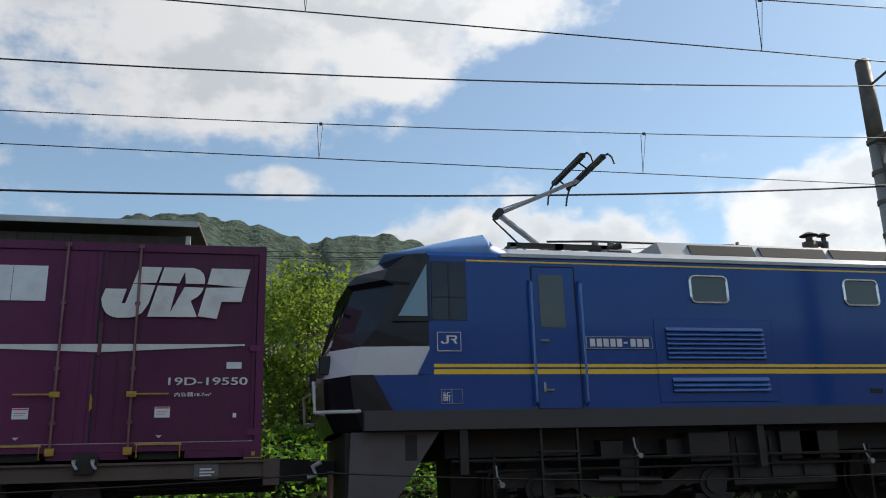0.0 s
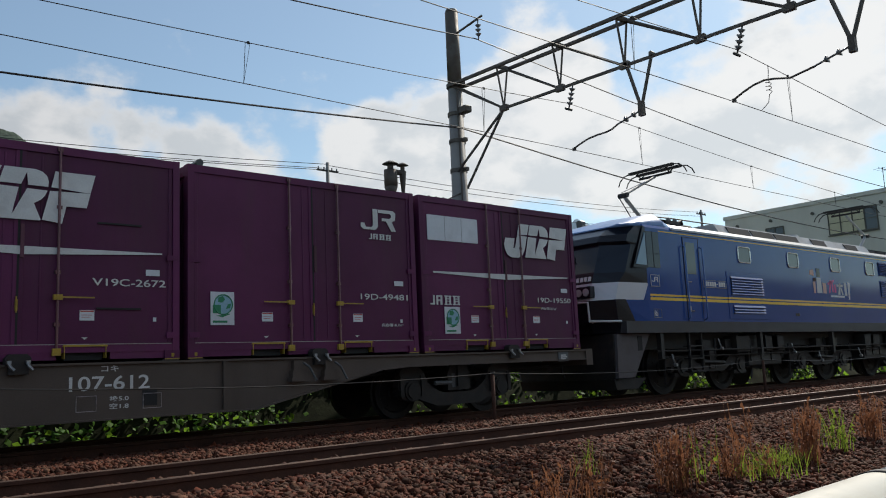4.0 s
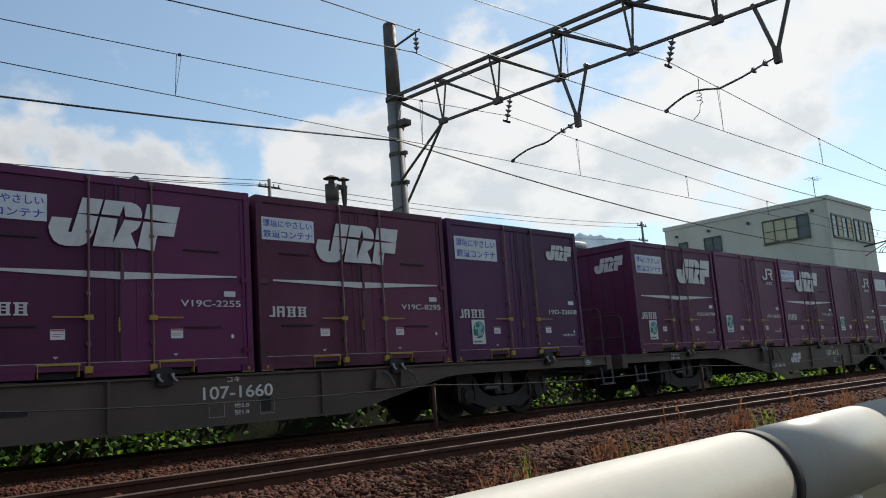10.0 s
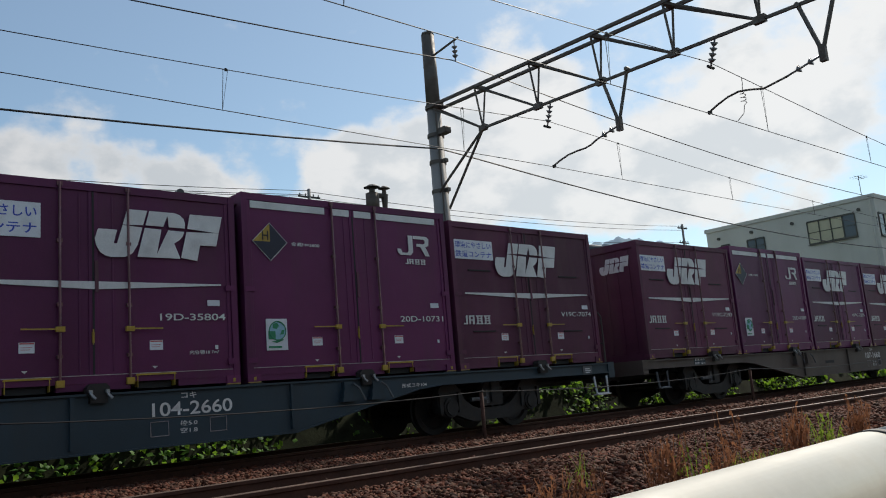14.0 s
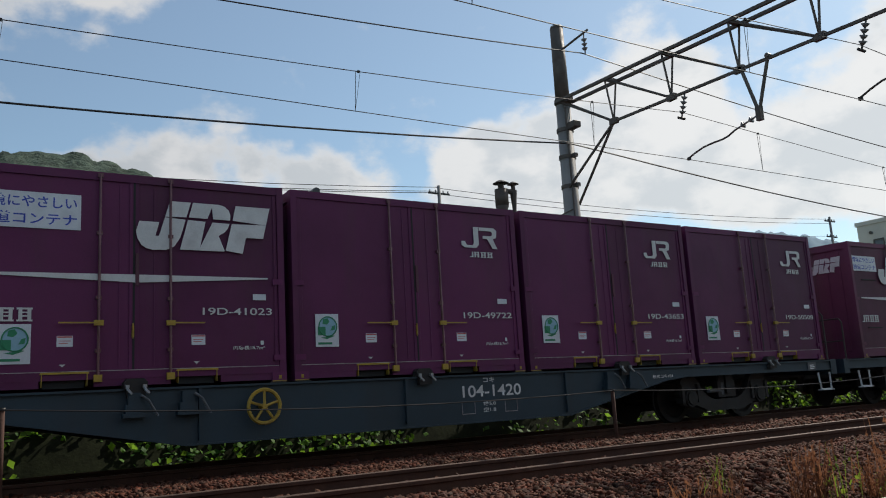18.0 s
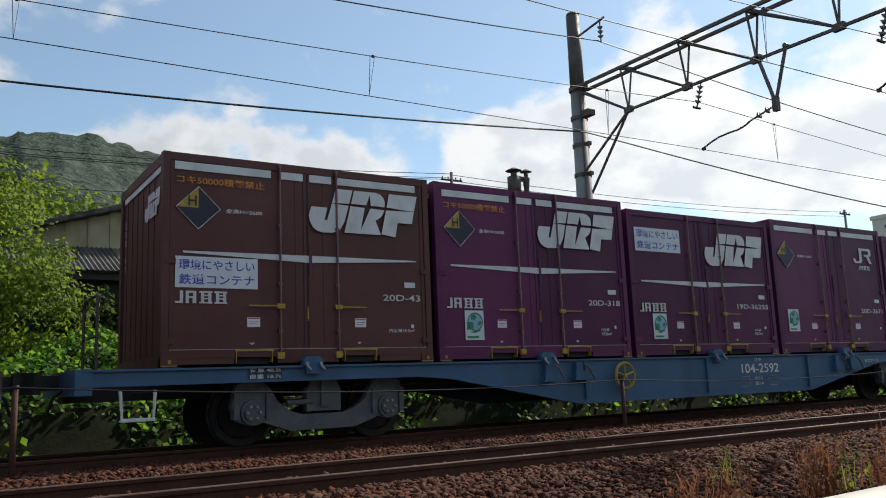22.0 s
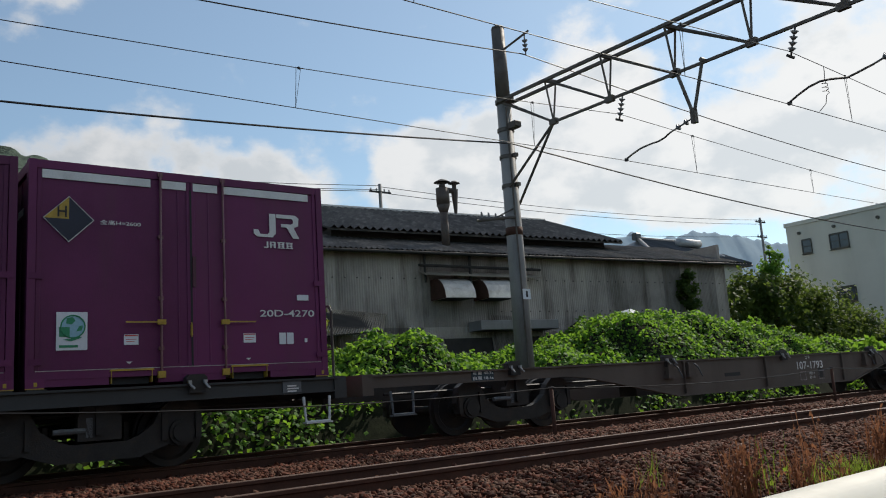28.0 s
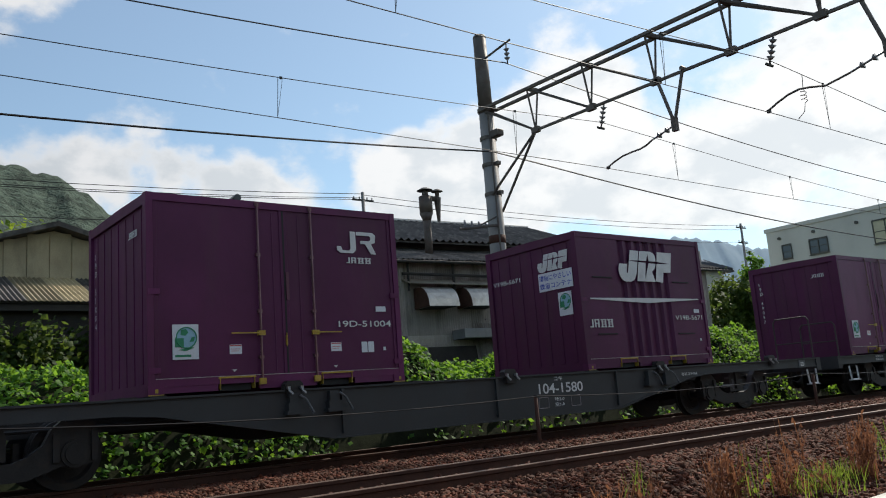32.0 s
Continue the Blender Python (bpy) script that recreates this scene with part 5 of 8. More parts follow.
def plants():
    vine_bank()
    bush("leafy_tree", "small sunlit tree with yellow green leaves beside the track", "tree", (0.9, 16.8, 0),
         ((0, 0, 3.4, 1.1), (-0.6, 0.2, 2.4, 0.9), (0.7, -0.3, 2.2, 0.9), (0.2, 0.2, 4.5, 0.75), (-0.4, -0.3, 1.2, 0.9), (0.8, 0.1, 1.1, 0.8), (0.9, 0.3, 3.2, 0.6)), "leaf_bright", 14000, 0.088, 21)
    bush("wall_creeper", "creeper climbing the shed corner", "creeper", (9.2, 18.6, 0),
         ((0, 0, 3.2, 0.75), (-0.5, 0.2, 3.9, 0.45), (0.35, 0.1, 2.4, 0.7), (-0.3, 0, 1.9, 0.8), (0.7, 0.1, 3.6, 0.35), (0.9, 0, 1.8, 0.5)), "leaf_olive", 7000, 0.095, 22)
    bush("shed_creeper", "dark creeper covering the low shed wall", "creeper", (5.0, 18.6, 0),
         ((-3.0, 0, 2.3, 0.7), (-2.0, 0, 2.2, 0.8), (-0.8, 0.1, 2.3, 0.8), (0.5, 0.1, 2.4, 0.7), (1.7, 0, 2.2, 0.8), (2.9, 0, 2.4, 0.8), (-2.6, -0.2, 1.4, 0.8), (-1.1, -0.2, 1.4, 0.8), (0.6, -0.2, 1.5, 0.8), (2.2, -0.2, 1.5, 0.8)), "leaf_dark", 9000, 0.13, 23, False)
    bush("wall_creeper", "creeper patch hanging on the workshop wall", "creeper", (25.2, 18.5, 0), ((0, 0, 3.75, 0.40), (0.0, 0, 4.15, 0.33), (0.25, 0, 3.25, 0.35)), "leaf_dark", 1500, 0.12, 24, False)
    bush("large_shrub", "large dense shrub grown over with vines", "shrub", (31.5, 19.6, 0),
         ((0, 0, 3.7, 1.3), (-2.2, 0, 2.9, 1.1), (-0.9, 0, 3.6, 1.2), (1.4, 0, 3.7, 1.3), (2.9, 0.1, 3.4, 1.35), (4.8, 0, 3.0, 1.35), (7.0, 0.1, 2.4, 1.3), (9.0, 0.2, 1.9, 1.2), (11.0, 0.2, 1.7, 1.2),
          (-1.6, -0.2, 1.7, 1.2), (1.0, -0.3, 1.9, 1.35), (3.4, -0.3, 1.8, 1.35), (5.8, -0.3, 1.6, 1.3)), "leaf_dark", 24000, 0.17, 25)
    bush("small_tree", "slim young tree above the shrub", "tree", (32.0, 19.2, 0), ((0, 0, 4.9, 0.5), (0.25, 0, 5.4, 0.33), (-0.3, 0, 4.6, 0.5), (0.0, 0, 5.7, 0.2)), "leaf", 1500, 0.13, 26)
    bush("far_treetops", "leafy treetops behind the shed roofs", "tree", (4.0, 34.0, 0), ((0, 0, 7.2, 1.8), (-3, 0, 7.4, 1.9), (3, 0, 6.9, 1.7), (-6, 1, 7.6, 2.0), (5.4, 0.5, 6.3, 1.4), (-9, 1, 7.6, 2.2)), "leaf_bright", 9000, 0.24, 27)
    sheet = tagged(part("plastic_sheet", Shape().add([(19.2, 16.3, 2.62), (19.6, 16.2, 2.66), (19.75, 16.25, 2.58), (19.7, 16.6, 2.74), (19.3, 16.65, 2.72), (19.45, 16.4, 2.78)], [(0, 1, 5), (1, 2, 5), (2, 3, 5), (3, 4, 5), (4, 0, 5)]), "white_mark"), "crumpled white plastic sheet lying on the vines", "plastic sheet")
    sheet.modifiers.new("thickness", "SOLIDIFY").thickness = 0.01
    # weeds on the ballast shoulder
    rng = np.random.default_rng(31)
    for x, y, n, tall, kind in ((6.15, 4.22, 130, 0.42, "dry_grass"), (6.55, 4.25, 30, 0.45, "leaf_bright"), (7.0, 4.2, 90, 0.30, "dry_grass"), (5.2, 4.35, 45, 0.32, "dry_grass"), (4.75, 4.3, 50, 0.30, "dry_grass"), (7.4, 4.1, 40, 0.25, "dry_grass"),
                                (7.5, 4.15, 260, 0.22, "grass"), (8.1, 4.25, 150, 0.18, "grass"), (8.5, 4.2, 160, 0.48, "dry_grass"), (9.4, 4.3, 60, 0.40, "leaf_bright"), (10.5, 4.4, 130, 0.46, "dry_grass"), (8.15, 4.7, 30, 0.42, "dry_grass"), (12.3, 4.5, 120, 0.4, "dry_grass"), (5.9, 4.9, 30, 0.25, "grass"), (15, 4.6, 140, 0.4, "dry_grass")):
        vs, fs = [], []
        g = ground_height(y)
        spread = 0.11 if n < 200 else 0.26
        for i in range(int(n * 0.55)):
            px, py = x + rng.normal() * spread, y + rng.normal() * spread * 0.6
            h = tall * rng.uniform(0.5, 1.3)
            lx, ly = rng.normal() * 0.08, rng.normal() * 0.06
            a = rng.uniform(0, math.pi)
            for k in range(3):
                z0, z1 = h * k / 3, h * (k + 1) / 3
                q0, q1 = (k / 3) ** 1.6, ((k + 1) / 3) ** 1.6
                w0 = 0.006 * (1 - k / 3.5) * (1.6 if kind == "dry_grass" and k == 2 else 0.9)
                dx, dy = math.cos(a) * w0, math.sin(a) * w0
                base = len(vs)
                vs += [(px + lx * q0 - dx, py + ly * q0 - dy, g + z0), (px + lx * q0 + dx, py + ly * q0 + dy, g + z0), (px + lx * q1 + dx * 0.7, py + ly * q1 + dy * 0.7, g + z1), (px + lx * q1 - dx * 0.7, py + ly * q1 - dy * 0.7, g + z1)]
                fs.append((base, base + 1, base + 2, base + 3))
            if kind != "grass":
                for _ in range(5):
                    q = rng.uniform(0.35, 1.0)
                    c = np.array([px + lx * q ** 1.6, py + ly * q ** 1.6, g + h * q])
                    d = rng.normal(size=3) * (0.011, 0.011, 0.022)
                    e = rng.normal(size=3) * 0.006
                    base = len(vs)
                    vs += [tuple(c - e), tuple(c + d - e), tuple(c + d + e), tuple(c + e)]
                    fs.append((base, base + 1, base + 2, base + 3))
        mass("weed_clump", np.array(vs), np.array(fs), kind, {"dry_grass": "tuft of dry reddish brown weeds in the ballast", "grass": "low tuft of fresh green grass", "leaf_bright": "upright green weed in the ballast"}[kind], "weeds")


def guard_rail():
    """The white pipe rail in front of the lens; it draws away from the lane a little."""
    r = 0.0572

    def at(x, y=0.0, z=0.0):
        return (x, 0.4231 + 0.0279 * x + y, EYE - 0.1613 + 0.0080 * x + z)

    g = thing("guard_rail", "white painted tubular steel guard rail beside the lane", "guard rail")
    part("pipe", Shape().rod(at(-5), at(1.025), r, 64), "pipe", g, "", True)
    part("joint_ring", Shape().rod(at(1.025), at(1.048), r + 0.0012, 64), "seal", g, "dark joint gap", True)
    sleeve = part("sleeve", Shape().rod(at(1.048), at(1.41), r * 0.99, 64), "pipe", g, "", True)
    part("bolt", Shape().rod(at(1.215, -0.02, r * 0.70), at(1.215, -0.024, r * 0.80), 0.010, 12), "seal", sleeve, "dark bolt hole")
    part("pipe", Shape().rod(at(1.41), at(7), r, 64), "pipe", g, "", True)
    for x in (-3.0, -1.0, 1.25, 3.2, 5.2):
        part("post", Shape().rod((x, at(x)[1], -0.95), at(x, 0, -r * 0.8), 0.045, 16), "pipe", g, "", True)


cable_posts()
gantry()
overhead_wires()
utility_pole(68.0, 41.2, 14.4, (14.0, 12.6))
far_lines(utility_pole(26.9, 41.0, 13.4, (12.9, 11.5)))
long_shed()
yellow_shed()
dark_barn()
white_block()
tile_house()
hills()
plants()
guard_rail()


# ---- the train ----
# metres that the train has run at each whole second
RUN = (0.10, 2.89, 5.77, 8.77, 11.94, 15.28, 18.80, 22.53, 26.47, 30.62, 34.99, 39.57, 44.36, 49.37, 54.60, 60.03, 65.68, 71.54, 77.62, 83.91, 90.41, 97.13, 104.06,
       111.21, 118.57, 126.15, 133.93, 141.90, 150.06, 158.38, 166.84, 175.41, 184.04)
MOVING, WHEELS = [], []      # (thing, x when the train has run 0 m, z) and (wheel, its x, y, z, radius)
BOX, SLOT = 3.715, 3.825
SIDE = -1.225                # the containers' near side, from the track's middle


def logo_shapes(w_, h_):
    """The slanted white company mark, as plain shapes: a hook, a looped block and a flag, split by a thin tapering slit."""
    s = Shape()
    def poly(*pts):
        s.sheet([(x * w_, z * h_) for x, z in pts], 0)
    poly((0.238, 1.0), (0.389, 1.0), (0.356, 0.692), (0.203, 0.676))
    poly((0.202, 0.664), (0.350, 0.640), (0.333, 0.47), (0.313, 0.28), (0.273, 0.10), (0.24, 0.04), (0.208, 0.01), (0.115, 0.0), (0.07, 0.03), (0.037, 0.09), (0.01, 0.22), (0.0, 0.36), (0.024, 0.56), (0.162, 0.56), (0.135, 0.28), (0.159, 0.28))
    poly((0.405, 1.0), (0.60, 1.0), (0.645, 0.965), (0.675, 0.89), (0.687, 0.79), (0.684, 0.685), (0.555, 0.688), (0.547, 0.93), (0.512, 0.690), (0.374, 0.693))
    poly((0.368, 0.638), (0.497, 0.626), (0.457, 0.10), (0.550, 0.620), (0.680, 0.612), (0.665, 0.51), (0.641, 0.43), (0.595, 0.35), (0.640, 0.05), (0.637, 0.03), (0.309, 0.03))
    poly((0.729, 1.0), (1.0, 1.0), (0.968, 0.640), (0.937, 0.636), (0.704, 0.684))
    poly((0.937, 0.630), (0.968, 0.634), (0.943, 0.34), (0.806, 0.34), (0.779, 0.0), (0.648, 0.05), (0.697, 0.612))
    m = s.mesh("company_mark")
    m.materials.append(M["white_mark"])
    return m


def mark_shapes(w_, h_):
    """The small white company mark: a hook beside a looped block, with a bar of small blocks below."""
    s = Shape()
    def poly(pts):
        s.sheet([(x * w_, z * h_) for x, z in pts], 0)
    poly([(0.0, 0.30), (0.10, 0.30), (0.14, 0.12), (0.30, 0.12), (0.34, 0.22), (0.34, 1.0), (0.48, 1.0), (0.48, 0.16), (0.40, 0.0), (0.08, 0.0), (0.0, 0.12)])
    poly([(0.50, 1.0), (0.50, 0.84), (0.84, 0.84), (0.87, 0.78), (0.87, 0.66), (0.82, 0.60), (0.60, 0.60), (0.60, 0.46), (0.72, 0.46), (0.86, 0.0), (1.0, 0.0), (0.88, 0.46), (0.98, 0.54), (1.0, 0.88), (0.92, 1.0)])
    m = s.mesh("company_mark")
    m.materials.append(M["white_mark"])
    return m


def word_blocks(w_, h_, n):
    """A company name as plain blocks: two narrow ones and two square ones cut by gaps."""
    s = Shape()
    def bar(x0, x1, z0, z1):
        s.sheet([(x0 * w_, z0 * h_), (x1 * w_, z0 * h_), (x1 * w_, z1 * h_), (x0 * w_, z1 * h_)], 0)
    bar(0.09, 0.15, 0.16, 1.0)
    bar(0.0, 0.15, 0.0, 0.16)
    bar(0.20, 0.26, 0.0, 1.0)
    bar(0.26, 0.40, 0.84, 1.0)
    bar(0.26, 0.40, 0.42, 0.56)
    bar(0.34, 0.40, 0.56, 0.84)
    bar(0.33, 0.40, 0.0, 0.42)
    for x in (0.46, 0.75):
        bar(x, x + 0.25, 0.86, 1.0)
        bar(x + 0.03, x + 0.09, 0.12, 0.86)
        bar(x + 0.17, x + 0.23, 0.12, 0.86)
        bar(x + 0.09, x + 0.17, 0.60, 0.70)
        bar(x + 0.09, x + 0.17, 0.34, 0.44)
        bar(x, x + 0.25, 0.0, 0.12)
    m = s.mesh("name_blocks")
    m.materials.append(M["white_mark"])
    return m


def small_lines(w_, h_, rows, material):
    s = Shape()
    for i in range(rows):
        z = h_ * i / rows
        s.sheet([(0, z), (w_ * (1.0 if i % 2 else 0.8), z), (w_ * (1.0 if i % 2 else 0.8), z + h_ / rows * 0.55), (0, z + h_ / rows * 0.55)], 0)
    m = s.mesh("small_print")
    m.materials.append(M[material])
    return m


def container_body(h, paint, ribbed):
    """Frame, roof and far walls of a 12 ft box; the near side is filled by the door leaves."""
    s, a = Shape(), BOX / 2
    for x0, x1 in ((-a, -a + 0.085), (a - 0.085, a)):
        s.box(x0, x1, SIDE, SIDE + 0.12, 0.0, h)
        s.box(x0, x1, -SIDE - 0.12, -SIDE, 0.0, h)
    s.box(-a + 0.085, a - 0.085, SIDE + 0.006, SIDE + 0.12, h - 0.10, h - 0.002)
    s.box(-a + 0.085, a - 0.085, -SIDE - 0.12, -SIDE - 0.006, h - 0.10, h - 0.002)
    s.box(-a + 0.085, a - 0.085, SIDE + 0.006, SIDE + 0.12, 0.10, 0.20)
    for x0, x1 in ((-a + 0.085, -0.98), (-0.42, 0.42), (1.02, a - 0.085)):
        if x1 - x0 > 0.1:
            s.box(x0, x1, SIDE + 0.012, SIDE + 0.12, 0.02, 0.10)
    s.box(-a + 0.085, a - 0.085, -SIDE - 0.06, -SIDE - 0.02, 0.02, h - 0.1)
    s.box(-a + 0.05, a - 0.05, SIDE + 0.12, -SIDE - 0.12, 0.12, 0.2)
    # roof with a slight crown, and ribbed ends
    s.prism_x([(SIDE + 0.02, h - 0.03), (-SIDE - 0.02, h - 0.03), (-SIDE - 0.02, h), (0, h + 0.018), (SIDE + 0.02, h)], -a + 0.02, a - 0.02)
    for end in (-1, 1):
        x0, x1 = sorted((end * a - end * 0.04, end * a - end * 0.075))
        s.box(x0, x1, SIDE + 0.12, -SIDE - 0.12, 0.02, h - 0.05)
        for i in range(7):
            y = -0.93 + i * 0.31
            x0, x1 = sorted((end * a - end * 0.045, end * a - end * 0.030))
            s.prism_y([(x0, 0.14), (x1, 0.16), (x1, h - 0.18), (x0, h - 0.16)] if end > 0 else [(x0, 0.16), (x1, 0.14), (x1, h - 0.16), (x0, h - 0.18)], y - 0.04, y + 0.04)
        x0, x1 = sorted((end * a - end * 0.09, end * a - end * 0.002))
        s.box(x0, x1, SIDE + 0.12, -SIDE - 0.12, h - 0.14, h - 0.02)
        s.box(x0, x1, SIDE + 0.12, -SIDE - 0.12, 0.0, 0.13)
    m = s.mesh("box_frame")
    m.materials.append(M[paint])
    return m


def door_leaf(h, paint, left):
    """One wide door leaf with shallow pressed edges."""
    x0, x1 = (-BOX / 2 + 0.09, -0.004) if left else (0.004, BOX / 2 - 0.09)
    s = Shape().box(x0, x1, SIDE + 0.028, SIDE + 0.06, 0.20, h - 0.10)
    for a, b in ((x0, x0 + 0.05), (x1 - 0.05, x1)):
        s.box(a, b, SIDE + 0.016, SIDE + 0.03, 0.20, h - 0.10)
    mid = -0.17 if left else 0.22
    s.box(min(mid, mid + 0.02), max(mid, mid + 0.02), SIDE + 0.020, SIDE + 0.03, 0.24, h - 0.14)
    m = s.mesh("door_leaf", bevel=0.004)
    m.materials.append(M[paint])
    return m


def pressed_wall(h, paint):
    """The near side of the box with five deep upright pressings."""
    a = BOX / 2
    xs = [-a + 0.085]
    ring = [(-a + 0.085, 0.0)]
    for i in range(6):
        c = -0.62 + i * 0.255
        ring += [(c - 0.09, 0.0), (c - 0.05, 0.055), (c + 0.05, 0.055), (c + 0.09, 0.0)]
    ring.append((a - 0.085, 0.0))
    s = Shape()
    lo = [(x, SIDE + 0.02 + d, 0.20) for x, d in ring]
    hi = [(x, SIDE + 0.02 + d, h - 0.10) for x, d in ring]
    n = len(ring)
    s.add(lo + hi, [(i, i + 1, n + i + 1, n + i) for i in range(n - 1)])
    s.box(-a + 0.09, a - 0.09, SIDE + 0.09, SIDE + 0.10, 0.2, h - 0.1)
    m = s.mesh("pressed_side")
    m.materials.append(M[paint])
    return m


def container(wagon_at, slot, code, style, h=2.5, paint="purple", eco=0.52, sign=None, words="環境にやさしい|鉄道コンテナ", band=False, diamond=False, small_logo=False, tag=""):
    """A 12 ft rail container. style: logo, mark or pressed."""
    colour = {"purple": "purple", "violet": "bluish purple", "purple_dull": "weathered purple", "maroon": "faded red brown"}[paint]
    look_of = {"logo": "slanted white mark and stripe", "mark": "small white mark on its doors", "pressed": "deep upright ribs and slanted mark"}[style]
    c = thing("container", f"{colour} steel rail container, {look_of}", "container", "containers on the train")
    a = BOX / 2
    f = SIDE - 0.0
    put("box_frame", stored(("frame", h, paint), container_body, h, paint, False), c)
    if style == "pressed":
        put("pressed_side", stored(("pressed", h, paint), pressed_wall, h, paint), c)
    else:
        put("door_leaf", stored(("leaf", h, paint, 1), door_leaf, h, paint, True), c)
        put("door_leaf", stored(("leaf", h, paint, 0), door_leaf, h, paint, False), c)
        put("door_seal", stored("seal", lambda: fixed_mesh("door_seal", Shape().box(-0.012, 0.012, SIDE + 0.012, SIDE + 0.03, 0.2, 2.4), "seal")), c)
        put("hinge_bar", stored("hinge", lambda: fixed_mesh("hinge_bar", Shape().box(0.015, 0.055, SIDE - 0.002, SIDE + 0.028, 1.17, 1.55), "purple_dull")), c)
        put("door_catch", stored("catch", lambda: fixed_mesh("door_catch", Shape().box(-0.022, 0.004, SIDE + 0.0, SIDE + 0.028, 0.57, 0.70).rod((-0.012, SIDE - 0.004, 0.55), (-0.012, SIDE - 0.004, 0.73), 0.008, 6), "yellow")), c)
        for x in (-0.385, 0.415):
            rod = put("locking_rod", stored(("rod", h), lambda: fixed_mesh("locking_rod", Shape().rod((0, SIDE - 0.012, 0.10), (0, SIDE - 0.012, h - 0.03), 0.016, 8).box(-0.03, 0.03, SIDE - 0.02, SIDE + 0.03, h - 0.07, h - 0.02)
                      .box(-0.03, 0.03, SIDE - 0.02, SIDE + 0.03, 1.0, 1.04).box(-0.03, 0.03, SIDE - 0.02, SIDE + 0.03, 1.75, 1.79).box(-0.03, 0.03, SIDE - 0.02, SIDE + 0.03, 0.40, 0.44), "rod")), c, x)
            put("rod_foot", stored("rodfoot", lambda: fixed_mesh("rod_foot", Shape().box(-0.045, 0.045, SIDE - 0.03, SIDE + 0.02, 0.07, 0.15), "yellow")), rod)
            put("lever", stored(("lever", x < 0), lambda: fixed_mesh("lever", Shape().box(*((-0.42, 0.02) if x < 0 else (-0.02, 0.40)), SIDE - 0.045, SIDE - 0.03, 0.723, 0.739).box(-0.05, 0.05, SIDE - 0.04, SIDE, 0.70, 0.76), "yellow")), rod, 0, 0, 0, "yellow locking lever")
        for x in (-0.81, 0.67):
            put("notice", stored("notice", lambda: fixed_mesh("notice", Shape().box(0, 0.165, SIDE + 0.022, SIDE + 0.0275, 0.47, 0.59), "sign_white")), c, x, 0, 0, "small white notice")
            put("notice_header", stored("noticehead", lambda: fixed_mesh("notice_header", Shape().box(0.006, 0.159, SIDE + 0.019, SIDE + 0.022, 0.570, 0.584).box(0.02, 0.14, SIDE + 0.020, SIDE + 0.022, 0.530, 0.536).box(0.02, 0.12, SIDE + 0.020, SIDE + 0.022, 0.505, 0.511), "red_ink")), c, x)
            put("drain_mark", stored("drainmark", lambda: fixed_mesh("drain_mark", Shape().sheet([(0.06, 0.245), (0.095, 0.275), (0.025, 0.275)], SIDE + 0.026), "white_mark")), c, x)
    for x0 in (-0.96, 0.50):
        put("fork_pocket", stored("fork", lambda: fixed_mesh("fork_pocket", Shape().prism_y([(-0.02, 0.168), (0.49, 0.168), (0.475, 0.188), (-0.005, 0.188)], SIDE - 0.008, SIDE + 0.10).box(0, 0.008, SIDE - 0.006, SIDE + 0.10, 0.03, 0.168).box(0.462, 0.47, SIDE - 0.006, SIDE + 0.10, 0.03, 0.168), "yellow")), c, x0, 0, 0, "yellow edged fork pocket")
        put("pocket_dark", stored("forkd", lambda: fixed_mesh("pocket_dark", Shape().box(0.022, 0.448, SIDE + 0.07, SIDE + 0.10, 0.015, 0.165), "seal")), c, x0)
    for x in (-a, a - 0.19):
        put("corner_foot", stored(("foot", paint), lambda: fixed_mesh("corner_foot", Shape().box(0, 0.19, SIDE - 0.008, SIDE + 0.12, 0.0, 0.11), paint)), c, x)
        put("foot_edge", stored("footedge", lambda: fixed_mesh("foot_edge", Shape().box(0.0, 0.19, SIDE - 0.010, SIDE + 0.0, 0.0, 0.012).box(0.085, 0.12, SIDE - 0.012, SIDE + 0.0, 0.03, 0.075), "yellow")), c, x)
    for x in (-a + 0.02, a - 0.16):
        for z in (1.22, 0.26):
            put("grab_step", stored(("grab", paint), lambda: fixed_mesh("grab_step", Shape().box(0, 0.14, SIDE - 0.006, SIDE + 0.03, 0, 0.07), paint)), c, x, 0, z)
    ly = SIDE + 0.012 if style != "pressed" else SIDE + 0.004
    vee, tall_box = code.startswith("V"), h > 2.55
    brand = "V19C" if code.startswith("V19C") else style
    if style != "mark":
        lift = 0.10 if tall_box else 0.0
        pts = [(-a + 0.25, 1.285 + lift), (0.03, 1.30 + lift), (a - 0.22, 1.305 + lift), (a - 0.22, 1.287 + lift), (0.03, 1.205 + lift), (-a + 0.25, 1.262 + lift)]
        if not small_logo:
            put("stripe", stored(("stripe", lift), lambda: fixed_mesh("stripe", Shape().sheet(pts, 0.0), "white_mark")), c, 0, ly)
        if small_logo:
            put("company_mark", stored("logo_small", logo_shapes, 0.85, 0.31), c, 2.72 - a, ly, 1.90)
        else:
            x0, z0 = {"V19C": (1.01, 1.58), "pressed": (1.09, 1.60), "logo": (1.87, 1.72 if tall_box else 1.60)}[brand]
            put("company_mark", stored("logo_big", logo_shapes, 1.66, 0.61), c, x0 - a, ly - 0.018, z0)
        put("name_blocks", stored("name", word_blocks, 0.63, 0.15, 4), c, 0.16 - a if tall_box else 0.17 - a, ly, 0.75)
        if sign is not None and style != "pressed":
            x0, x1, z0, z1 = (0.08, 1.0, 1.86, 2.19) if vee else (0.16, 1.18, 0.94, 1.32) if sign < 1.5 else (0.17, 1.27, 1.79, 2.20)
            bw, bh = x1 - x0, z1 - z0
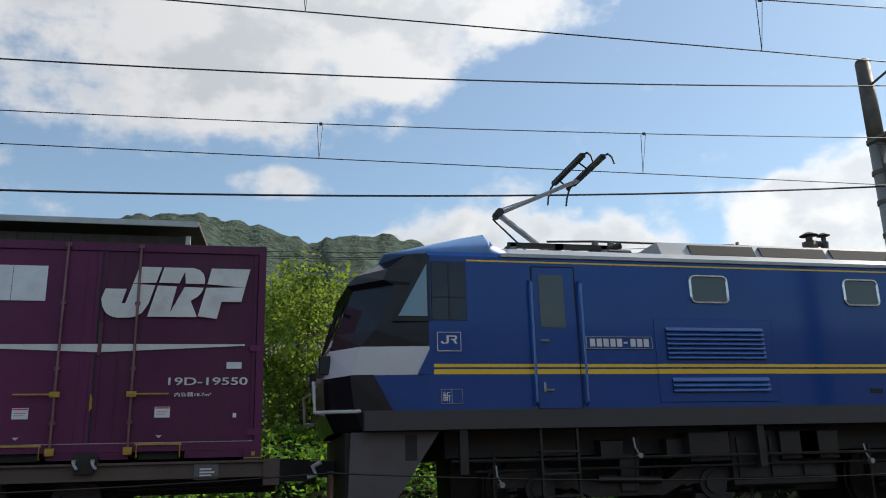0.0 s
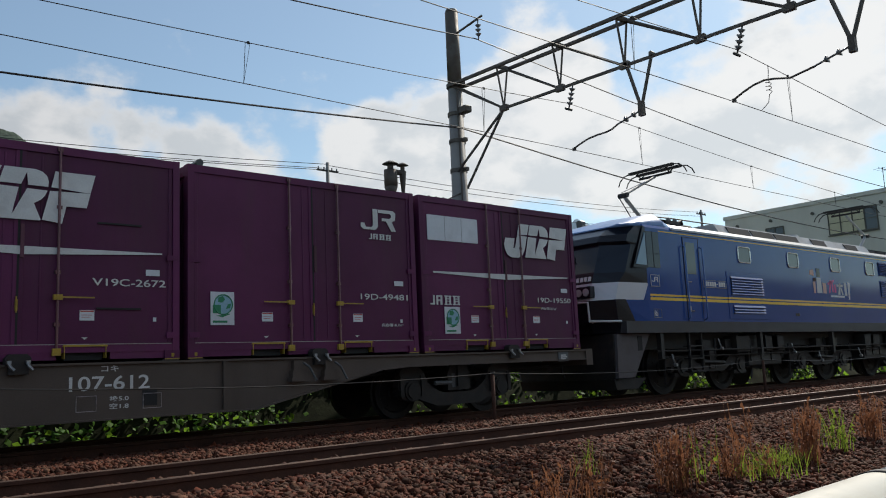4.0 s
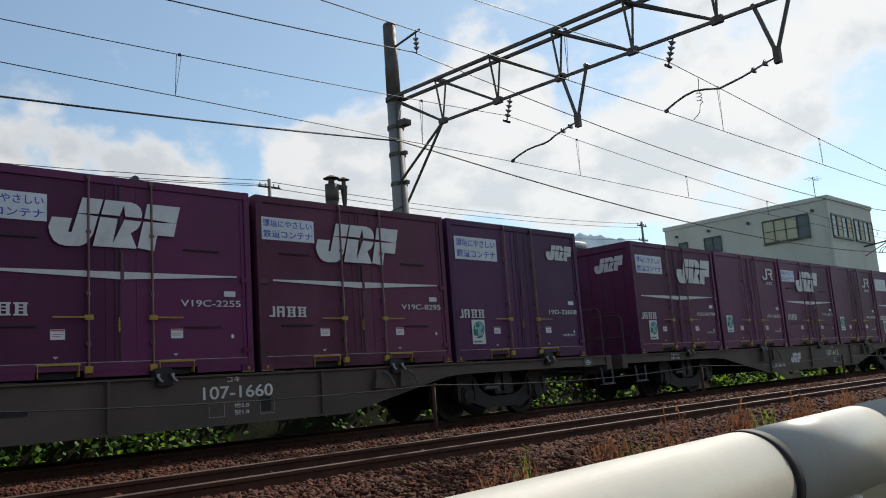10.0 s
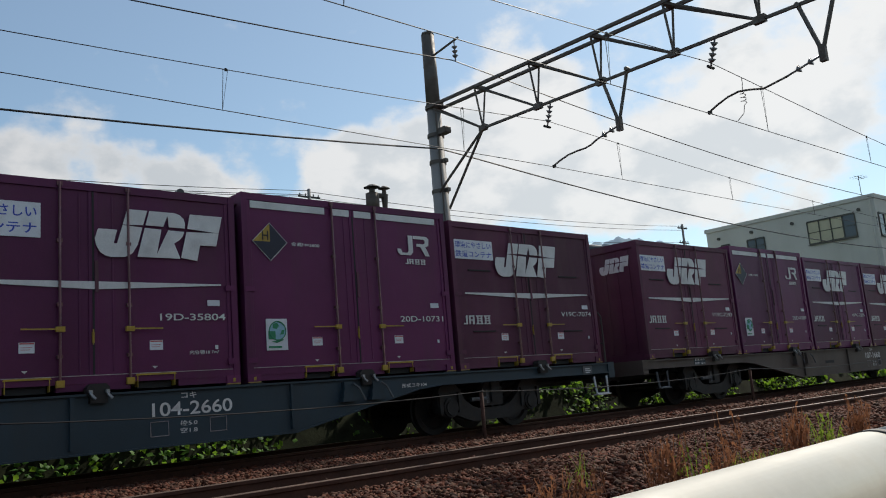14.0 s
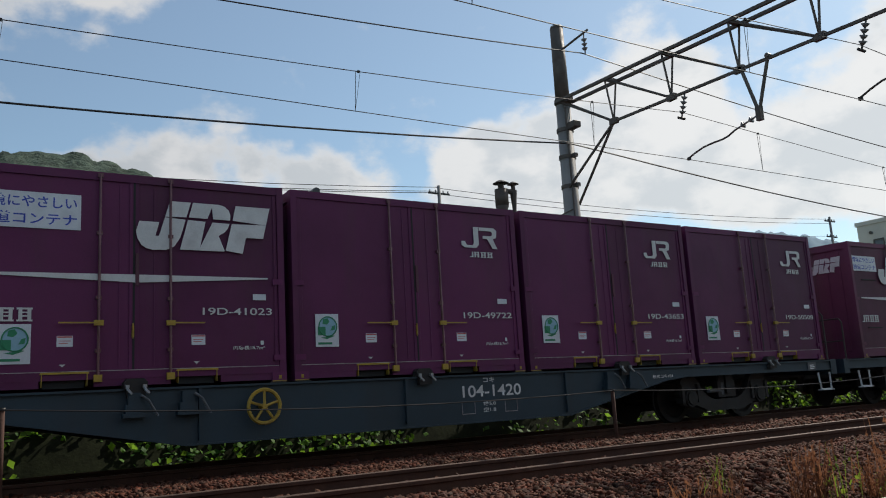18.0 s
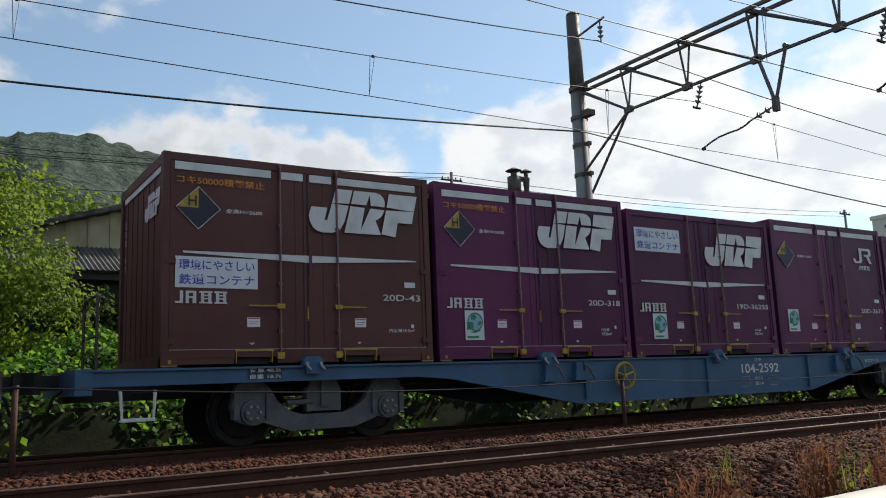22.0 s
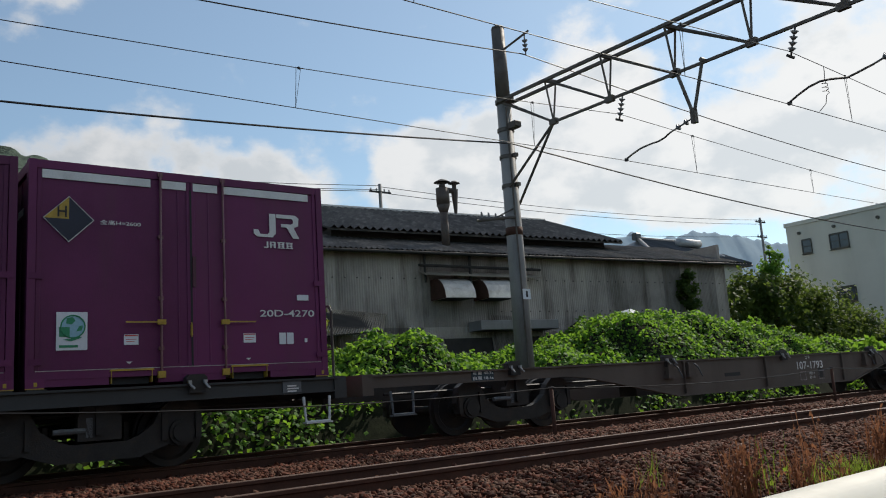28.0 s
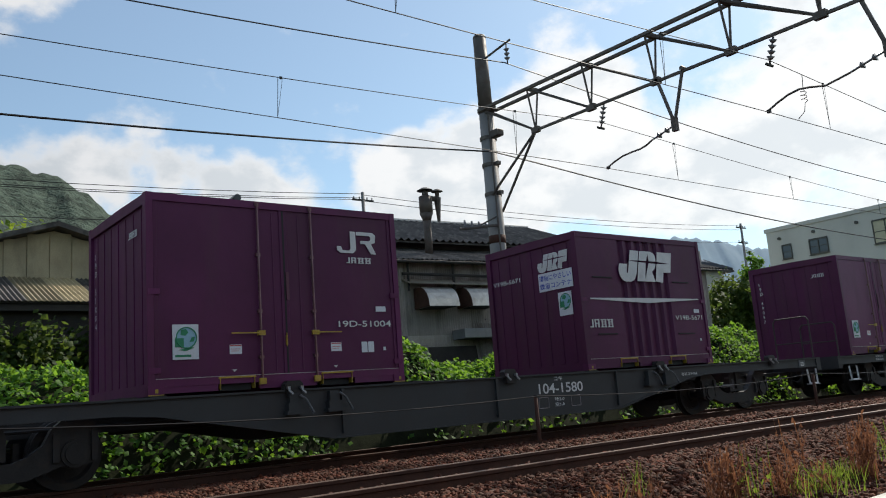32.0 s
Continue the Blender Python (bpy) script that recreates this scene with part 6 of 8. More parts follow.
            board = put("sign_board", stored(("board", bw), lambda: fixed_mesh("sign_board", Shape().box(0, bw, -0.006, 0.0, 0, bh), "sign_white")), c, x0 - a, ly + 0.008, z0, "white sign board")
            lines = words.split("|")
            for i, line in enumerate(lines):
                if line:
                    write(line, bh * 0.34, "blue_ink", board, bw * 0.04, -0.008, bh * (0.57 - 0.47 * i), bw * 0.92, "slogan")
            if not any(lines):
                for i in (1, 2):
                    put("sheet_joint", stored(("joint", bw), lambda: fixed_mesh("sheet_joint", Shape().box(0, 0.006, -0.002, 0.0, 0, bh), "concrete")), board, bw * i / 3, -0.006)
    else:
        put("company_mark", stored("mark", mark_shapes, 0.66, 0.32), c, 2.70 - a, ly, 1.86)
        put("name_blocks", stored("name_small", word_blocks, 0.42, 0.085, 4), c, 2.84 - a, ly, 1.715)
    if band:
        for x0, x1 in ((0.14, 1.36), (1.47, 1.80), (1.89, 2.21), (2.29, 3.51)):
            put("roof_band", stored(("band", x0), lambda: fixed_mesh("roof_band", Shape().sheet([(x0 - a, 2.39), (x1 - a, 2.39), (x1 - a, 2.49), (x0 - a, 2.49)], 0), "white_mark")), c, 0, ly)
    if diamond:
        mid, low, wid, hgt = 0.43 - a, 1.66, 0.27, 0.53
        both = code.endswith("-318") or code.endswith("-43")
        put("mark_outline", stored("diarim", lambda: fixed_mesh("mark_outline", Shape().path([(0, 0, 0), (wid, 0, hgt / 2), (0, 0, hgt), (-wid, 0, hgt / 2), (0, 0, 0)], 0.006, 4).path([(-wid, 0, hgt / 2), (wid, 0, hgt / 2)], 0.004, 4).path([(0, 0, 0), (0, 0, hgt)], 0.004, 4), "white_mark")), c, mid, ly, low)
        for k, poly in enumerate(([(0, 0), (wid, hgt / 2), (0, hgt / 2)], [(0, 0), (-wid, hgt / 2), (0, hgt / 2)], [(-wid, hgt / 2), (0, hgt), (0, hgt / 2)], [(wid, hgt / 2), (0, hgt), (0, hgt / 2)])):
            ink = "yellow" if k == 2 else "navy_ink"
            put("height_mark", stored(("dia", k), lambda: fixed_mesh("height_mark", Shape().sheet(poly, 0), ink)), c, mid, ly, low)
        write("H", 0.13, "seal", c, mid - 0.125, ly - 0.006, low + hgt * 0.54, 0.10, "height_letter")
        write("全高H=2600", 0.058, "white_mark", c, 0.77 - a, ly - 0.004, 1.885, 0.47, "height_note")
        if both:
            write("コキ50000積載禁止", 0.10, "orange_ink", c, 0.16 - a, ly - 0.004, 2.22, 1.11, "warning")
    if eco is not None:
        e = put("eco_label", stored("ecob", lambda: fixed_mesh("eco_label", Shape().box(0, 0.33, -0.004, 0.0, 0, 0.43), "sign_white")), c, (0.31 if style == "mark" else 0.46) - a, ly + 0.006, 0.42 if style == "mark" else 0.29, "white label with a green and blue globe")
        put("globe", stored("eco1", lambda: fixed_mesh("globe", Shape().disc((0.175, -0.004, 0.265), 0.125, 0.002, 20), "eco_blue")), e)
        put("globe_land", stored("eco2", lambda: fixed_mesh("globe_land", Shape().sheet([(0.10, 0.30), (0.16, 0.29), (0.20, 0.33), (0.17, 0.375), (0.11, 0.36)], -0.0065).sheet([(0.21, 0.21), (0.27, 0.22), (0.28, 0.28), (0.24, 0.27)], -0.0065)
            .box(0.03, 0.14, -0.008, -0.0065, 0.15, 0.26).sheet([(0.07, 0.12), (0.16, 0.10), (0.27, 0.14), (0.22, 0.155), (0.15, 0.13)], -0.0065).ring((0.175, -0.008, 0.265), 0.128, 0.008, "y", 18), "eco_green")), e)
        put("small_print", stored("eco3", small_lines, 0.25, 0.05, 1, "eco_green"), e, 0.03, -0.005, 0.03)
    wide = 0.098 * len(code)
    write(code, 0.088, "white_mark", c, 3.54 - a - wide, ly - 0.004, 0.80 if style == "mark" else 0.88 if vee else 0.83, wide, "number")
    # thin pale bar paints the highlight on the door sill's lower lip
    put("sill_edge", stored("silledge", lambda: fixed_mesh("sill_edge", Shape().box(-a + 0.10, a - 0.10, SIDE + 0.002, SIDE + 0.0055, 0.190, 0.199), "pale_line")), c)
    put("plate", stored("plate", lambda: fixed_mesh("plate", Shape().box(0, 0.17, -0.006, 0, 0, 0.075), "sign_white")), c, a - 0.42, ly + 0.006, 1.02, "small white plate")
    if code == "19D-19550":
        write("内容積18.7m³", 0.05, "white_mark", c, a - 0.98, ly - 0.003, 0.70, 0.40, "volume_note")
    elif code in ("20D-318", "19D-36255"):
        write("内容積", 0.045, "white_mark", c, a - 0.62, ly - 0.003, 0.42, 0.17, "volume_note")
        write("19.5m³" if h > 2.55 else "18.7m³", 0.05, "white_mark", c, a - 0.62, ly - 0.003, 0.35, 0.22, "volume_note")
    elif code == "20D-43" or (code[:3] == "19D" and code[-4:] not in ("9097", "4263", "1004")):
        write("内容積19.5m³" if h > 2.55 else "内容積18.7m³", 0.05, "white_mark", c, a - 0.68, ly - 0.003, 0.40, 0.40, "volume_note")
    if code[-4:] in ("4270", "9097", "4263", "1004"):
        for x in (3.02, 3.13):
            put("paper_label", stored("paper", lambda: fixed_mesh("paper_label", Shape().box(0, 0.095, -0.004, 0, 0, 0.15), "sign_white")), c, x - a, ly + 0.006, 0.44, "white paper label")
    put("dot", stored("dot", lambda: fixed_mesh("dot", Shape().box(0, 0.04, -0.004, 0, 0, 0.05), "sign_white")), c, a - 0.33, ly + 0.003, 0.46)
    if code.startswith("V"):
        for x, z in ((-a + 0.38, 0.62), (-a + 0.38, 1.66), (a - 1.0, 1.62), (a - 1.0, 0.60)):
            put("vent_slot", stored("slot", lambda: fixed_mesh("vent_slot", Shape().box(0, 0.52, -0.006, 0.02, 0, 0.022), "seal")), c, x, ly + 0.004, z)
    # end wall that faces back along the train
    ex = -a + 0.022
    if style == "mark" and h > 2.4:
        put("name_blocks", stored("name_end", word_blocks, 0.34, 0.085, 4), c, ex, -0.50, 2.02, "", -90)
    elif style != "mark":
        put("company_mark", stored("logo_end", logo_shapes, 0.80, 0.33), c, ex, -0.20, 1.88, "", -90)
    for i, letter in enumerate(code):
        write(letter, 0.085, "white_mark", c, ex, 0.98, 2.02 - i * 0.125, None, "end_number", -90) if letter != "-" and style != "pressed" else None
    if band:
        put("roof_band", stored(("bandend", h), lambda: fixed_mesh("roof_band", Shape().sheet([(-1.05, h - 0.22), (1.05, h - 0.22), (1.05, h - 0.13), (-1.05, h - 0.13)], 0), "white_mark")), c, ex, 0, 0, "", -90) if style == "logo" else None
    if style == "pressed":
        board = put("sign_board", stored("boarde", lambda: fixed_mesh("sign_board", Shape().box(0, 0.86, -0.006, 0.0, 0, 0.34), "sign_white")), c, ex, -0.20, 1.52, "white sign board", -90)
        for i, line in enumerate(words.split("|")):
            write(line, 0.11, "blue_ink", board, 0.03, -0.009, 0.19 - 0.15 * i, 0.8, "slogan")
        e = put("eco_label", stored("ecob", None), c, ex, -0.66, 1.02, "white label with a green and blue globe", -90)
        put("globe", stored("eco1", None), e)
        put("globe_land", stored("eco2", None), e)
        write(code, 0.085, "white_mark", c, ex, 1.08, 1.80, 0.78, "end_number", -90)
    x = -wagon_at - (slot - 1) * SLOT - a
    c.location = (x + RUN[0], TRACK, 1.0)
    MOVING.append((c, x, 1.0))
    return c


def wheel_mesh(r, w_=0.13):
    s = Shape()
    prof = [(0.0, 0.02), (r * 0.30, 0.02), (r * 0.34, 0.05), (r * 0.72, 0.06), (r * 0.80, 0.02), (r, 0.02), (r + 0.0, w_ - 0.03), (r + 0.028, w_ - 0.02), (r + 0.028, w_)]
    n = 28
    for k, (rad, d) in enumerate(prof):
        s.v += [(rad * math.cos(i * math.tau / n), d, rad * math.sin(i * math.tau / n)) for i in range(n)]
    for k in range(len(prof) - 1):
        s.f += [(k * n + i, k * n + (i + 1) % n, (k + 1) * n + (i + 1) % n, (k + 1) * n + i) for i in range(n)]
    s.f.append(tuple(range((len(prof) - 1) * n, len(prof) * n)))
    for i in range(4):
        c, q = math.cos(i * math.tau / 4 + 0.3) * r * 0.55, math.sin(i * math.tau / 4 + 0.3) * r * 0.55
        s.rod((c, 0.058, q), (c, 0.045, q), r * 0.07, 8)
    m = s.mesh("wheel", False)
    m.materials.append(M["dark_steel"])
    return m


def wagon_bogie(parent, x, paint):
    b = new("bogie")
    b.parent = parent
    b.location = (x, 0, 0)
    for side in (-1, 1):
        y = side * 0.98
        f = stored(("sideframe", paint), lambda: fixed_mesh("side_frame", Shape().prism_y([(-1.22, 0.50), (-1.16, 0.74), (-1.0, 0.84), (-0.84, 0.82), (-0.70, 0.70), (-0.62, 0.54), (-0.45, 0.42), (-0.3, 0.37), (0.3, 0.37), (0.45, 0.42), (0.62, 0.54), (0.70, 0.70), (0.84, 0.82), (1.0, 0.84), (1.16, 0.74), (1.22, 0.50), (1.14, 0.31), (0.95, 0.25), (0.80, 0.29), (0.66, 0.24), (0.45, 0.17), (-0.45, 0.17), (-0.66, 0.24), (-0.80, 0.29), (-0.95, 0.25), (-1.14, 0.31)], -0.06, 0.06), paint))
        put("side_frame", f, b, 0, y, 0, "cast side frame")
        for ax in (-0.95, 0.95):
            put("axle_box", stored(("axle", paint), lambda: fixed_mesh("axle_box", Shape().rod((0, 0.06, 0.42), (0, -0.10, 0.42), 0.155, 18).rod((0, -0.10, 0.42), (0, -0.125, 0.42), 0.115, 18).box(-0.24, -0.17, -0.10, 0.05, 0.34, 0.66).box(0.17, 0.24, -0.10, 0.05, 0.34, 0.66), "bogie_grey" if paint == "bogie_grey" else "dark_steel")), b, ax, y if side < 0 else y, 0, "", 0 if side < 0 else 180)
        for sx in (-0.17, 0.0, 0.17):
            put("spring", stored("spring", lambda: fixed_mesh("spring", Shape().path([(0.062 * math.cos(k * 1.05), 0.062 * math.sin(k * 1.05), 0.40 + k * 0.0095) for k in range(25)], 0.014, 5), "dark_steel")), b, sx, y, 0)
        for ax in (-0.95, 0.95):
            for k in range(6):
                put("bolt", stored("axlebolt", lambda: fixed_mesh("bolt", Shape().rod((0, -0.12, 0), (0, -0.145, 0), 0.018, 6), "steel_grey")), b, ax + 0.08 * math.cos(k * math.tau / 6), y, 0.42 + 0.08 * math.sin(k * math.tau / 6)) if side < 0 and paint == "bogie_grey" else None
        put("bolster_end", stored(("bolend", paint), lambda: fixed_mesh("bolster_end", Shape().prism_y([(-0.24, 0.40), (0.24, 0.40), (0.24, 0.66), (0.16, 0.82), (-0.16, 0.82), (-0.24, 0.66)], -0.10, 0.02).box(-0.05, 0.05, -0.14, -0.10, 0.46, 0.86), paint)), b, 0, y, 0, "", 0 if side < 0 else 180)
        put("damper", stored("damper", lambda: fixed_mesh("damper", Shape().rod((-0.50, -0.09, 0.52), (-0.16, -0.09, 0.52), 0.035, 8).box(-0.15, -0.08, -0.10, 0.0, 0.44, 0.66), "bogie_grey")), b, 0, y, 0, "", 0 if side < 0 else 180)
    put("bolster", stored("bolster", lambda: fixed_mesh("bolster", Shape().box(-0.22, 0.22, -1.05, 1.05, 0.60, 0.86), "dark_steel")), b)
    for ax in (-0.95, 0.95):
        put("axle", stored("axlebar", lambda: fixed_mesh("axle", Shape().rod((0, -0.95, 0.405), (0, 0.95, 0.405), 0.075, 10), "dark_steel")), b, ax)
        put("brake_block", stored("brake", lambda: fixed_mesh("brake_block", Shape().box(-0.06, 0.0, -0.62, -0.50, 0.28, 0.58).box(-0.06, 0.0, 0.50, 0.62, 0.28, 0.58).rod((-0.03, -0.6, 0.5), (-0.03, 0.6, 0.5), 0.03, 6), "dark_steel")), b, ax * 0.48)
        for side in (-1, 1):
            wob = put("wheel", stored("wagon_wheel", wheel_mesh, 0.405), b, ax, side * 0.66, 0.405, "", 0 if side < 0 else 180)
            if side < 0:
                WHEELS.append((wob, ax, side * 0.66, 0.405, 0.405))
    return b


def wagon(at, paint, number, style, label, brake_wheel=False, rails_at=(1, 1), front_step=True):
    """A low container flat wagon with fish-bellied side sills; its origin lies below the front of the first container."""
    w_ = thing("flat_wagon", label, "flat wagon", "flat wagons of the train")
    if style == 104:
        belly = [(0.12, 0.98), (0.12, 0.80), (-4.2, 0.80), (-4.7, 0.76), (-6.9, 0.31), (-12.75, 0.31), (-15.1, 0.76), (-15.6, 0.80), (-19.85, 0.80), (-19.85, 0.98)]
    else:
        belly = [(0.12, 0.98), (0.12, 0.81), (-4.1, 0.80), (-4.6, 0.77), (-6.65, 0.33), (-13.1, 0.33), (-15.5, 0.77), (-16.0, 0.81), (-19.85, 0.81), (-19.85, 0.98)]
    for side in (-1, 1):
        y = side * 1.29
        sill = part("side_sill", stored(("sill", style, paint, side), lambda: fixed_mesh("side_sill", Shape().prism_y(belly, y - 0.012, y + 0.012)
              .box(-19.85, 0.12, y - 0.05, y + 0.05, 0.955, 0.98)
              .add([(p[0], y + dy, p[1] + dz) for p in belly[1:-1] for dy, dz in ((-0.045, -0.012), (0.045, -0.012), (0.045, 0.008), (-0.045, 0.008))],
                   [q for i in range(len(belly) - 3) for q in ((4 * i, 4 * i + 4, 4 * i + 5, 4 * i + 1), (4 * i + 1, 4 * i + 5, 4 * i + 6, 4 * i + 2), (4 * i + 2, 4 * i + 6, 4 * i + 7, 4 * i + 3), (4 * i + 3, 4 * i + 7, 4 * i + 4, 4 * i))]), paint)), paint, w_, "fish-bellied side sill")
        if side < 0:
            for x in (-6.95, -9.8, -12.6) if style == 104 else (-7.1, -10.2, -12.9):
                put("stiffener", stored(("stiff", paint), lambda: fixed_mesh("stiffener", Shape().box(-0.02, 0.02, -1.345, -1.30, 0.36, 0.95), paint)), sill, x)
            if style != 104:
                put("slot_hole", stored("slothole", lambda: fixed_mesh("slot_hole", Shape().box(-0.26, 0.26, -1.306, -1.300, 0.62, 0.69), "seal")), sill, -11.35)
                put("slot_hole", stored("slothole2", lambda: fixed_mesh("slot_hole", Shape().box(-0.09, 0.09, -1.306, -1.300, 0.46, 0.66), "seal")), sill, -8.2 if brake_wheel else -8.05)
    put("centre_sill", stored(("csill", paint), lambda: fixed_mesh("centre_sill", Shape().box(-19.9, 0.2, -0.22, 0.22, 0.62, 0.95).box(-13.0, -6.8, -0.22, 0.22, 0.36, 0.62), "dark_steel")), w_)
    for i in range(11):
        put("cross_member", stored("cross", lambda: fixed_mesh("cross_member", Shape().box(-0.06, 0.06, -1.28, 1.28, 0.80, 0.955), "dark_steel")), w_, 0.1 - i * 1.98)
    for x in (0.12, -19.85):
        put("end_beam", stored(("endbeam", paint), lambda: fixed_mesh("end_beam", Shape().box(-0.09, 0.09, -1.33, 1.33, 0.70, 0.99), paint)), w_, x)
    for x, d in ((0.21, 1), (-19.94, -1)):
        put("coupler", stored(("coupler", d), lambda: fixed_mesh("coupler", Shape().box(*sorted((0, d * 0.22)), -0.08, 0.08, 0.78, 0.96).box(*sorted((d * 0.2, d * 0.42)), -0.16, 0.16, 0.74, 1.0), "dark_steel")), w_, x)
        put("brake_hose", stored(("hose", d), lambda: fixed_mesh("brake_hose", Shape().path([(0, -0.45, 0.78), (d * 0.10, -0.47, 0.70), (d * 0.16, -0.44, 0.52), (d * 0.26, -0.38, 0.45), (d * 0.36, -0.3, 0.5)], 0.022, 6), "seal")), w_, x)
    for x in (-2.9, -16.9):
        wagon_bogie(w_, x, "bogie_grey" if paint == "wagon_blue" else "dark_steel")
    # brackets that hold the containers' feet, with pale levers
    for i in range(5):
        x = -i * SLOT - BOX / 2
        b = put("container_bracket", stored(("bracket", paint), lambda: fixed_mesh("container_bracket", Shape().box(-0.13, 0.13, -1.35, -1.24, 0.965, 1.05).box(-0.10, 0.10, -1.37, -1.30, 0.87, 0.97).prism_y([(-0.13, 1.05), (0.13, 1.05), (0.09, 1.09), (-0.09, 1.09)], -1.35, -1.24), paint if paint == "wagon_blue" else "dark_steel")), w_, x)
        for dx in (-0.09, 0.10):
            put("bracket_lever", stored("blever", lambda: fixed_mesh("bracket_lever", Shape().path([(-0.02, -1.385, 1.0), (0.0, -1.40, 0.955), (0.035, -1.415, 0.915)], 0.017, 6).box(-0.03, 0.01, -1.40, -1.36, 0.985, 1.02), "steel_grey")), b, dx, 0, 0, "pale worn lever tip")
        for dx in (-1.74, 1.74):
            put("bearer", stored("bearer", lambda: fixed_mesh("bearer", Shape().box(-0.10, 0.10, -1.24, 1.24, 0.975, 0.998), "dark_steel")), w_, x + dx)
    # end handrails, white step, side number
    for x, top in [q for q, there in zip(((-19.72, 1.82), (0.06, 1.95)), rails_at) if there]:
        rail = put("end_rail", stored(("endrail", top), lambda: fixed_mesh("end_rail", Shape().path([(0, -1.26, 0.98), (0, -1.26, top - 0.08), (0, -1.20, top), (0, -0.45, top), (0, -0.38, top - 0.08), (0, -0.38, 0.98)], 0.018, 6), "end_rail_paint")), w_, x)
        for z in (1.36,):
            put("cross_bar", stored("railbar", lambda: fixed_mesh("cross_bar", Shape().rod((0, -1.26, 0), (0, -0.38, 0), 0.013, 6), "end_rail_paint")), rail, 0, 0, z)
    for x in ((-19.28, -0.25) if style == 104 else (-19.3, 0.0))[:2 if front_step else 1]:
        st = put("foot_step", stored(("step", style), lambda: fixed_mesh("foot_step", Shape().path([(-0.19, -1.33, 0.74), (-0.17, -1.35, 0.42), (0.17, -1.35, 0.42), (0.19, -1.33, 0.74)], 0.020, 6), "white_mark" if style == 104 else "bogie_grey")), w_, x, 0, 0, "white foot step" if style == 104 else "grey foot step")
        put("tread", stored(("stept", style), lambda: fixed_mesh("tread", Shape().box(-0.19, 0.19, -1.40, -1.28, 0.395, 0.415), "white_mark" if style == 104 else "bogie_grey")), st)
    if style == 104:
        write("コキ", 0.075, "white_mark", w_, -8.50, -1.306, 0.86, 0.20, "type_letters")
    else:
        write("コキ", 0.075, "white_mark", w_, -8.62, -1.306, 0.87, 0.20, "type_letters")
    write(number, 0.165, "white_mark", w_, -8.97 if style == 107 else -8.87, -1.306, 0.66, 0.131 * len(number), "wagon_number")
    if style == 104:
        write("形式コキ104", 0.062, "white_mark", w_, -5.02, -1.306, 0.79, 0.49, "type_note")
    if at == 0.0:
        write("実放禁止", 0.10, "white_mark", w_, -12.87, -1.306, 0.45, 0.91, "notice_text")
        put("company_mark", stored("logo_sill", logo_shapes, 0.69, 0.28), w_, -11.57, -1.304, 0.52)
    for x in (-8.78, -8.02):
        put("test_frame", stored("testframe", lambda: fixed_mesh("test_frame", Shape().path([(-0.11, 0, 0), (0.11, 0, 0), (0.11, 0, 0.17), (-0.11, 0, 0.17), (-0.11, 0, 0)], 0.006, 4), "pale_line")), w_, x, -1.306, 0.43)
    write("換5.0", 0.062, "white_mark", w_, -8.52, -1.306, 0.53, 0.22, "brake_note")
    write("空1.8", 0.062, "white_mark", w_, -8.52, -1.306, 0.445, 0.22, "brake_note")
    put("load_plate", stored("loadplate", lambda: fixed_mesh("load_plate", Shape().box(0, 0.44, -0.005, 0, 0, 0.15), "wagon_navy")), w_, -18.0, -1.303, 0.82, "dark data plate")
    write("荷重 40.5t" if style == 104 else "荷重 40.7t", 0.055, "white_mark", w_, -17.97, -1.309, 0.905, 0.40, "load_text")
    write("自重 18.7t" if style == 104 else "自重 18.6t", 0.055, "white_mark", w_, -17.97, -1.309, 0.828, 0.40, "weight_text")
    put("card_box", stored("card", lambda: fixed_mesh("card_box", Shape().box(0, 0.26, -0.02, 0, 0, 0.17), "bogie_grey")), w_, -0.72, -1.30, 0.78, "grey card holder")
    put("small_print", stored("cardprint", small_lines, 0.16, 0.10, 3, "white_mark"), w_, -0.66, -1.322, 0.815)
    put("brake_rigging", stored("rig", lambda: fixed_mesh("brake_rigging", Shape().rod((-19.2, -0.7, 0.70), (0.0, -0.7, 0.70), 0.022, 6).rod((-15.2, 0.3, 0.60), (-4.6, 0.3, 0.60), 0.03, 6).rod((-11.0, -0.2, 0.50), (-9.9, -0.2, 0.50), 0.19, 12).box(-9.6, -9.1, -0.8, -0.3, 0.45, 0.7), "dark_steel")), w_)
    for x in (-5.55, -6.05, -13.35, -12.75):
        lock = put("lock_stand", stored(("lock", paint), lambda: fixed_mesh("lock_stand", Shape().box(-0.10, 0.10, -1.40, -1.30, 0.70, 0.80).box(-0.07, 0.07, -1.38, -1.30, 0.80, 0.93).box(-0.13, 0.13, -1.42, -1.30, 0.655, 0.70), paint)), w_, x)
        put("lock_arm", stored("lockarm", lambda: fixed_mesh("lock_arm", Shape().path([(0.06, -1.41, 0.90), (0.14, -1.43, 0.84), (0.24, -1.44, 0.66)], 0.016, 6), "bogie_grey")), lock, 0, 0, 0, "pale locking arm")
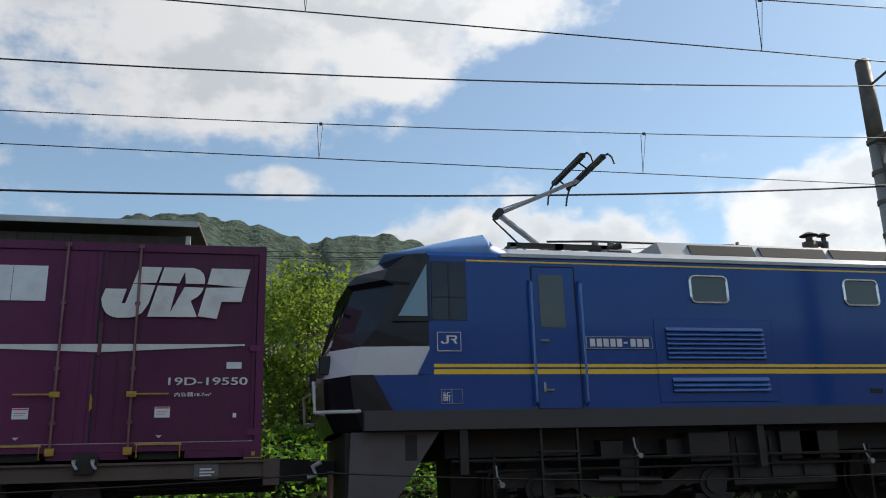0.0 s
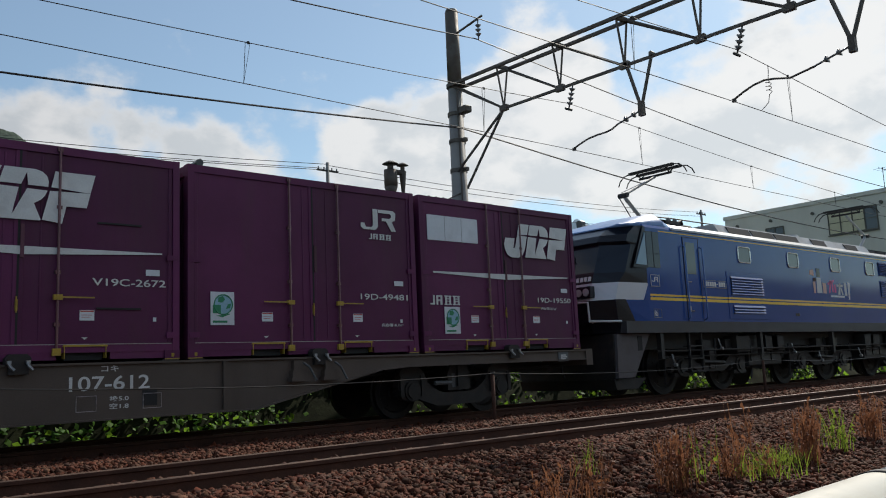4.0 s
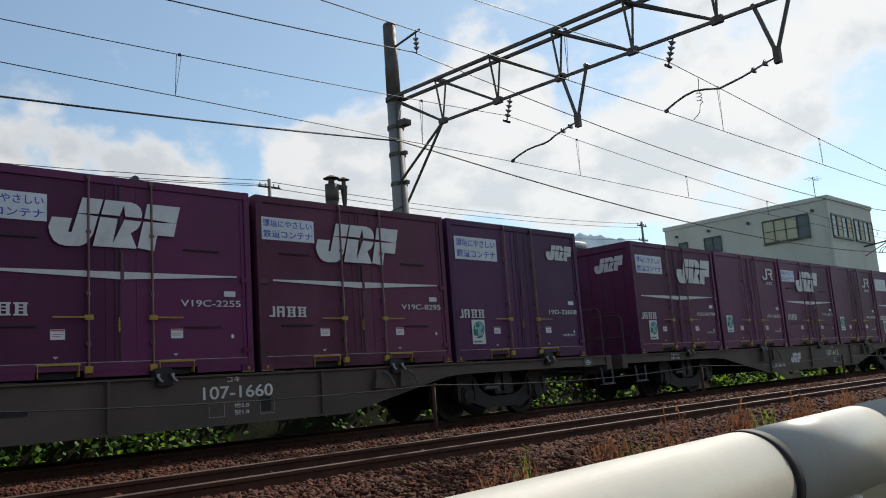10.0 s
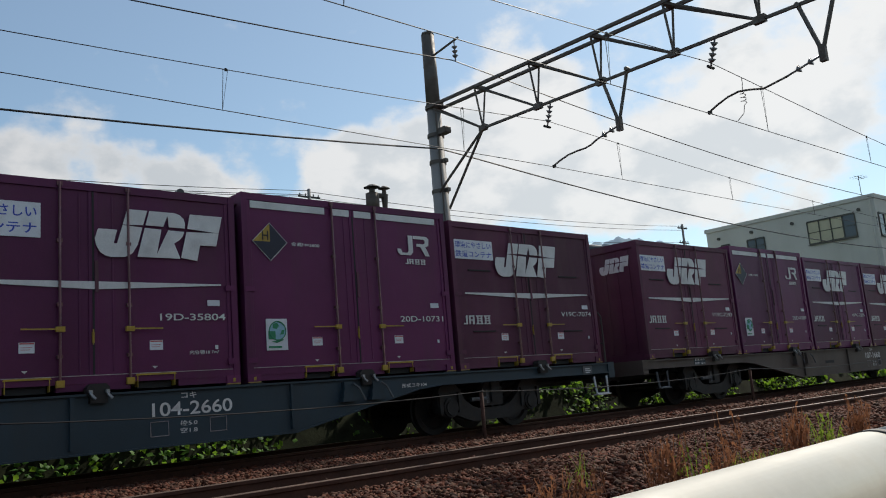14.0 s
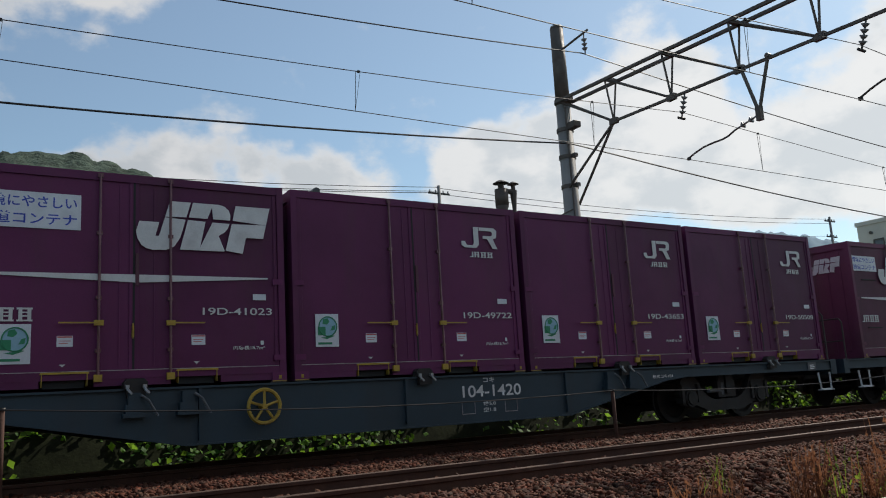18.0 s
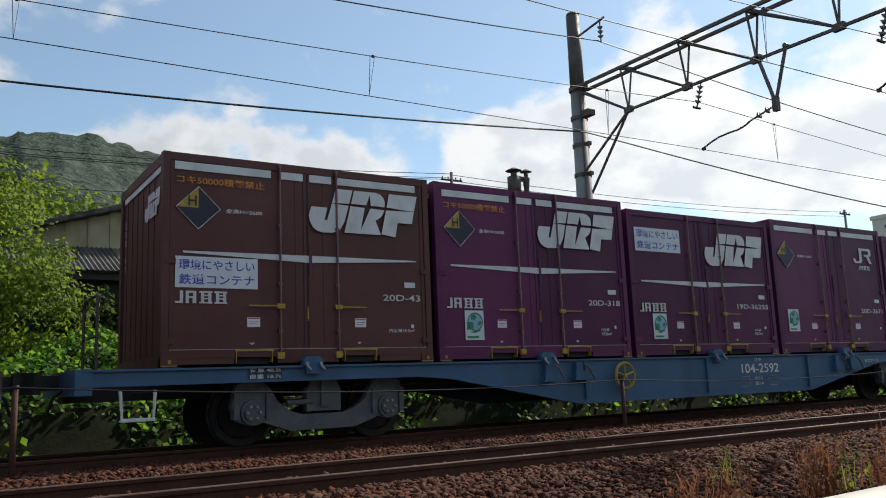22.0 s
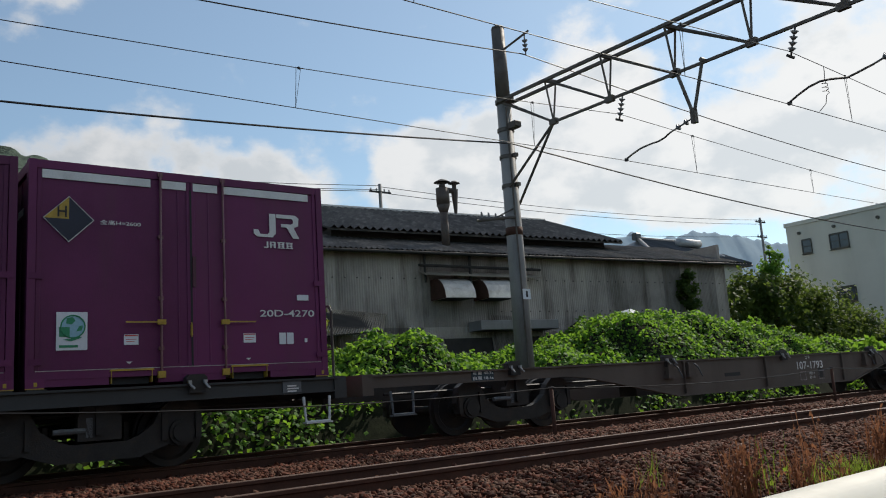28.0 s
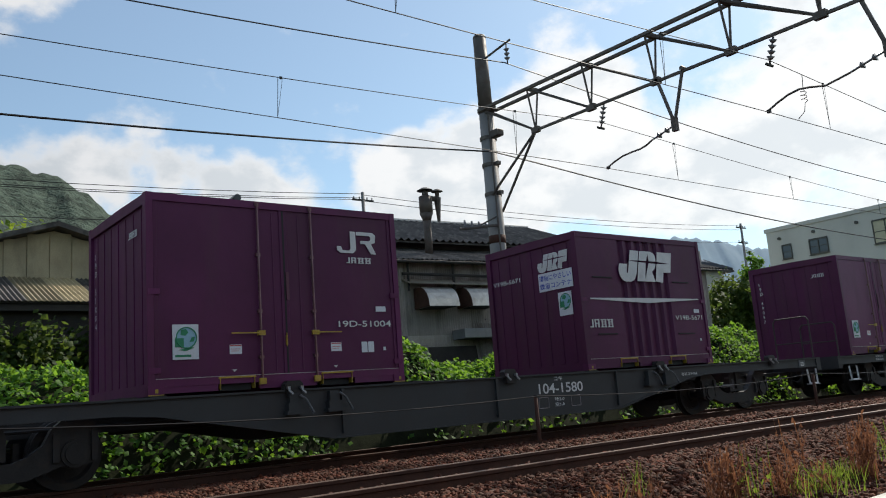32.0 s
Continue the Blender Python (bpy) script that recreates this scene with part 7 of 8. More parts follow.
    if brake_wheel:
        hw = put("hand_wheel", stored("handwheel", lambda: fixed_mesh("hand_wheel", Shape().ring((0, -1.42, 0.70), 0.20, 0.024, "y", 24).rod((0, -1.44, 0.70), (0, -1.30, 0.70), 0.035, 8).path([(0, -1.42, 0.70), (0, -1.42, 0.90)], 0.018, 5).path([(0, -1.42, 0.70), (0.19, -1.42, 0.76)], 0.018, 5)
             .path([(0, -1.42, 0.70), (0.115, -1.42, 0.54)], 0.018, 5).path([(0, -1.42, 0.70), (-0.115, -1.42, 0.54)], 0.018, 5).path([(0, -1.42, 0.70), (-0.19, -1.42, 0.76)], 0.018, 5), "yellow")), w_, -11.85, 0, 0, "yellow hand brake wheel")
    w_.location = (-at + RUN[0], TRACK, 0)
    MOVING.append((w_, -at, 0.0))
    return w_


FRONT = (0.0, 21.05, 41.64, 62.07, 82.66, 103.71, 124.12, 144.52, 165.50)
wagon(FRONT[0], "wagon_grey", "107-612", 107, "grey brown container flat wagon, dusty, loaded with containers", rails_at=(1, 0), front_step=False)
wagon(FRONT[1] - 0.5, "wagon_grey", "107-1660", 107, "grey brown container flat wagon, dusty, loaded with containers", rails_at=(0, 1))
wagon(FRONT[2], "wagon_navy", "104-2660", 104, "dirty dark blue container flat wagon loaded with containers")
wagon(FRONT[3], "wagon_navy", "104-1420", 104, "dirty dark blue container flat wagon with a yellow hand wheel", True)
wagon(FRONT[4], "wagon_blue", "104-2592", 104, "clean bright blue container flat wagon with a yellow hand wheel", True, (1, 0), False)
wagon(FRONT[5] - 0.2, "wagon_brown", "107-1789", 107, "brown container flat wagon with one empty place", rails_at=(0, 1))
wagon(FRONT[6], "wagon_grey", "107-1793", 107, "grey brown container flat wagon without any load", rails_at=(0, 0))
wagon(FRONT[7], "wagon_dark", "104-1126", 104, "sooty dark container flat wagon with a yellow hand wheel", True)
wagon(FRONT[8], "wagon_dark", "104-1580", 104, "sooty dark container flat wagon carrying two containers")

V = dict(style="logo", sign=1.80, eco=None)
W1, W2, W3, W4, W5, W6, W7, W8, W9 = FRONT
container(W1, 1, "19D-19550", "logo", sign=1.80, words="|")
container(W1, 2, "19D-49481", "mark")
container(W1, 3, "V19C-2672", **V)
container(W1, 4, "19D-48315", "mark")
container(W1, 5, "19D-36790", "logo", sign=1.80)
container(W2, 1, "19D-32808", "logo", sign=1.80, small_logo=True, paint="violet")
container(W2, 2, "V19C-8295", **V, paint="purple_dull")
container(W2, 3, "V19C-2255", **V)
container(W2, 4, "20D-9289", "mark", 2.6, band=True, diamond=True)
container(W2, 5, "V19C-7293", **V, paint="purple_dull")
container(W3, 1, "V19C-7074", **V, paint="purple_dull")
container(W3, 2, "20D-10731", "mark", 2.6, band=True, diamond=True)
container(W3, 3, "19D-35804", "logo", sign=1.80)
container(W3, 4, "19D-44029", "mark")
container(W3, 5, "V19C-2315", **V, paint="purple_dull")
container(W4, 1, "19D-50508", "mark")
container(W4, 2, "19D-43653", "mark")
container(W4, 3, "19D-49722", "mark")
container(W4, 4, "19D-41023", "logo", sign=1.80)
container(W4, 5, "V19C-787", **V, paint="purple_dull")
container(W5, 1, "19D-22074", "logo", sign=1.80, words="|", paint="purple_dull")
container(W5, 2, "20D-2671", "mark", 2.6, band=True, diamond=True)
container(W5, 3, "19D-36255", "logo", sign=1.80)
container(W5, 4, "20D-318", "logo", 2.6, band=True, diamond=True)
container(W5, 5, "20D-43", "logo", 2.6, "maroon", eco=None, sign=0.93, band=True, diamond=True)
container(W6, 1, "19D-47756", "mark")
container(W6, 2, "20D-9505", "mark", 2.6, band=True, diamond=True)
container(W6, 4, "19D-25537", "logo", sign=1.80, words="|鉄道コンテナ", paint="violet")
container(W6, 5, "V19C-4102", style="logo", sign=1.80, eco=None, words="|", paint="purple_dull")
container(W8, 1, "20D-4270", "mark", 2.6, band=True, diamond=True)
container(W8, 2, "20G-1694", "mark", 2.6, band=True, diamond=True)
container(W8, 4, "19D-34263", "logo", sign=1.80)
container(W8, 5, "19D-49097", "mark")
container(W9, 2, "V19B-5671", "pressed", eco=None, paint="purple")
container(W9, 4, "19D-51004", "mark")


# ---- the locomotive; its own x = 0 is the front of the first container ----
HALF = 1.44
MIDDLE = 9.82


def cab(parent, flip):
    """One end of the engine: bands between outlines that narrow towards the nose."""
    levels = {1.28: (0.86, 0.86, 1.16, 1.28), 1.50: (0.75, 0.90, 1.06, 1.31), 1.92: (0.72, 0.95, 1.00, 1.34), 2.26: (0.79, 0.96, 1.12, 1.36), 2.46: (0.86, 0.975, 1.30, 1.395),
              3.02: (1.08, 0.99, 1.54, 1.40), 3.08: (1.00, 1.00, 1.40, 1.40), 3.22: (1.12, 0.98, 1.46, 1.40), 3.42: (1.48, 0.95, 1.72, 1.40), 3.66: (2.05, 0.8, 2.25, 1.15), 3.86: (2.75, 0.7, 2.8, 0.95)}
    def outline(z):
        xn, wn, xc, wc = levels[z]
        side = HALF if z < 3.45 else wc
        return [(1.95 if z < 3.5 else max(xc, 2.4), -side), (xc, -wc), (xn, -wn), (xn - 0.03, 0.0), (xn, wn), (xc, wc), (1.95 if z < 3.5 else max(xc, 2.4), side)]
    def place(x):
        return 2 * MIDDLE - x if flip else x
    def strip(name, z0, z1, segs, material, label="", out=0.0):
        s = Shape()
        a, b = outline(z0), outline(z1)
        for i in segs:
            q = [(a[i], z0), (a[i + 1], z0), (b[i + 1], z1), (b[i], z1)]
            pts = [Vector((place(p[0]), p[1], z)) for p, z in q]
            n = (pts[1] - pts[0]).cross(pts[3] - pts[0])
            if n.length > 1e-9:
                n.normalize()
                if n.dot(Vector((place(1.0) - place(3.0), 0, 0)) + Vector((0, pts[0].y, 0))) < 0:
                    n = -n
            inner = [p - n * 0.03 for p in pts]
            pts = [p + n * out for p in pts]
            s.add(pts + inner, [(0, 1, 2, 3), (7, 6, 5, 4), (0, 4, 5, 1), (1, 5, 6, 2), (2, 6, 7, 3), (3, 7, 4, 0)])
        s.weld = True
        return part(name, s, material, parent, label)
    allsegs = range(6)
    strip("lower_nose", 1.28, 1.50, allsegs, "loco_black")
    for seg in (0, 5):
        strip("nose_side", 1.50, 1.92, (seg,), "loco_blue")
    strip("nose_front", 1.50, 1.92, (1, 2, 3, 4), "loco_black")
    strip("white_band", 1.92, 2.26, allsegs, "loco_white", "white band round the cab")
    strip("black_band", 2.26, 2.46, allsegs, "loco_black")
    for seg in (0, 5):
        strip("side_pillar", 2.46, 3.02, (seg,), "loco_black")
    for seg in (1, 4):
        strip("windscreen_side", 2.46, 3.02, (seg,), "window_dark", "angled side windscreen")
    strip("windscreen", 2.46, 3.02, (2, 3), "window_dark", "dark tinted windscreen")
    strip("brow_lip", 3.02, 3.08, allsegs, "loco_black")
    strip("brow", 3.08, 3.22, allsegs, "loco_black", "dark overhanging brow")
    strip("brow_top", 3.22, 3.42, allsegs, "loco_black")
    # light blue roof fairing: cross sections from the brow back to its steep end
    s = Shape()
    for x, hw, sh, zh, zt in ((1.42, 1.36, 1.0, 3.43, 3.44), (1.70, 1.41, 1.08, 3.52, 3.55), (2.05, 1.42, 1.10, 3.63, 3.67), (2.45, 1.42, 1.09, 3.73, 3.77), (2.78, 1.42, 1.08, 3.80, 3.84), (3.06, 1.42, 1.22, 3.45, 3.47)):
        s.v += [(place(x), y, z) for y, z in ((-hw, 3.41), (-(hw + sh) / 2 - 0.04, (3.41 + zh) / 2 + 0.035), (-sh, zh), (0, zt), (sh, zh), ((hw + sh) / 2 + 0.04, (3.41 + zh) / 2 + 0.035), (hw, 3.41))]
    ends = (s.v[:7], s.v[-14:-7], s.v[-7:])
    s.v = s.v[:-7]
    s.f += [(7 * i + k, 7 * i + k + 1, 7 * i + k + 8, 7 * i + k + 7) for i in range(4) for k in range(6)] + [(7 * i, 7 * i + 7, 7 * i + 13, 7 * i + 6) for i in range(4)]
    s.add(ends[0], [tuple(range(7))])
    s.add(ends[1] + ends[2], [(k, k + 1, k + 8, k + 7) for k in range(6)] + [(0, 7, 13, 6), tuple(range(13, 6, -1))])
    part("roof_fairing", s, "loco_sky", parent, "light blue roof fairing", True)
    for side in (-1, 1):
        # slanted ends of the white band and of the dark nose
        part("band_end", Shape().prism_y([(place(1.80), 1.921), (place(1.97), 1.921), (place(1.97), 2.259)], *sorted((side * 1.4475, side * 1.42))), "loco_blue", parent)
        wedge = [(1.00, 1.34, 1.925), (1.28, 1.372, 1.925), (1.50, 1.398, 1.505), (1.06, 1.32, 1.505)]
        outer = [(place(x), side * (y + 0.006), z) for x, y, z in wedge]
        inner = [(place(x), side * (y - 0.02), z) for x, y, z in wedge]
        part("nose_flank", Shape().add(outer + inner, [(0, 1, 2, 3), (7, 6, 5, 4), (0, 4, 5, 1), (1, 5, 6, 2), (2, 6, 7, 3), (3, 7, 4, 0)]), "loco_black", parent)
    for y in (-0.82, 0.82):
        lamp = part("headlight", Shape().box(*sorted((place(0.66), place(0.80))), y - 0.20, y + 0.20, 1.97, 2.20), "loco_black", parent, "headlight housing", bevel=0.01)
        for k in (-0.09, 0.09):
            part("lens", Shape().rod((place(0.67), y + k, 2.085), (place(0.645), y + k, 2.085), 0.075, 16), "lamp_lens", lamp, "round lamp lens")
        part("bar", Shape().path([(place(0.74), y * 1.18, 1.50), (place(0.62), y * 1.20, 1.52), (place(0.60), y * 1.20, 1.88), (place(0.66), y * 0.78, 1.90)], 0.022, 6).path([(place(0.62), y * 1.20, 1.52), (place(1.12), y * 1.66, 1.50)], 0.022, 6), "white_mark", parent, "white handrail bar")
    for y in (-0.5, 0.0, 0.5):
        part("wiper", Shape().rod((place(0.80), y, 2.36), (place(0.95), y + 0.12, 2.90), 0.012, 5).rod((place(0.93), y - 0.05, 2.62), (place(1.02), y + 0.2, 2.98), 0.014, 5), "seal", parent, "black wiper")
    # number on the nose as plain bars, coupler, pilot
    for i in range(9):
        part("number_bar", Shape().add([(place(0.786 + k), y, z) for k, z in ((0.0, 2.31), (0.032, 2.40)) for y in (-0.93 + i * 0.098, -0.865 + i * 0.098)] + [(place(0.83 + k), y, z) for k, z in ((0.0, 2.31), (0.032, 2.40)) for y in (-0.93 + i * 0.098, -0.865 + i * 0.098)], [(0, 1, 3, 2), (4, 6, 7, 5), (0, 4, 5, 1), (2, 3, 7, 6), (0, 2, 6, 4), (1, 5, 7, 3)]), "white_mark", parent)
    part("coupler", Shape().box(*sorted((place(0.95), place(0.30))), -0.09, 0.09, 0.78, 0.98).box(*sorted((place(0.42), place(0.22))), -0.17, 0.17, 0.74, 1.02), "dark_steel", parent)
    part("pilot", Shape().prism_y([(place(1.02), 1.26), (place(2.08), 1.26), (place(1.50), 0.42), (place(0.98), 0.42)], -1.30, -1.24), "loco_skirt", parent, "grey side plate below the cab")
    part("pilot", Shape().prism_y([(place(1.02), 1.26), (place(2.08), 1.26), (place(1.50), 0.42), (place(0.98), 0.42)], 1.24, 1.30), "loco_skirt", parent)
    part("pilot_front", Shape().box(*sorted((place(0.96), place(1.03))), -1.24, 1.24, 0.36, 1.26), "dark_steel", parent)
    part("snow_plough", Shape().prism_y([(place(0.92), 0.40), (place(1.95), 0.40), (place(1.65), 0.20), (place(0.98), 0.20)], -1.24, 1.24), "dark_steel", parent, "dark plough below the pilot")
    part("step_hole", Shape().box(*sorted((place(1.66), place(1.80))), -1.306, -1.299, 0.93, 1.22), "seal", parent)
    part("hose_cock", Shape().path([(place(0.72), -0.7, 0.95), (place(0.62), -0.72, 0.9), (place(0.66), -0.74, 0.8), (place(0.56), -0.72, 0.78)], 0.03, 6), "white_mark", parent, "pale brake hose cocks")


def side_window(parent, x0, x1, z0, z1, y=-HALF, name="side_window"):
    f = Shape()
    r, c = 0.07, ((x0, z0, 2), (x1, z0, 3), (x1, z1, 0), (x0, z1, 1))
    pts = []
    for x, z, q in ((x0 + r, z0 + r, 2), (x1 - r, z0 + r, 3), (x1 - r, z1 - r, 0), (x0 + r, z1 - r, 1)):
        pts += [(x + r * math.cos((q + k / 4) * math.pi / 2), z + r * math.sin((q + k / 4) * math.pi / 2)) for k in range(5)]
    w_ = part(name, Shape().prism_y(pts, y - 0.006, y + 0.01), "window_pale", parent, "rounded pale window")
    ring = [(x, y - 0.008, z) for x, z in pts] + [(pts[0][0], y - 0.008, pts[0][1])]
    part("window_rim", Shape().path(ring, 0.018, 6), "chrome", w_, "bright metal rim")


def louvre(parent, x0, x1, z0, z1, n, y=-HALF):
    g = part("louvre_panel", Shape().box(x0, x1, y - 0.004, y + 0.01, z0, z1), "seal", parent, "dark louvred intake")
    h = (z1 - z0) / n
    for i in range(n):
        z = z0 + i * h
        part("slat", Shape().prism_x([(y - 0.004, z + h * 0.99), (y - 0.004, z + h * 0.80), (y - 0.030, z + h * 0.08), (y - 0.034, z + h * 0.26)], x0, x1), "slat", g)


def loco_bogie(parent, x):
    b = new("bogie")
    b.parent = parent
    b.location = (x, 0, 0)
    for side in (-1, 1):
        y = side * 1.06
        put("side_frame", stored("lframe", lambda: fixed_mesh("side_frame", Shape().prism_y([(-1.75, 0.74), (-0.80, 0.78), (-0.55, 0.62), (0.55, 0.62), (0.80, 0.78), (1.75, 0.74), (1.75, 0.58), (0.75, 0.56), (0.5, 0.44), (-0.5, 0.44), (-0.75, 0.56), (-1.75, 0.58)], -0.07, 0.07), "dark_steel")), b, 0, y)
        for ax in (-1.17, 1.17):
            put("axle_box", stored("lbox", lambda: fixed_mesh("axle_box", Shape().rod((0, 0.06, 0.56), (0, -0.10, 0.56), 0.19, 18).rod((0, -0.1, 0.56), (0, -0.13, 0.56), 0.12, 14).box(-0.26, 0.26, -0.07, 0.07, 0.36, 0.44), "under_grime")), b, ax, y, 0, "", 0 if side < 0 else 180)
            for dx in (-0.34, 0.34):
                put("spring", stored("lspring", lambda: fixed_mesh("spring", Shape().path([(0.075 * math.cos(k * 1.05), 0.075 * math.sin(k * 1.05), 0.44 + k * 0.011) for k in range(22)], 0.018, 5), "under_grime")), b, ax + dx, y)
        put("damper", stored("ldamp", lambda: fixed_mesh("damper", Shape().rod((-0.42, -0.12, 0.66), (0.42, -0.12, 0.62), 0.045, 10).box(-0.1, 0.1, -0.1, 0.02, 0.5, 0.95).rod((0.1, -0.08, 0.5), (0.16, -0.1, 1.15), 0.035, 8), "under_grime")), b, 0, y, 0, "grey damper", 0 if side < 0 else 180)
        for sx in (-1, 1):
            put("sand_pipe", stored(("sand", sx), lambda: fixed_mesh("sand_pipe", Shape().path([(sx * 1.72, -0.05, 1.0), (sx * 1.75, -0.06, 0.6), (sx * 1.72, -0.02, 0.22)], 0.024, 6), "under_grime")), b, 0, y, 0, "", 0 if side < 0 else 180)
        for sx in (-0.35, 0.55):
            put("sand_box", stored("sandbox", lambda: fixed_mesh("sand_box", Shape().box(0, 0.30, -0.12, 0.1, 0.88, 1.13, 0.02), "under_grime")), b, sx, y, 0) if side < 0 else None
    for ax in (-1.17, 1.17):
        put("axle", stored("laxle", lambda: fixed_mesh("axle", Shape().rod((0, -1.0, 0.56), (0, 1.0, 0.56), 0.09, 10), "dark_steel")), b, ax)
        for side in (-1, 1):
            wob = put("wheel", stored("loco_wheel", wheel_mesh, 0.56), b, ax, side * 0.68, 0.56, "", 0 if side < 0 else 180)
            if side < 0:
                WHEELS.append((wob, ax, side * 0.68, 0.56, 0.56))


def pantograph(parent, x, flip):
    d = -1 if flip else 1
    g = new("pantograph")
    g.parent = parent
    g.location = (x, 0, 0)
    tagged(g, "raised single arm pantograph")
    part("base_frame", Shape().box(-0.75, 0.75, -0.55, -0.48, 3.80, 3.87).box(-0.75, 0.75, 0.48, 0.55, 3.80, 3.87).box(-0.06, 0.06, -0.55, 0.55, 3.80, 3.87).box(-0.72, -0.64, -0.55, 0.55, 3.80, 3.87).box(0.64, 0.72, -0.55, 0.55, 3.80, 3.87), "dark_steel", g)
    for bx in (-0.68, 0.68):
        for by in (-0.52, 0.52):
            part("insulator", Shape().rod((bx, by, 3.60), (bx, by, 3.80), 0.06, 10).rod((bx, by, 3.66), (bx, by, 3.70), 0.09, 10), "porcelain", g)
    part("lower_arm", Shape().rod((d * 0.07, 0, 3.86), (-d * 0.71, 0, 4.46), 0.045, 8), "steel_grey", g, "pale lower arm")
    part("control_rod", Shape().rod((-d * 0.18, 0.12, 3.86), (-d * 0.78, 0.06, 4.40), 0.014, 6), "dark_steel", g)
    part("knee", Shape().rod((-d * 0.71, -0.12, 4.46), (-d * 0.71, 0.12, 4.46), 0.06, 8), "dark_steel", g)
    part("upper_arm", Shape().rod((-d * 0.71, 0, 4.46), (d * 0.60, 0.0, 5.06), 0.032, 8).rod((-d * 0.69, 0.05, 4.54), (d * 0.54, 0.05, 5.02), 0.010, 5), "steel_grey", g)
    head = part("collector_head", Shape().rod((d * 0.60, -0.45, 5.08), (d * 0.60, 0.45, 5.08), 0.03, 8), "dark_steel", g)
    for k in (0.44, 0.76):
        part("contact_strip", Shape().box(*sorted((d * (k - 0.04), d * (k + 0.04))), -0.62, 0.62, 5.19, 5.25), "dark_steel", head, "dark contact strip")
        for side in (-1, 1):
            part("horn", Shape().path([(d * k, side * 0.62, 5.22), (d * k, side * 0.78, 5.19), (d * k, side * 0.90, 5.09), (d * k, side * 0.96, 4.97)], 0.015, 6), "dark_steel", head)
        part("link", Shape().rod((d * 0.60, -0.40, 5.08), (d * k, -0.40, 5.20), 0.014, 5).rod((d * 0.60, 0.40, 5.08), (d * k, 0.40, 5.20), 0.014, 5), "dark_steel", head)


def locomotive():
    e = thing("electric_locomotive", "blue electric locomotive with amber stripes and white cab band", "locomotive")
    far = 2 * MIDDLE
    # body between the cabs
    sec = [(-HALF, 1.50), (-HALF, 3.40), (-1.40, 3.46), (1.40, 3.46), (HALF, 3.40), (HALF, 1.50)]
    part("body", Shape().prism_x(sec, 1.95, far - 1.95), "loco_blue", e, "glossy blue body side")
    part("sill", Shape().box(1.16, far - 1.16, -HALF - 0.004, HALF + 0.004, 1.27, 1.50), "loco_grey", e, "dark grey body sill")
    part("underframe", Shape().box(2.2, far - 2.2, -1.0, 1.0, 0.95, 1.28), "dark_steel", e)
    for x in (5.6, 6.9, 7.2, 12.4, 12.8, 13.9):
        part("under_box", Shape().box(x - 0.28, x + 0.28, -1.32, -0.9, 0.82, 1.20, 0.02), "dark_steel", e, "underframe equipment box")
    for x in (2.35, 6.3, 10.0, 13.6, 17.2):
        part("pipe_hanger", Shape().box(x - 0.05, x + 0.05, -1.40, -1.30, 0.75, 1.27), "under_grime", e)
    part("pipe_run", Shape().rod((2.2, -1.36, 0.90), (far - 2.2, -1.36, 0.90), 0.02, 6).rod((2.5, -1.30, 0.78), (far - 3, -1.30, 0.78), 0.016, 6), "dark_steel", e)
    for x0 in (3.3, far - 3.9):
        st = part("step_ladder", Shape().box(x0, x0 + 0.03, -1.40, -1.34, 0.45, 1.27), "under_grime", e, "steel access steps")
        part("stile", Shape().box(x0 + 0.47, x0 + 0.50, -1.40, -1.34, 0.45, 1.27), "under_grime", st)
        for z in (0.46, 0.72, 0.98):
            part("tread", Shape().box(x0, x0 + 0.5, -1.42, -1.25, z, z + 0.025), "under_grime", st)
    for x0, x1 in ((5.95, 7.45), (12.2, 13.7)):
        case = part("equipment_case", Shape().box(x0, x1, -1.22, 1.22, 0.50, 1.24, 0.03), "dark_steel", e, "grimy equipment case between the bogies")
        for k in range(3):
            part("case_lid", Shape().box(x0 + 0.08 + k * 0.47, x0 + 0.48 + k * 0.47, -1.245, -1.22, 0.62, 1.12), "under_grime", case)
    # bright stubs added to imitate glints among the dark running gear
    for k, x in enumerate((2.75, 4.55, 7.85, 9.25, 11.6, 14.35, 16.3)):
        z = (0.62, 0.92, 0.78, 0.55)[k % 4]
        part("glint_stub", Shape().path([(x, -1.33, z + 0.22), (x, -1.36, z + 0.1), (x + 0.05, -1.37, z)], 0.013, 6).rod((x + 0.05, -1.40, z), (x + 0.05, -1.33, z), 0.035, 8), "steel_grey", e, "bright steel stub added as a glint")
    part("centre_beam", Shape().box(2.4, far - 2.4, -0.42, 0.42, 0.42, 0.95), "dark_steel", e)
    cab(e, False)
    cab(e, True)
    # stripes
    y = -HALF - 0.003
    part("amber_stripe", Shape().box(2.00, far - 2.0, y - 0.001, y + 0.002, 2.005, 2.045), "amber", e, "thin amber stripe")
    part("amber_stripe", Shape().box(2.00, far - 2.0, y - 0.001, y + 0.002, 1.92, 1.98), "amber", e, "broad amber stripe")
    part("amber_stripe", Shape().box(2.45, far - 2.45, y - 0.001, y + 0.002, 3.335, 3.355), "amber", e, "thin amber roof line")
    part("gutter", Shape().box(2.9, far - 2.9, -1.47, -1.40, 3.40, 3.445), "roof_grey", e, "bright rain gutter")
    for flip in (False, True):
        def px(x):
            return far - x if flip else x
        a, b = sorted((px(1.99), px(2.43)))
        part("cab_window", Shape().box(a, b, y - 0.006, y, 2.58, 3.32), "window_dark", e, "dark cab side window", bevel=0.004)
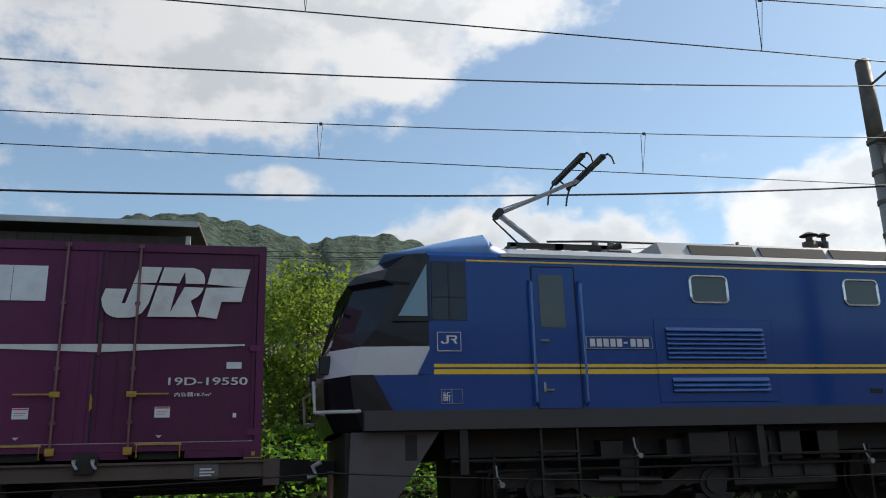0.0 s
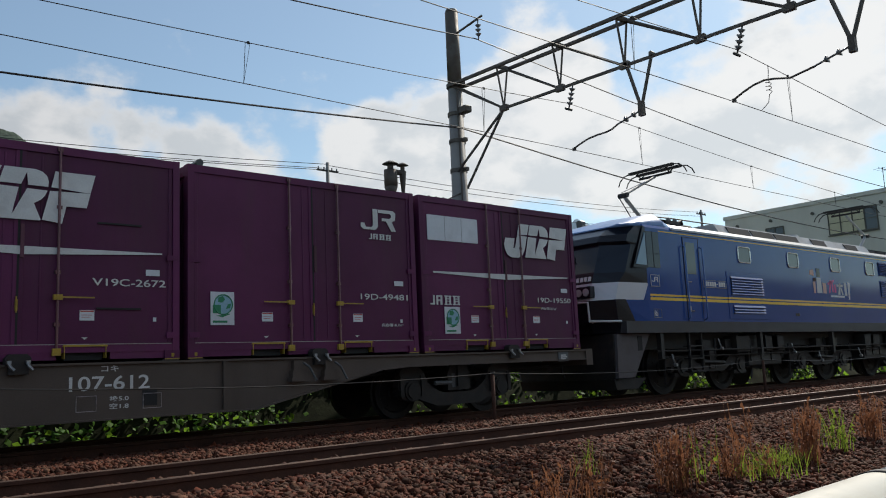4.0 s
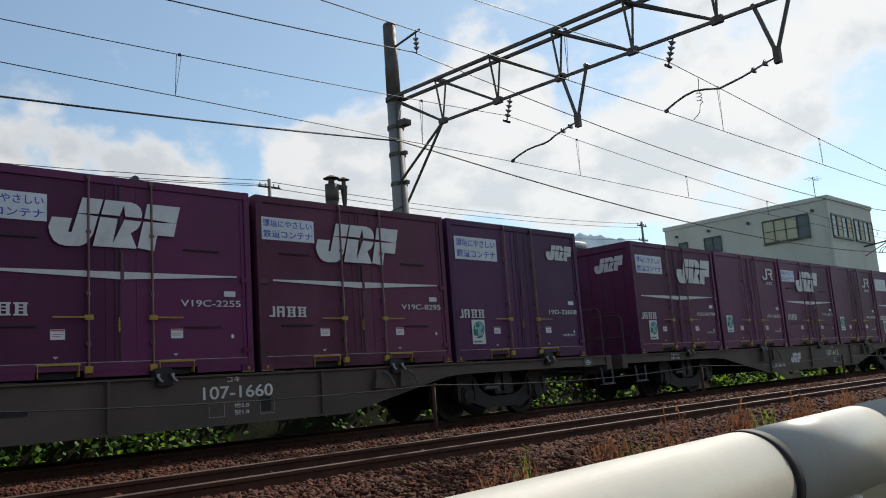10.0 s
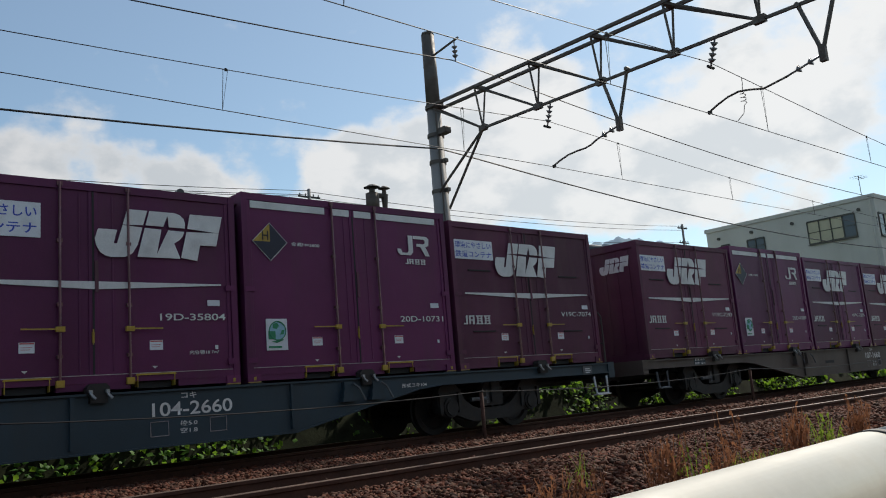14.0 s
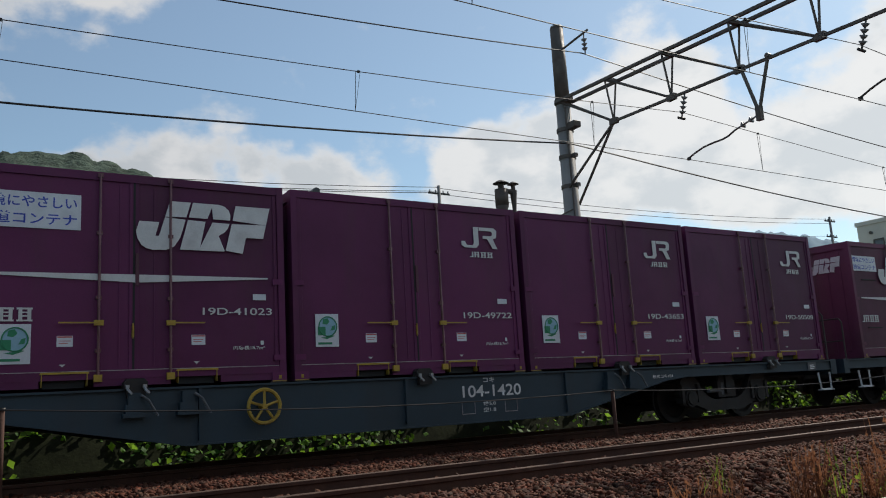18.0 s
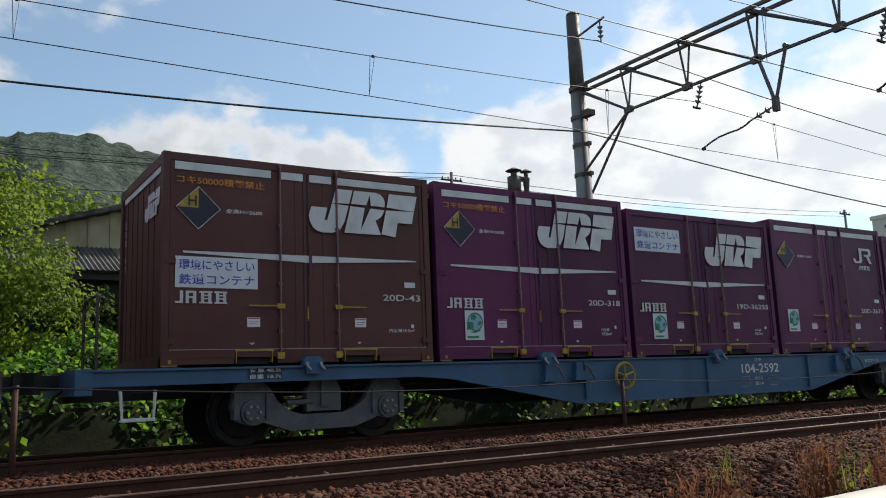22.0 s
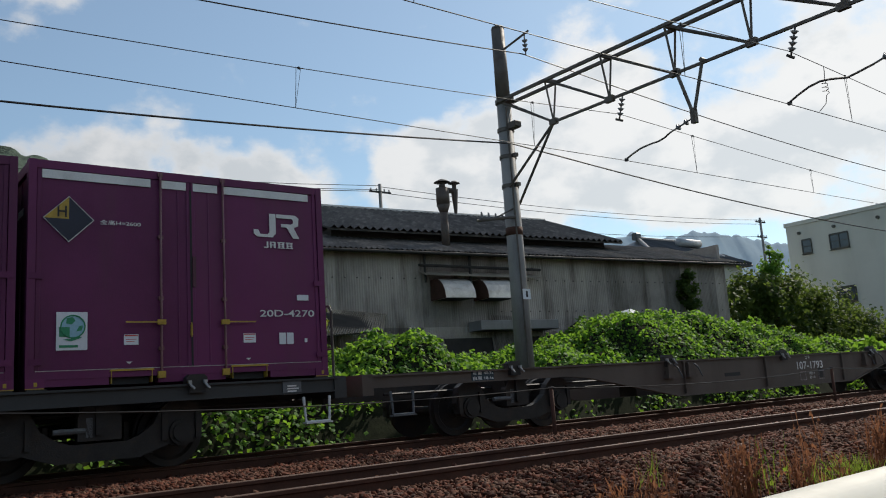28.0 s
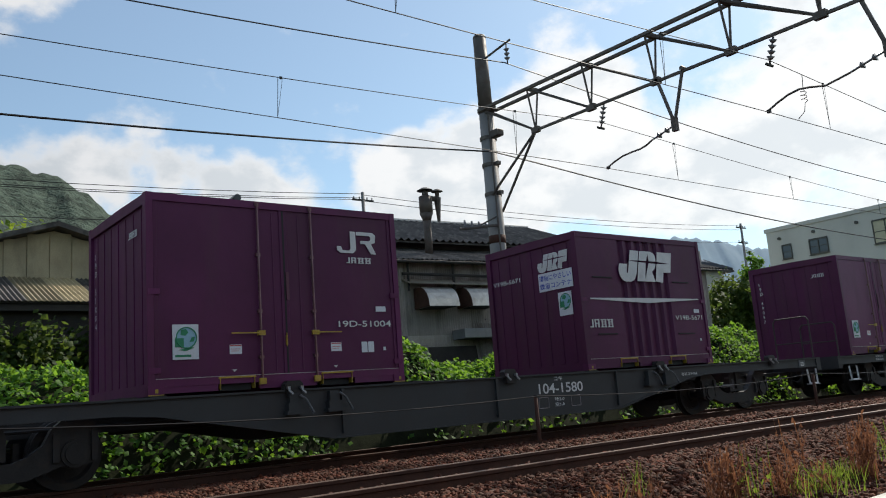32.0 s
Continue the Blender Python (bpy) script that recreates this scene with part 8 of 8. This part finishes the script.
        part("window_bar", Shape().box((a + b) / 2 - 0.01, (a + b) / 2 + 0.01, y - 0.012, y - 0.006, 2.58, 3.32).box(a, b, y - 0.012, y - 0.006, 2.86, 2.875), "loco_black", e)
        s = Shape().prism_y([(px(1.57), 2.62), (px(1.93), 2.62), (px(1.93), 3.28)], y - 0.03, y - 0.005)
        part("quarter_light", s, "sky_pane", e, "triangular front side window")
        part("cab_frame", Shape().prism_y([(px(1.50), 2.56), (px(1.97), 2.56), (px(1.97), 3.40), (px(1.90), 3.40)], y - 0.014, y - 0.001), "loco_black", e, "black window surround")
        x0, x1 = sorted((px(3.30), px(3.86)))
        door = part("cab_door", Shape().box(x0, x1, y - 0.008, y, 1.50, 3.28), "loco_blue", e, "blue cab door", bevel=0.004)
        part("door_gap", Shape().box(x0 - 0.014, x0, y - 0.010, y, 1.50, 3.29).box(x1, x1 + 0.014, y - 0.010, y, 1.50, 3.29).box(x0, x1, y - 0.010, y, 3.28, 3.292), "seal", door)
        part("amber_stripe", Shape().box(x0, x1, y - 0.0105, y - 0.008, 2.005, 2.045), "amber", door)
        part("amber_stripe", Shape().box(x0, x1, y - 0.0105, y - 0.008, 1.92, 1.98), "amber", door)
        w0, w1 = sorted((px(3.38), px(3.71)))
        part("door_window", Shape().box(w0, w1, y - 0.014, y - 0.008, 2.50, 3.18), "window_pale", door, "pale door window")
        part("door_handle", Shape().rod((px(3.36), y - 0.03, 2.33), (px(3.47), y - 0.03, 2.33), 0.014, 6).rod((px(3.40), y - 0.03, 1.72), (px(3.50), y - 0.03, 1.72), 0.014, 6).box(*sorted((px(3.37), px(3.40))), y - 0.02, y - 0.008, 1.70, 1.82), "steel_grey", door, "bright door handle")
        for x in (3.26, 3.92):
            part("grab_rail", Shape().path([(px(x), y - 0.01, 3.10), (px(x), y - 0.07, 3.06), (px(x), y - 0.07, 1.58), (px(x), y - 0.01, 1.54)], 0.018, 7), "slat", e, "glossy blue grab rail")
        # plates: number as plain bars, company mark as plain shapes, depot letter
        p0, p1 = sorted((px(3.97), px(4.87)))
        plate = part("plate", Shape().box(p0, p1, y - 0.006, y, 2.24, 2.39), "loco_blue", e, "dark plate with bright characters shown as bars")
        part("plate_rim", Shape().path([(p0, y - 0.008, 2.24), (p1, y - 0.008, 2.24), (p1, y - 0.008, 2.39), (p0, y - 0.008, 2.39), (p0, y - 0.008, 2.24)], 0.008, 5), "steel_grey", plate)
        for i in range(9):
            c = p0 + 0.05 + i * 0.092
            if i == 5:
                part("plate_bar", Shape().box(c, c + 0.05, y - 0.012, y - 0.006, 2.305, 2.325), "white_mark", plate)
            else:
                part("plate_bar", Shape().box(c, c + 0.068, y - 0.012, y - 0.006, 2.265, 2.365), "white_mark", plate)
        p0, p1 = sorted((px(2.05), px(2.34)))
        mark = part("mark_plate", Shape().box(p0, p1, y - 0.006, y, 2.20, 2.43), "loco_blue", e, "dark plate with a white mark")
        part("plate_rim", Shape().path([(p0, y - 0.008, 2.20), (p1, y - 0.008, 2.20), (p1, y - 0.008, 2.43), (p0, y - 0.008, 2.43), (p0, y - 0.008, 2.20)], 0.007, 5), "white_mark", mark)
        put("company_mark", stored("mark_loco", mark_shapes, 0.20, 0.10), mark, p0 + 0.045, y - 0.008, 2.29)
        p0, p1 = sorted((px(2.08), px(2.34)))
        dep = part("depot_plate", Shape().box(p0, p1, y - 0.004, y, 1.57, 1.74), "loco_blue", e)
        part("plate_rim", Shape().path([(p0, y - 0.005, 1.57), (p1, y - 0.005, 1.57), (p1, y - 0.005, 1.74), (p0, y - 0.005, 1.74), (p0, y - 0.005, 1.57)], 0.005, 5).path([((p0 + p1) / 2, y - 0.005, 1.57), ((p0 + p1) / 2, y - 0.005, 1.74)], 0.004, 5), "steel_grey", dep)
        write("新", 0.12, "white_mark", dep, p0 + 0.015, y - 0.008, 1.595, 0.10, "depot_letter")
    # service panel and its louvres
    part("service_panel", Shape().box(4.92, 6.62, y - 0.010, y, 1.56, 2.63), "loco_blue", e, "bolted service panel", bevel=0.006)
    louvre(e, 5.07, 6.48, 2.10, 2.52, 7, y - 0.012)
    louvre(e, 5.10, 6.48, 1.68, 1.87, 3, y - 0.012)
    part("amber_stripe", Shape().box(4.92, 6.62, y - 0.0155, y - 0.010, 2.005, 2.045).box(4.92, 6.62, y - 0.0155, y - 0.010, 1.92, 1.98), "amber", e)
    for x in (5.50, 7.84, 10.18, 12.38):
        side_window(e, x, x + 0.54, 2.86, 3.22, y)
    for x0, x1 in ((13.28, 14.25), (14.55, 15.4)):
        louvre(e, x0, x1, 2.86, 3.26, 8, y)
        louvre(e, x0, x1, 2.24, 2.72, 9, y)
    for x in (8.0, 15.6):
        part("data_plate", Shape().box(x, x + 0.2, y - 0.004, y, 1.66, 1.72), "loco_black", e)
    # painted decoration: plain patches of colour
    art = part("painted_figures", Shape().sheet([(9.10, 2.25), (9.20, 2.25), (9.22, 2.55), (9.08, 2.55)], y), "peach", e, "painted patches of colour")
    part("paint_patch", Shape().sheet([(9.62, 2.26), (9.80, 2.26), (9.82, 2.52), (9.62, 2.54)], y), "peach", art)
    part("paint_patch", Shape().sheet([(8.95, 2.72), (9.18, 2.70), (9.16, 2.86), (8.97, 2.84)], y), "peach", art)
    part("paint_patch", Shape().sheet([(9.28, 2.26), (9.56, 2.26), (9.54, 2.66), (9.30, 2.66)], y), "white_mark", art)
    part("paint_patch", Shape().sheet([(9.32, 2.68), (9.52, 2.68), (9.52, 2.90), (9.32, 2.90)], y), "loco_black", art)
    part("paint_patch", Shape().sheet([(9.10, 2.56), (9.26, 2.56), (9.26, 2.64), (9.10, 2.64)], y), "rust", art)
    title = part("painted_title", Shape().sheet([(9.95, 2.28), (10.02, 2.28), (10.14, 2.60), (10.05, 2.62)], y).sheet([(9.92, 2.48), (10.30, 2.58), (10.30, 2.64), (9.92, 2.54)], y).sheet([(10.14, 2.30), (10.22, 2.30), (10.22, 2.56), (10.14, 2.56)], y).sheet([(10.28, 2.28), (10.38, 2.30), (10.36, 2.52), (10.28, 2.50)], y), "pink", e, "pink painted strokes")
    part("title_block", Shape().sheet([(10.48, 2.24), (10.60, 2.24), (10.66, 2.56), (10.58, 2.56)], y).sheet([(10.44, 2.46), (10.80, 2.46), (10.80, 2.52), (10.44, 2.52)], y).sheet([(10.72, 2.24), (10.80, 2.24), (10.70, 2.44), (10.64, 2.44)], y).sheet([(10.88, 2.22), (11.02, 2.22), (11.02, 2.58), (10.88, 2.58)], y).sheet([(11.10, 2.12), (11.17, 2.12), (11.25, 2.58), (11.10, 2.60)], y), "white_mark", title)
    part("title_bar", Shape().sheet([(10.02, 2.17), (10.86, 2.17), (10.86, 2.22), (10.02, 2.22)], y), "sign_white", title)
    # roof
    roof = part("roof_deck", Shape().prism_x([(-1.38, 3.46), (1.38, 3.46), (1.20, 3.58), (-1.20, 3.58)], 3.0, far - 3.0), "roof_grey", e, "grey roof deck")
    hatch = part("roof_hatch", Shape().prism_x([(-1.16, 3.57), (1.16, 3.57), (1.02, 3.80), (-1.02, 3.80)], 5.3, 13.6), "roof_grey", e, "pale grey roof housing")
    for x0, x1 in ((5.75, 6.75), (6.85, 7.9), (8.0, 9.2), (10.0, 10.8), (12.0, 12.8)):
        part("roof_grille", Shape().add([(x0, -1.155, 3.60), (x1, -1.155, 3.60), (x1, -1.075, 3.76), (x0, -1.075, 3.76), (x0, -1.12, 3.60), (x1, -1.12, 3.60), (x1, -1.03, 3.76), (x0, -1.03, 3.76)], [(0, 1, 2, 3), (4, 7, 6, 5), (0, 4, 5, 1), (1, 5, 6, 2), (2, 6, 7, 3), (3, 7, 4, 0)]), "seal", hatch, "dark mesh grille")
    for x in (4.75, 5.0, 7.1, 9.6, 13.9, 14.2):
        part("roof_insulator", Shape().rod((x, -0.2, 3.57), (x, -0.2, 4.02), 0.05, 10).rod((x, -0.2, 3.70), (x, -0.2, 3.73), 0.10, 10).rod((x, -0.2, 3.82), (x, -0.2, 3.85), 0.10, 10), "porcelain", roof)
    part("roof_cable", Shape().path([(4.0, -0.2, 4.0), (4.75, -0.2, 4.03), (5.0, -0.2, 4.03), (7.1, -0.2, 4.03), (9.6, -0.2, 4.03), (13.9, -0.2, 4.03), (15.5, -0.2, 4.0)], 0.016, 6), "dark_steel", roof)
    part("breaker", Shape().box(4.55, 5.15, -0.55, -0.1, 3.58, 3.82, 0.03).rod((4.7, -0.3, 3.8), (5.1, -0.3, 3.95), 0.05, 8), "dark_steel", roof)
    part("ventilator", Shape().rod((9.7, -0.7, 3.79), (9.7, -0.7, 3.90), 0.22, 16, 0.16), "roof_grey", roof)
    pantograph(e, 4.05, False)
    pantograph(e, far - 4.05, True)
    for x in (MIDDLE - 5.3, MIDDLE, MIDDLE + 5.3):
        loco_bogie(e, x)
    e.location = (RUN[0], TRACK, 0)
    MOVING.append((e, 0.0, 0.0))
    return e


locomotive()
bpy.data.objects.remove(FONT_OB)


def motions():
    """The whole train runs to the right and gathers speed; its wheels roll."""
    for ob, x, z in MOVING:
        walk(ob, [(t, pose(x + run, TRACK, z)) for t, run in enumerate(RUN)])
    for wheel, x, y, z, r in WHEELS:
        turns = int((RUN[-1] - RUN[0]) / (r * 1.45)) + 1
        runs = np.linspace(RUN[0], RUN[-1], turns + 1)
        walk(wheel, [(t, pose(x, y, z, 0, math.degrees((run - RUN[0]) / r), 0)) for t, run in zip(np.interp(runs, RUN, range(len(RUN))), runs)])


motions()
